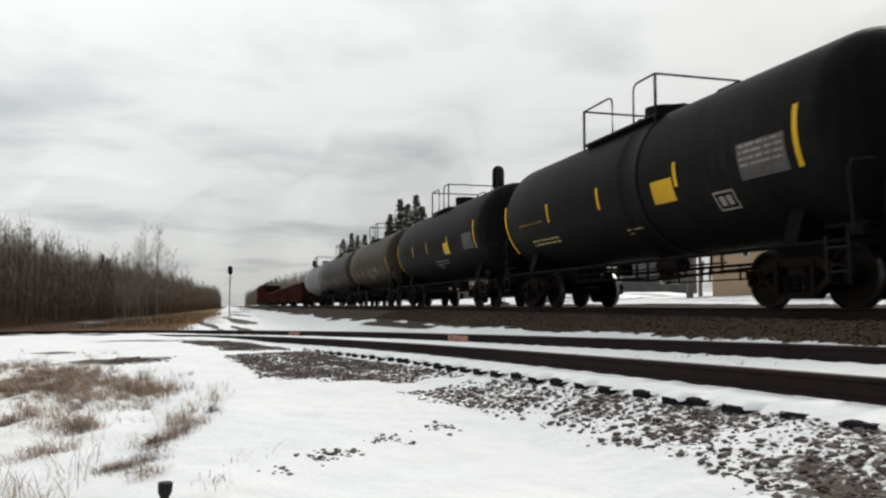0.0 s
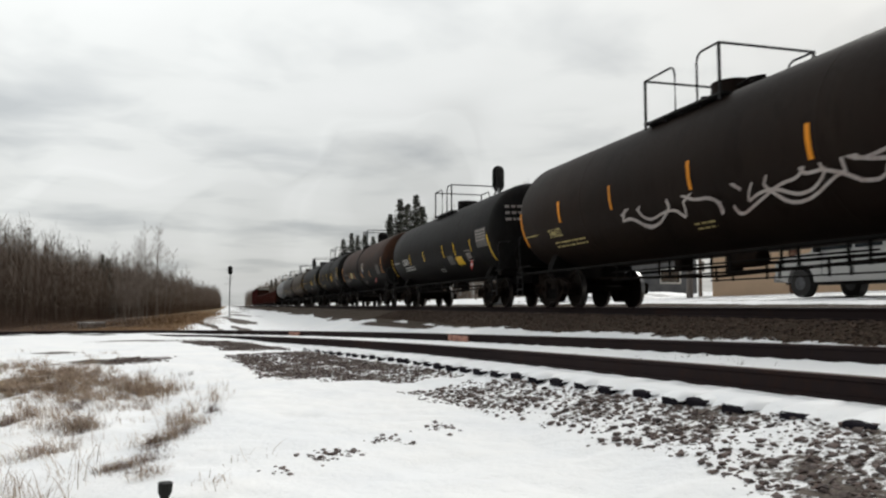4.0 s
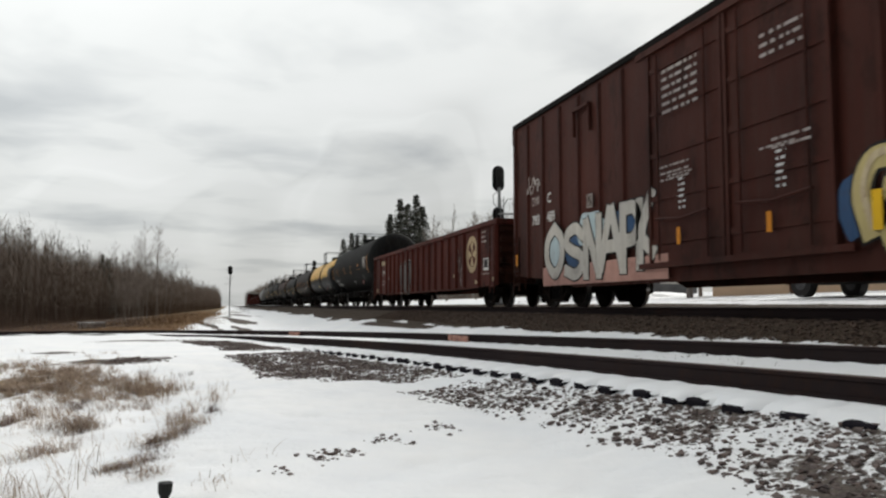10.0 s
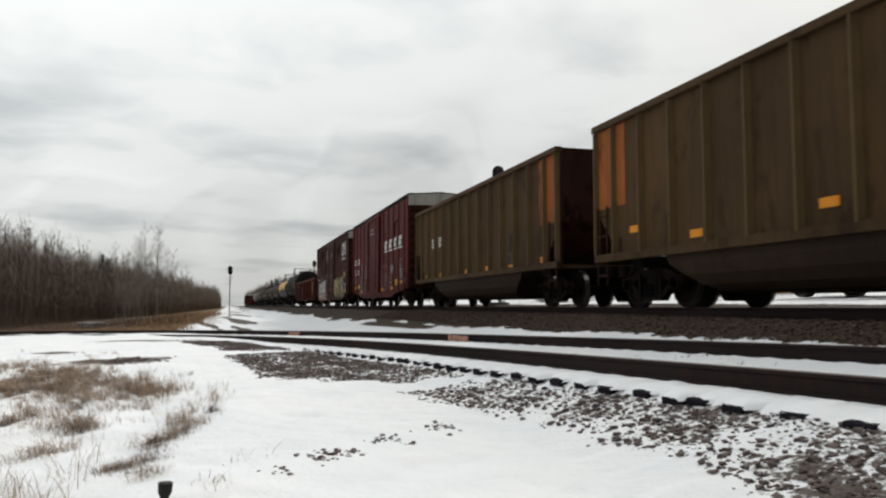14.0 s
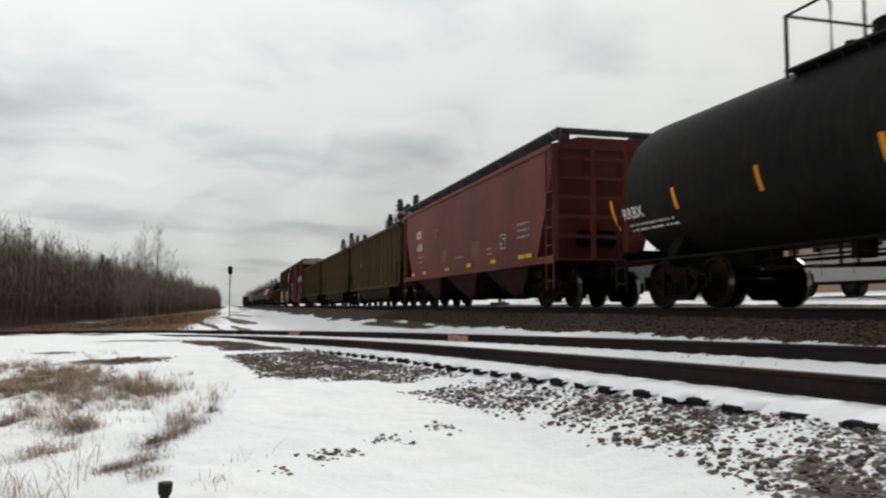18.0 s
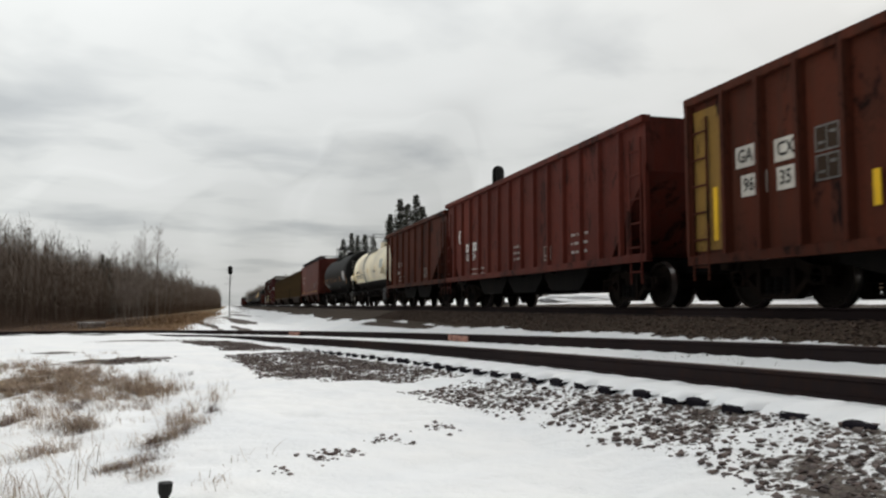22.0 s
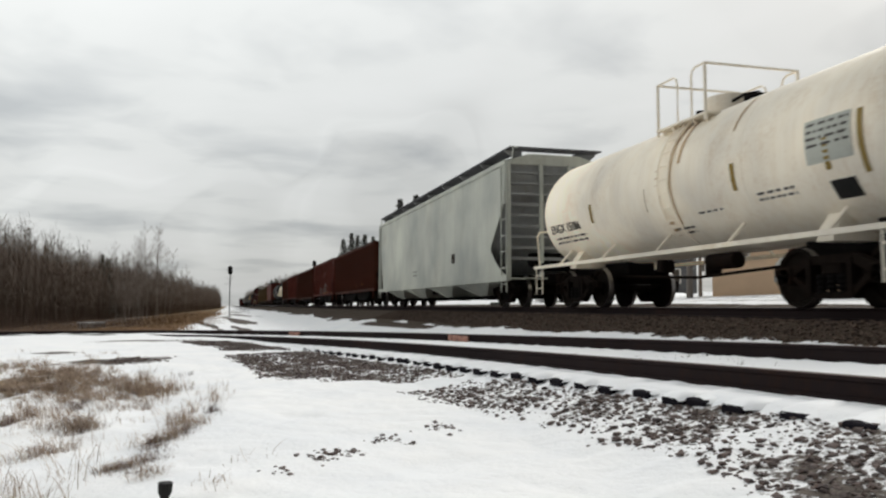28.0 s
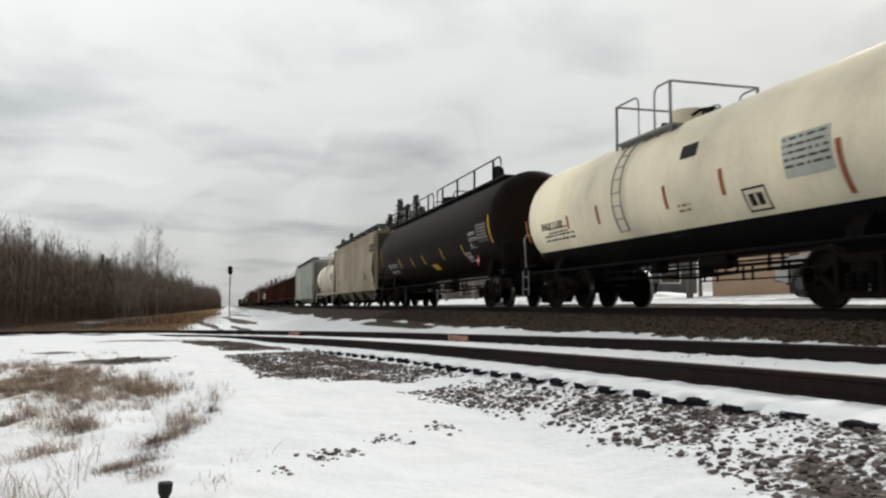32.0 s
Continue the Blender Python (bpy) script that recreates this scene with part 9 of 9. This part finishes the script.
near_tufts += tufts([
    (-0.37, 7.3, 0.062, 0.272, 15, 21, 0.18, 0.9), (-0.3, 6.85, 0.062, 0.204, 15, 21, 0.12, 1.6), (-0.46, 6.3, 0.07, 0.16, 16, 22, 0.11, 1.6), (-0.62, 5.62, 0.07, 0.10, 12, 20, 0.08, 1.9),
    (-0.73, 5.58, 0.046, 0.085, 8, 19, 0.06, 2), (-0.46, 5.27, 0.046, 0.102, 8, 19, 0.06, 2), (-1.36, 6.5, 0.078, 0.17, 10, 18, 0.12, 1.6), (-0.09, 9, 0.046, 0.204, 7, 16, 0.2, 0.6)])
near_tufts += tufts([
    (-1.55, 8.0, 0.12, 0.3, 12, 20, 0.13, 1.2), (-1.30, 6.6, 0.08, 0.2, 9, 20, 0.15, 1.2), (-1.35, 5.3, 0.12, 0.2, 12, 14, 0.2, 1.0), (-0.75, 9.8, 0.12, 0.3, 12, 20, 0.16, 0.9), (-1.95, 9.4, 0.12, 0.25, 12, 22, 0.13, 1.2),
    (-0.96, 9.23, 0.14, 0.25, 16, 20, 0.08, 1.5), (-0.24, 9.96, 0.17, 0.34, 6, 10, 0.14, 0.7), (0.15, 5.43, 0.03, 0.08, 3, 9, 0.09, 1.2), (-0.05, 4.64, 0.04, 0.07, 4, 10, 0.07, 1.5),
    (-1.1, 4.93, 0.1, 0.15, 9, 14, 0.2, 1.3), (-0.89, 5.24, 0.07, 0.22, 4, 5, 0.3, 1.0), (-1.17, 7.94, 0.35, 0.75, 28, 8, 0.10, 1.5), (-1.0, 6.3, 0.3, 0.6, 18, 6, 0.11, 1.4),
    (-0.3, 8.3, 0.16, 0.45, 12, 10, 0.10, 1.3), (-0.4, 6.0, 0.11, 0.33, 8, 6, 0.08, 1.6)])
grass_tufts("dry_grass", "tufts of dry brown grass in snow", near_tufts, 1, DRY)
# dark blades added at the tufts' feet, where the grass shades itself
m = Mat("dead_stems", 0.85, 0, 0.1)
g = m.t.nodes.new("ShaderNodeNewGeometry")
m.base(m.mix(g.outputs["Random Per Island"], (0.055, 0.038, 0.040), (0.17, 0.115, 0.095)))
grass_tufts("dead_stems", "short stems coloured dark for the shade at the feet of the grass clumps", tufts([
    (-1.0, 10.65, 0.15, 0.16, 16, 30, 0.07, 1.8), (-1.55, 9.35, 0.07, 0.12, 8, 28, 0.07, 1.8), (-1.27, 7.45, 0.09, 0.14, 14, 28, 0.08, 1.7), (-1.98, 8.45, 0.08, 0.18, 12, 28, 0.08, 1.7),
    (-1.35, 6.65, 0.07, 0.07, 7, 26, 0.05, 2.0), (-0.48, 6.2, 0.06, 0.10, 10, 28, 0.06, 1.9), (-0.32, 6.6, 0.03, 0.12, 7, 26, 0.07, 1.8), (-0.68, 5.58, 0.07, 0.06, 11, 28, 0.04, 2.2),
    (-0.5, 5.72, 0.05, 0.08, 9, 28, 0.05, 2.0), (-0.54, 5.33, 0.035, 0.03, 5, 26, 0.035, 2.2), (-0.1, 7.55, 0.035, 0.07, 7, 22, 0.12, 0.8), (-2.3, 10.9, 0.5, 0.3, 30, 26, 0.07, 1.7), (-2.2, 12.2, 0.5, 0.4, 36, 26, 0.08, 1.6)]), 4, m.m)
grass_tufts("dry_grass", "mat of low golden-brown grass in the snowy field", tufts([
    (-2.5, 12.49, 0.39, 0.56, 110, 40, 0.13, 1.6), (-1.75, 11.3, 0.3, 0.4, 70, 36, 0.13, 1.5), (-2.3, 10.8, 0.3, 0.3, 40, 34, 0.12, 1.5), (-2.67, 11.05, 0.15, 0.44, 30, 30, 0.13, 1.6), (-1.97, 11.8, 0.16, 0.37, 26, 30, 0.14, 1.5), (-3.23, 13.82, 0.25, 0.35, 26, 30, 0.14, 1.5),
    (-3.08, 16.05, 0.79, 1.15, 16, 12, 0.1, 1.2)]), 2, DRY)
m = Mat("golden_grass", 0.85, 0, 0.2)
g = m.t.nodes.new("ShaderNodeNewGeometry")
m.base(m.mix(g.outputs["Random Per Island"], (0.30, 0.185, 0.09), (0.12, 0.070, 0.040)))
spots = []
for _ in range(1100):
    y = rng.uniform(54, 150)
    x = rng.uniform(-24, -2.5)
    if x > -0.086 * y or rng.random() < 0.10:
        spots.append((x, y, 1.2, 34, rng.uniform(0.3, 0.7) + 0.7 * rng.random() ** 4, 0.8))
for _ in range(420):
    y = rng.uniform(34, 62)
    x = y * rng.uniform(-0.165, -0.055)
    if x < -1.6 and abs(off_branch(np.array([x]), np.array([y]))[0][0]) > 2.6:
        spots.append((x, y, 0.5, 26, rng.uniform(0.12, 0.30), 1.2))
grass_tufts("tall_grass", "belt of tall golden dry grass before the woods", spots, 3, m.m)


# ---- what moves ----
def motions():
    for car, mid in CARS:
        walk(car, [(t, pose(TRACK_X, mid + run(t), 0)) for t in range(0, 33, 2)])
    # every wheelset in the same place on its truck rolls alike
    for wheels in (FRONT_WHEELS, REAR_WHEELS):
        first = wheels[0]
        at = first.location.copy()
        walk(first, [(f / FPS, pose(at.x, at.y, at.z, -math.degrees(run(f / FPS) / 0.457) % 360 - 360)) for f in range(int(SECONDS * FPS) + 1)])
        keys = first.animation_data
        for ob in wheels[1:]:
            ob.rotation_mode = "QUATERNION"
            mine = ob.animation_data_create()
            mine.action = keys.action
            mine.action_slot = keys.action_slot


motions()
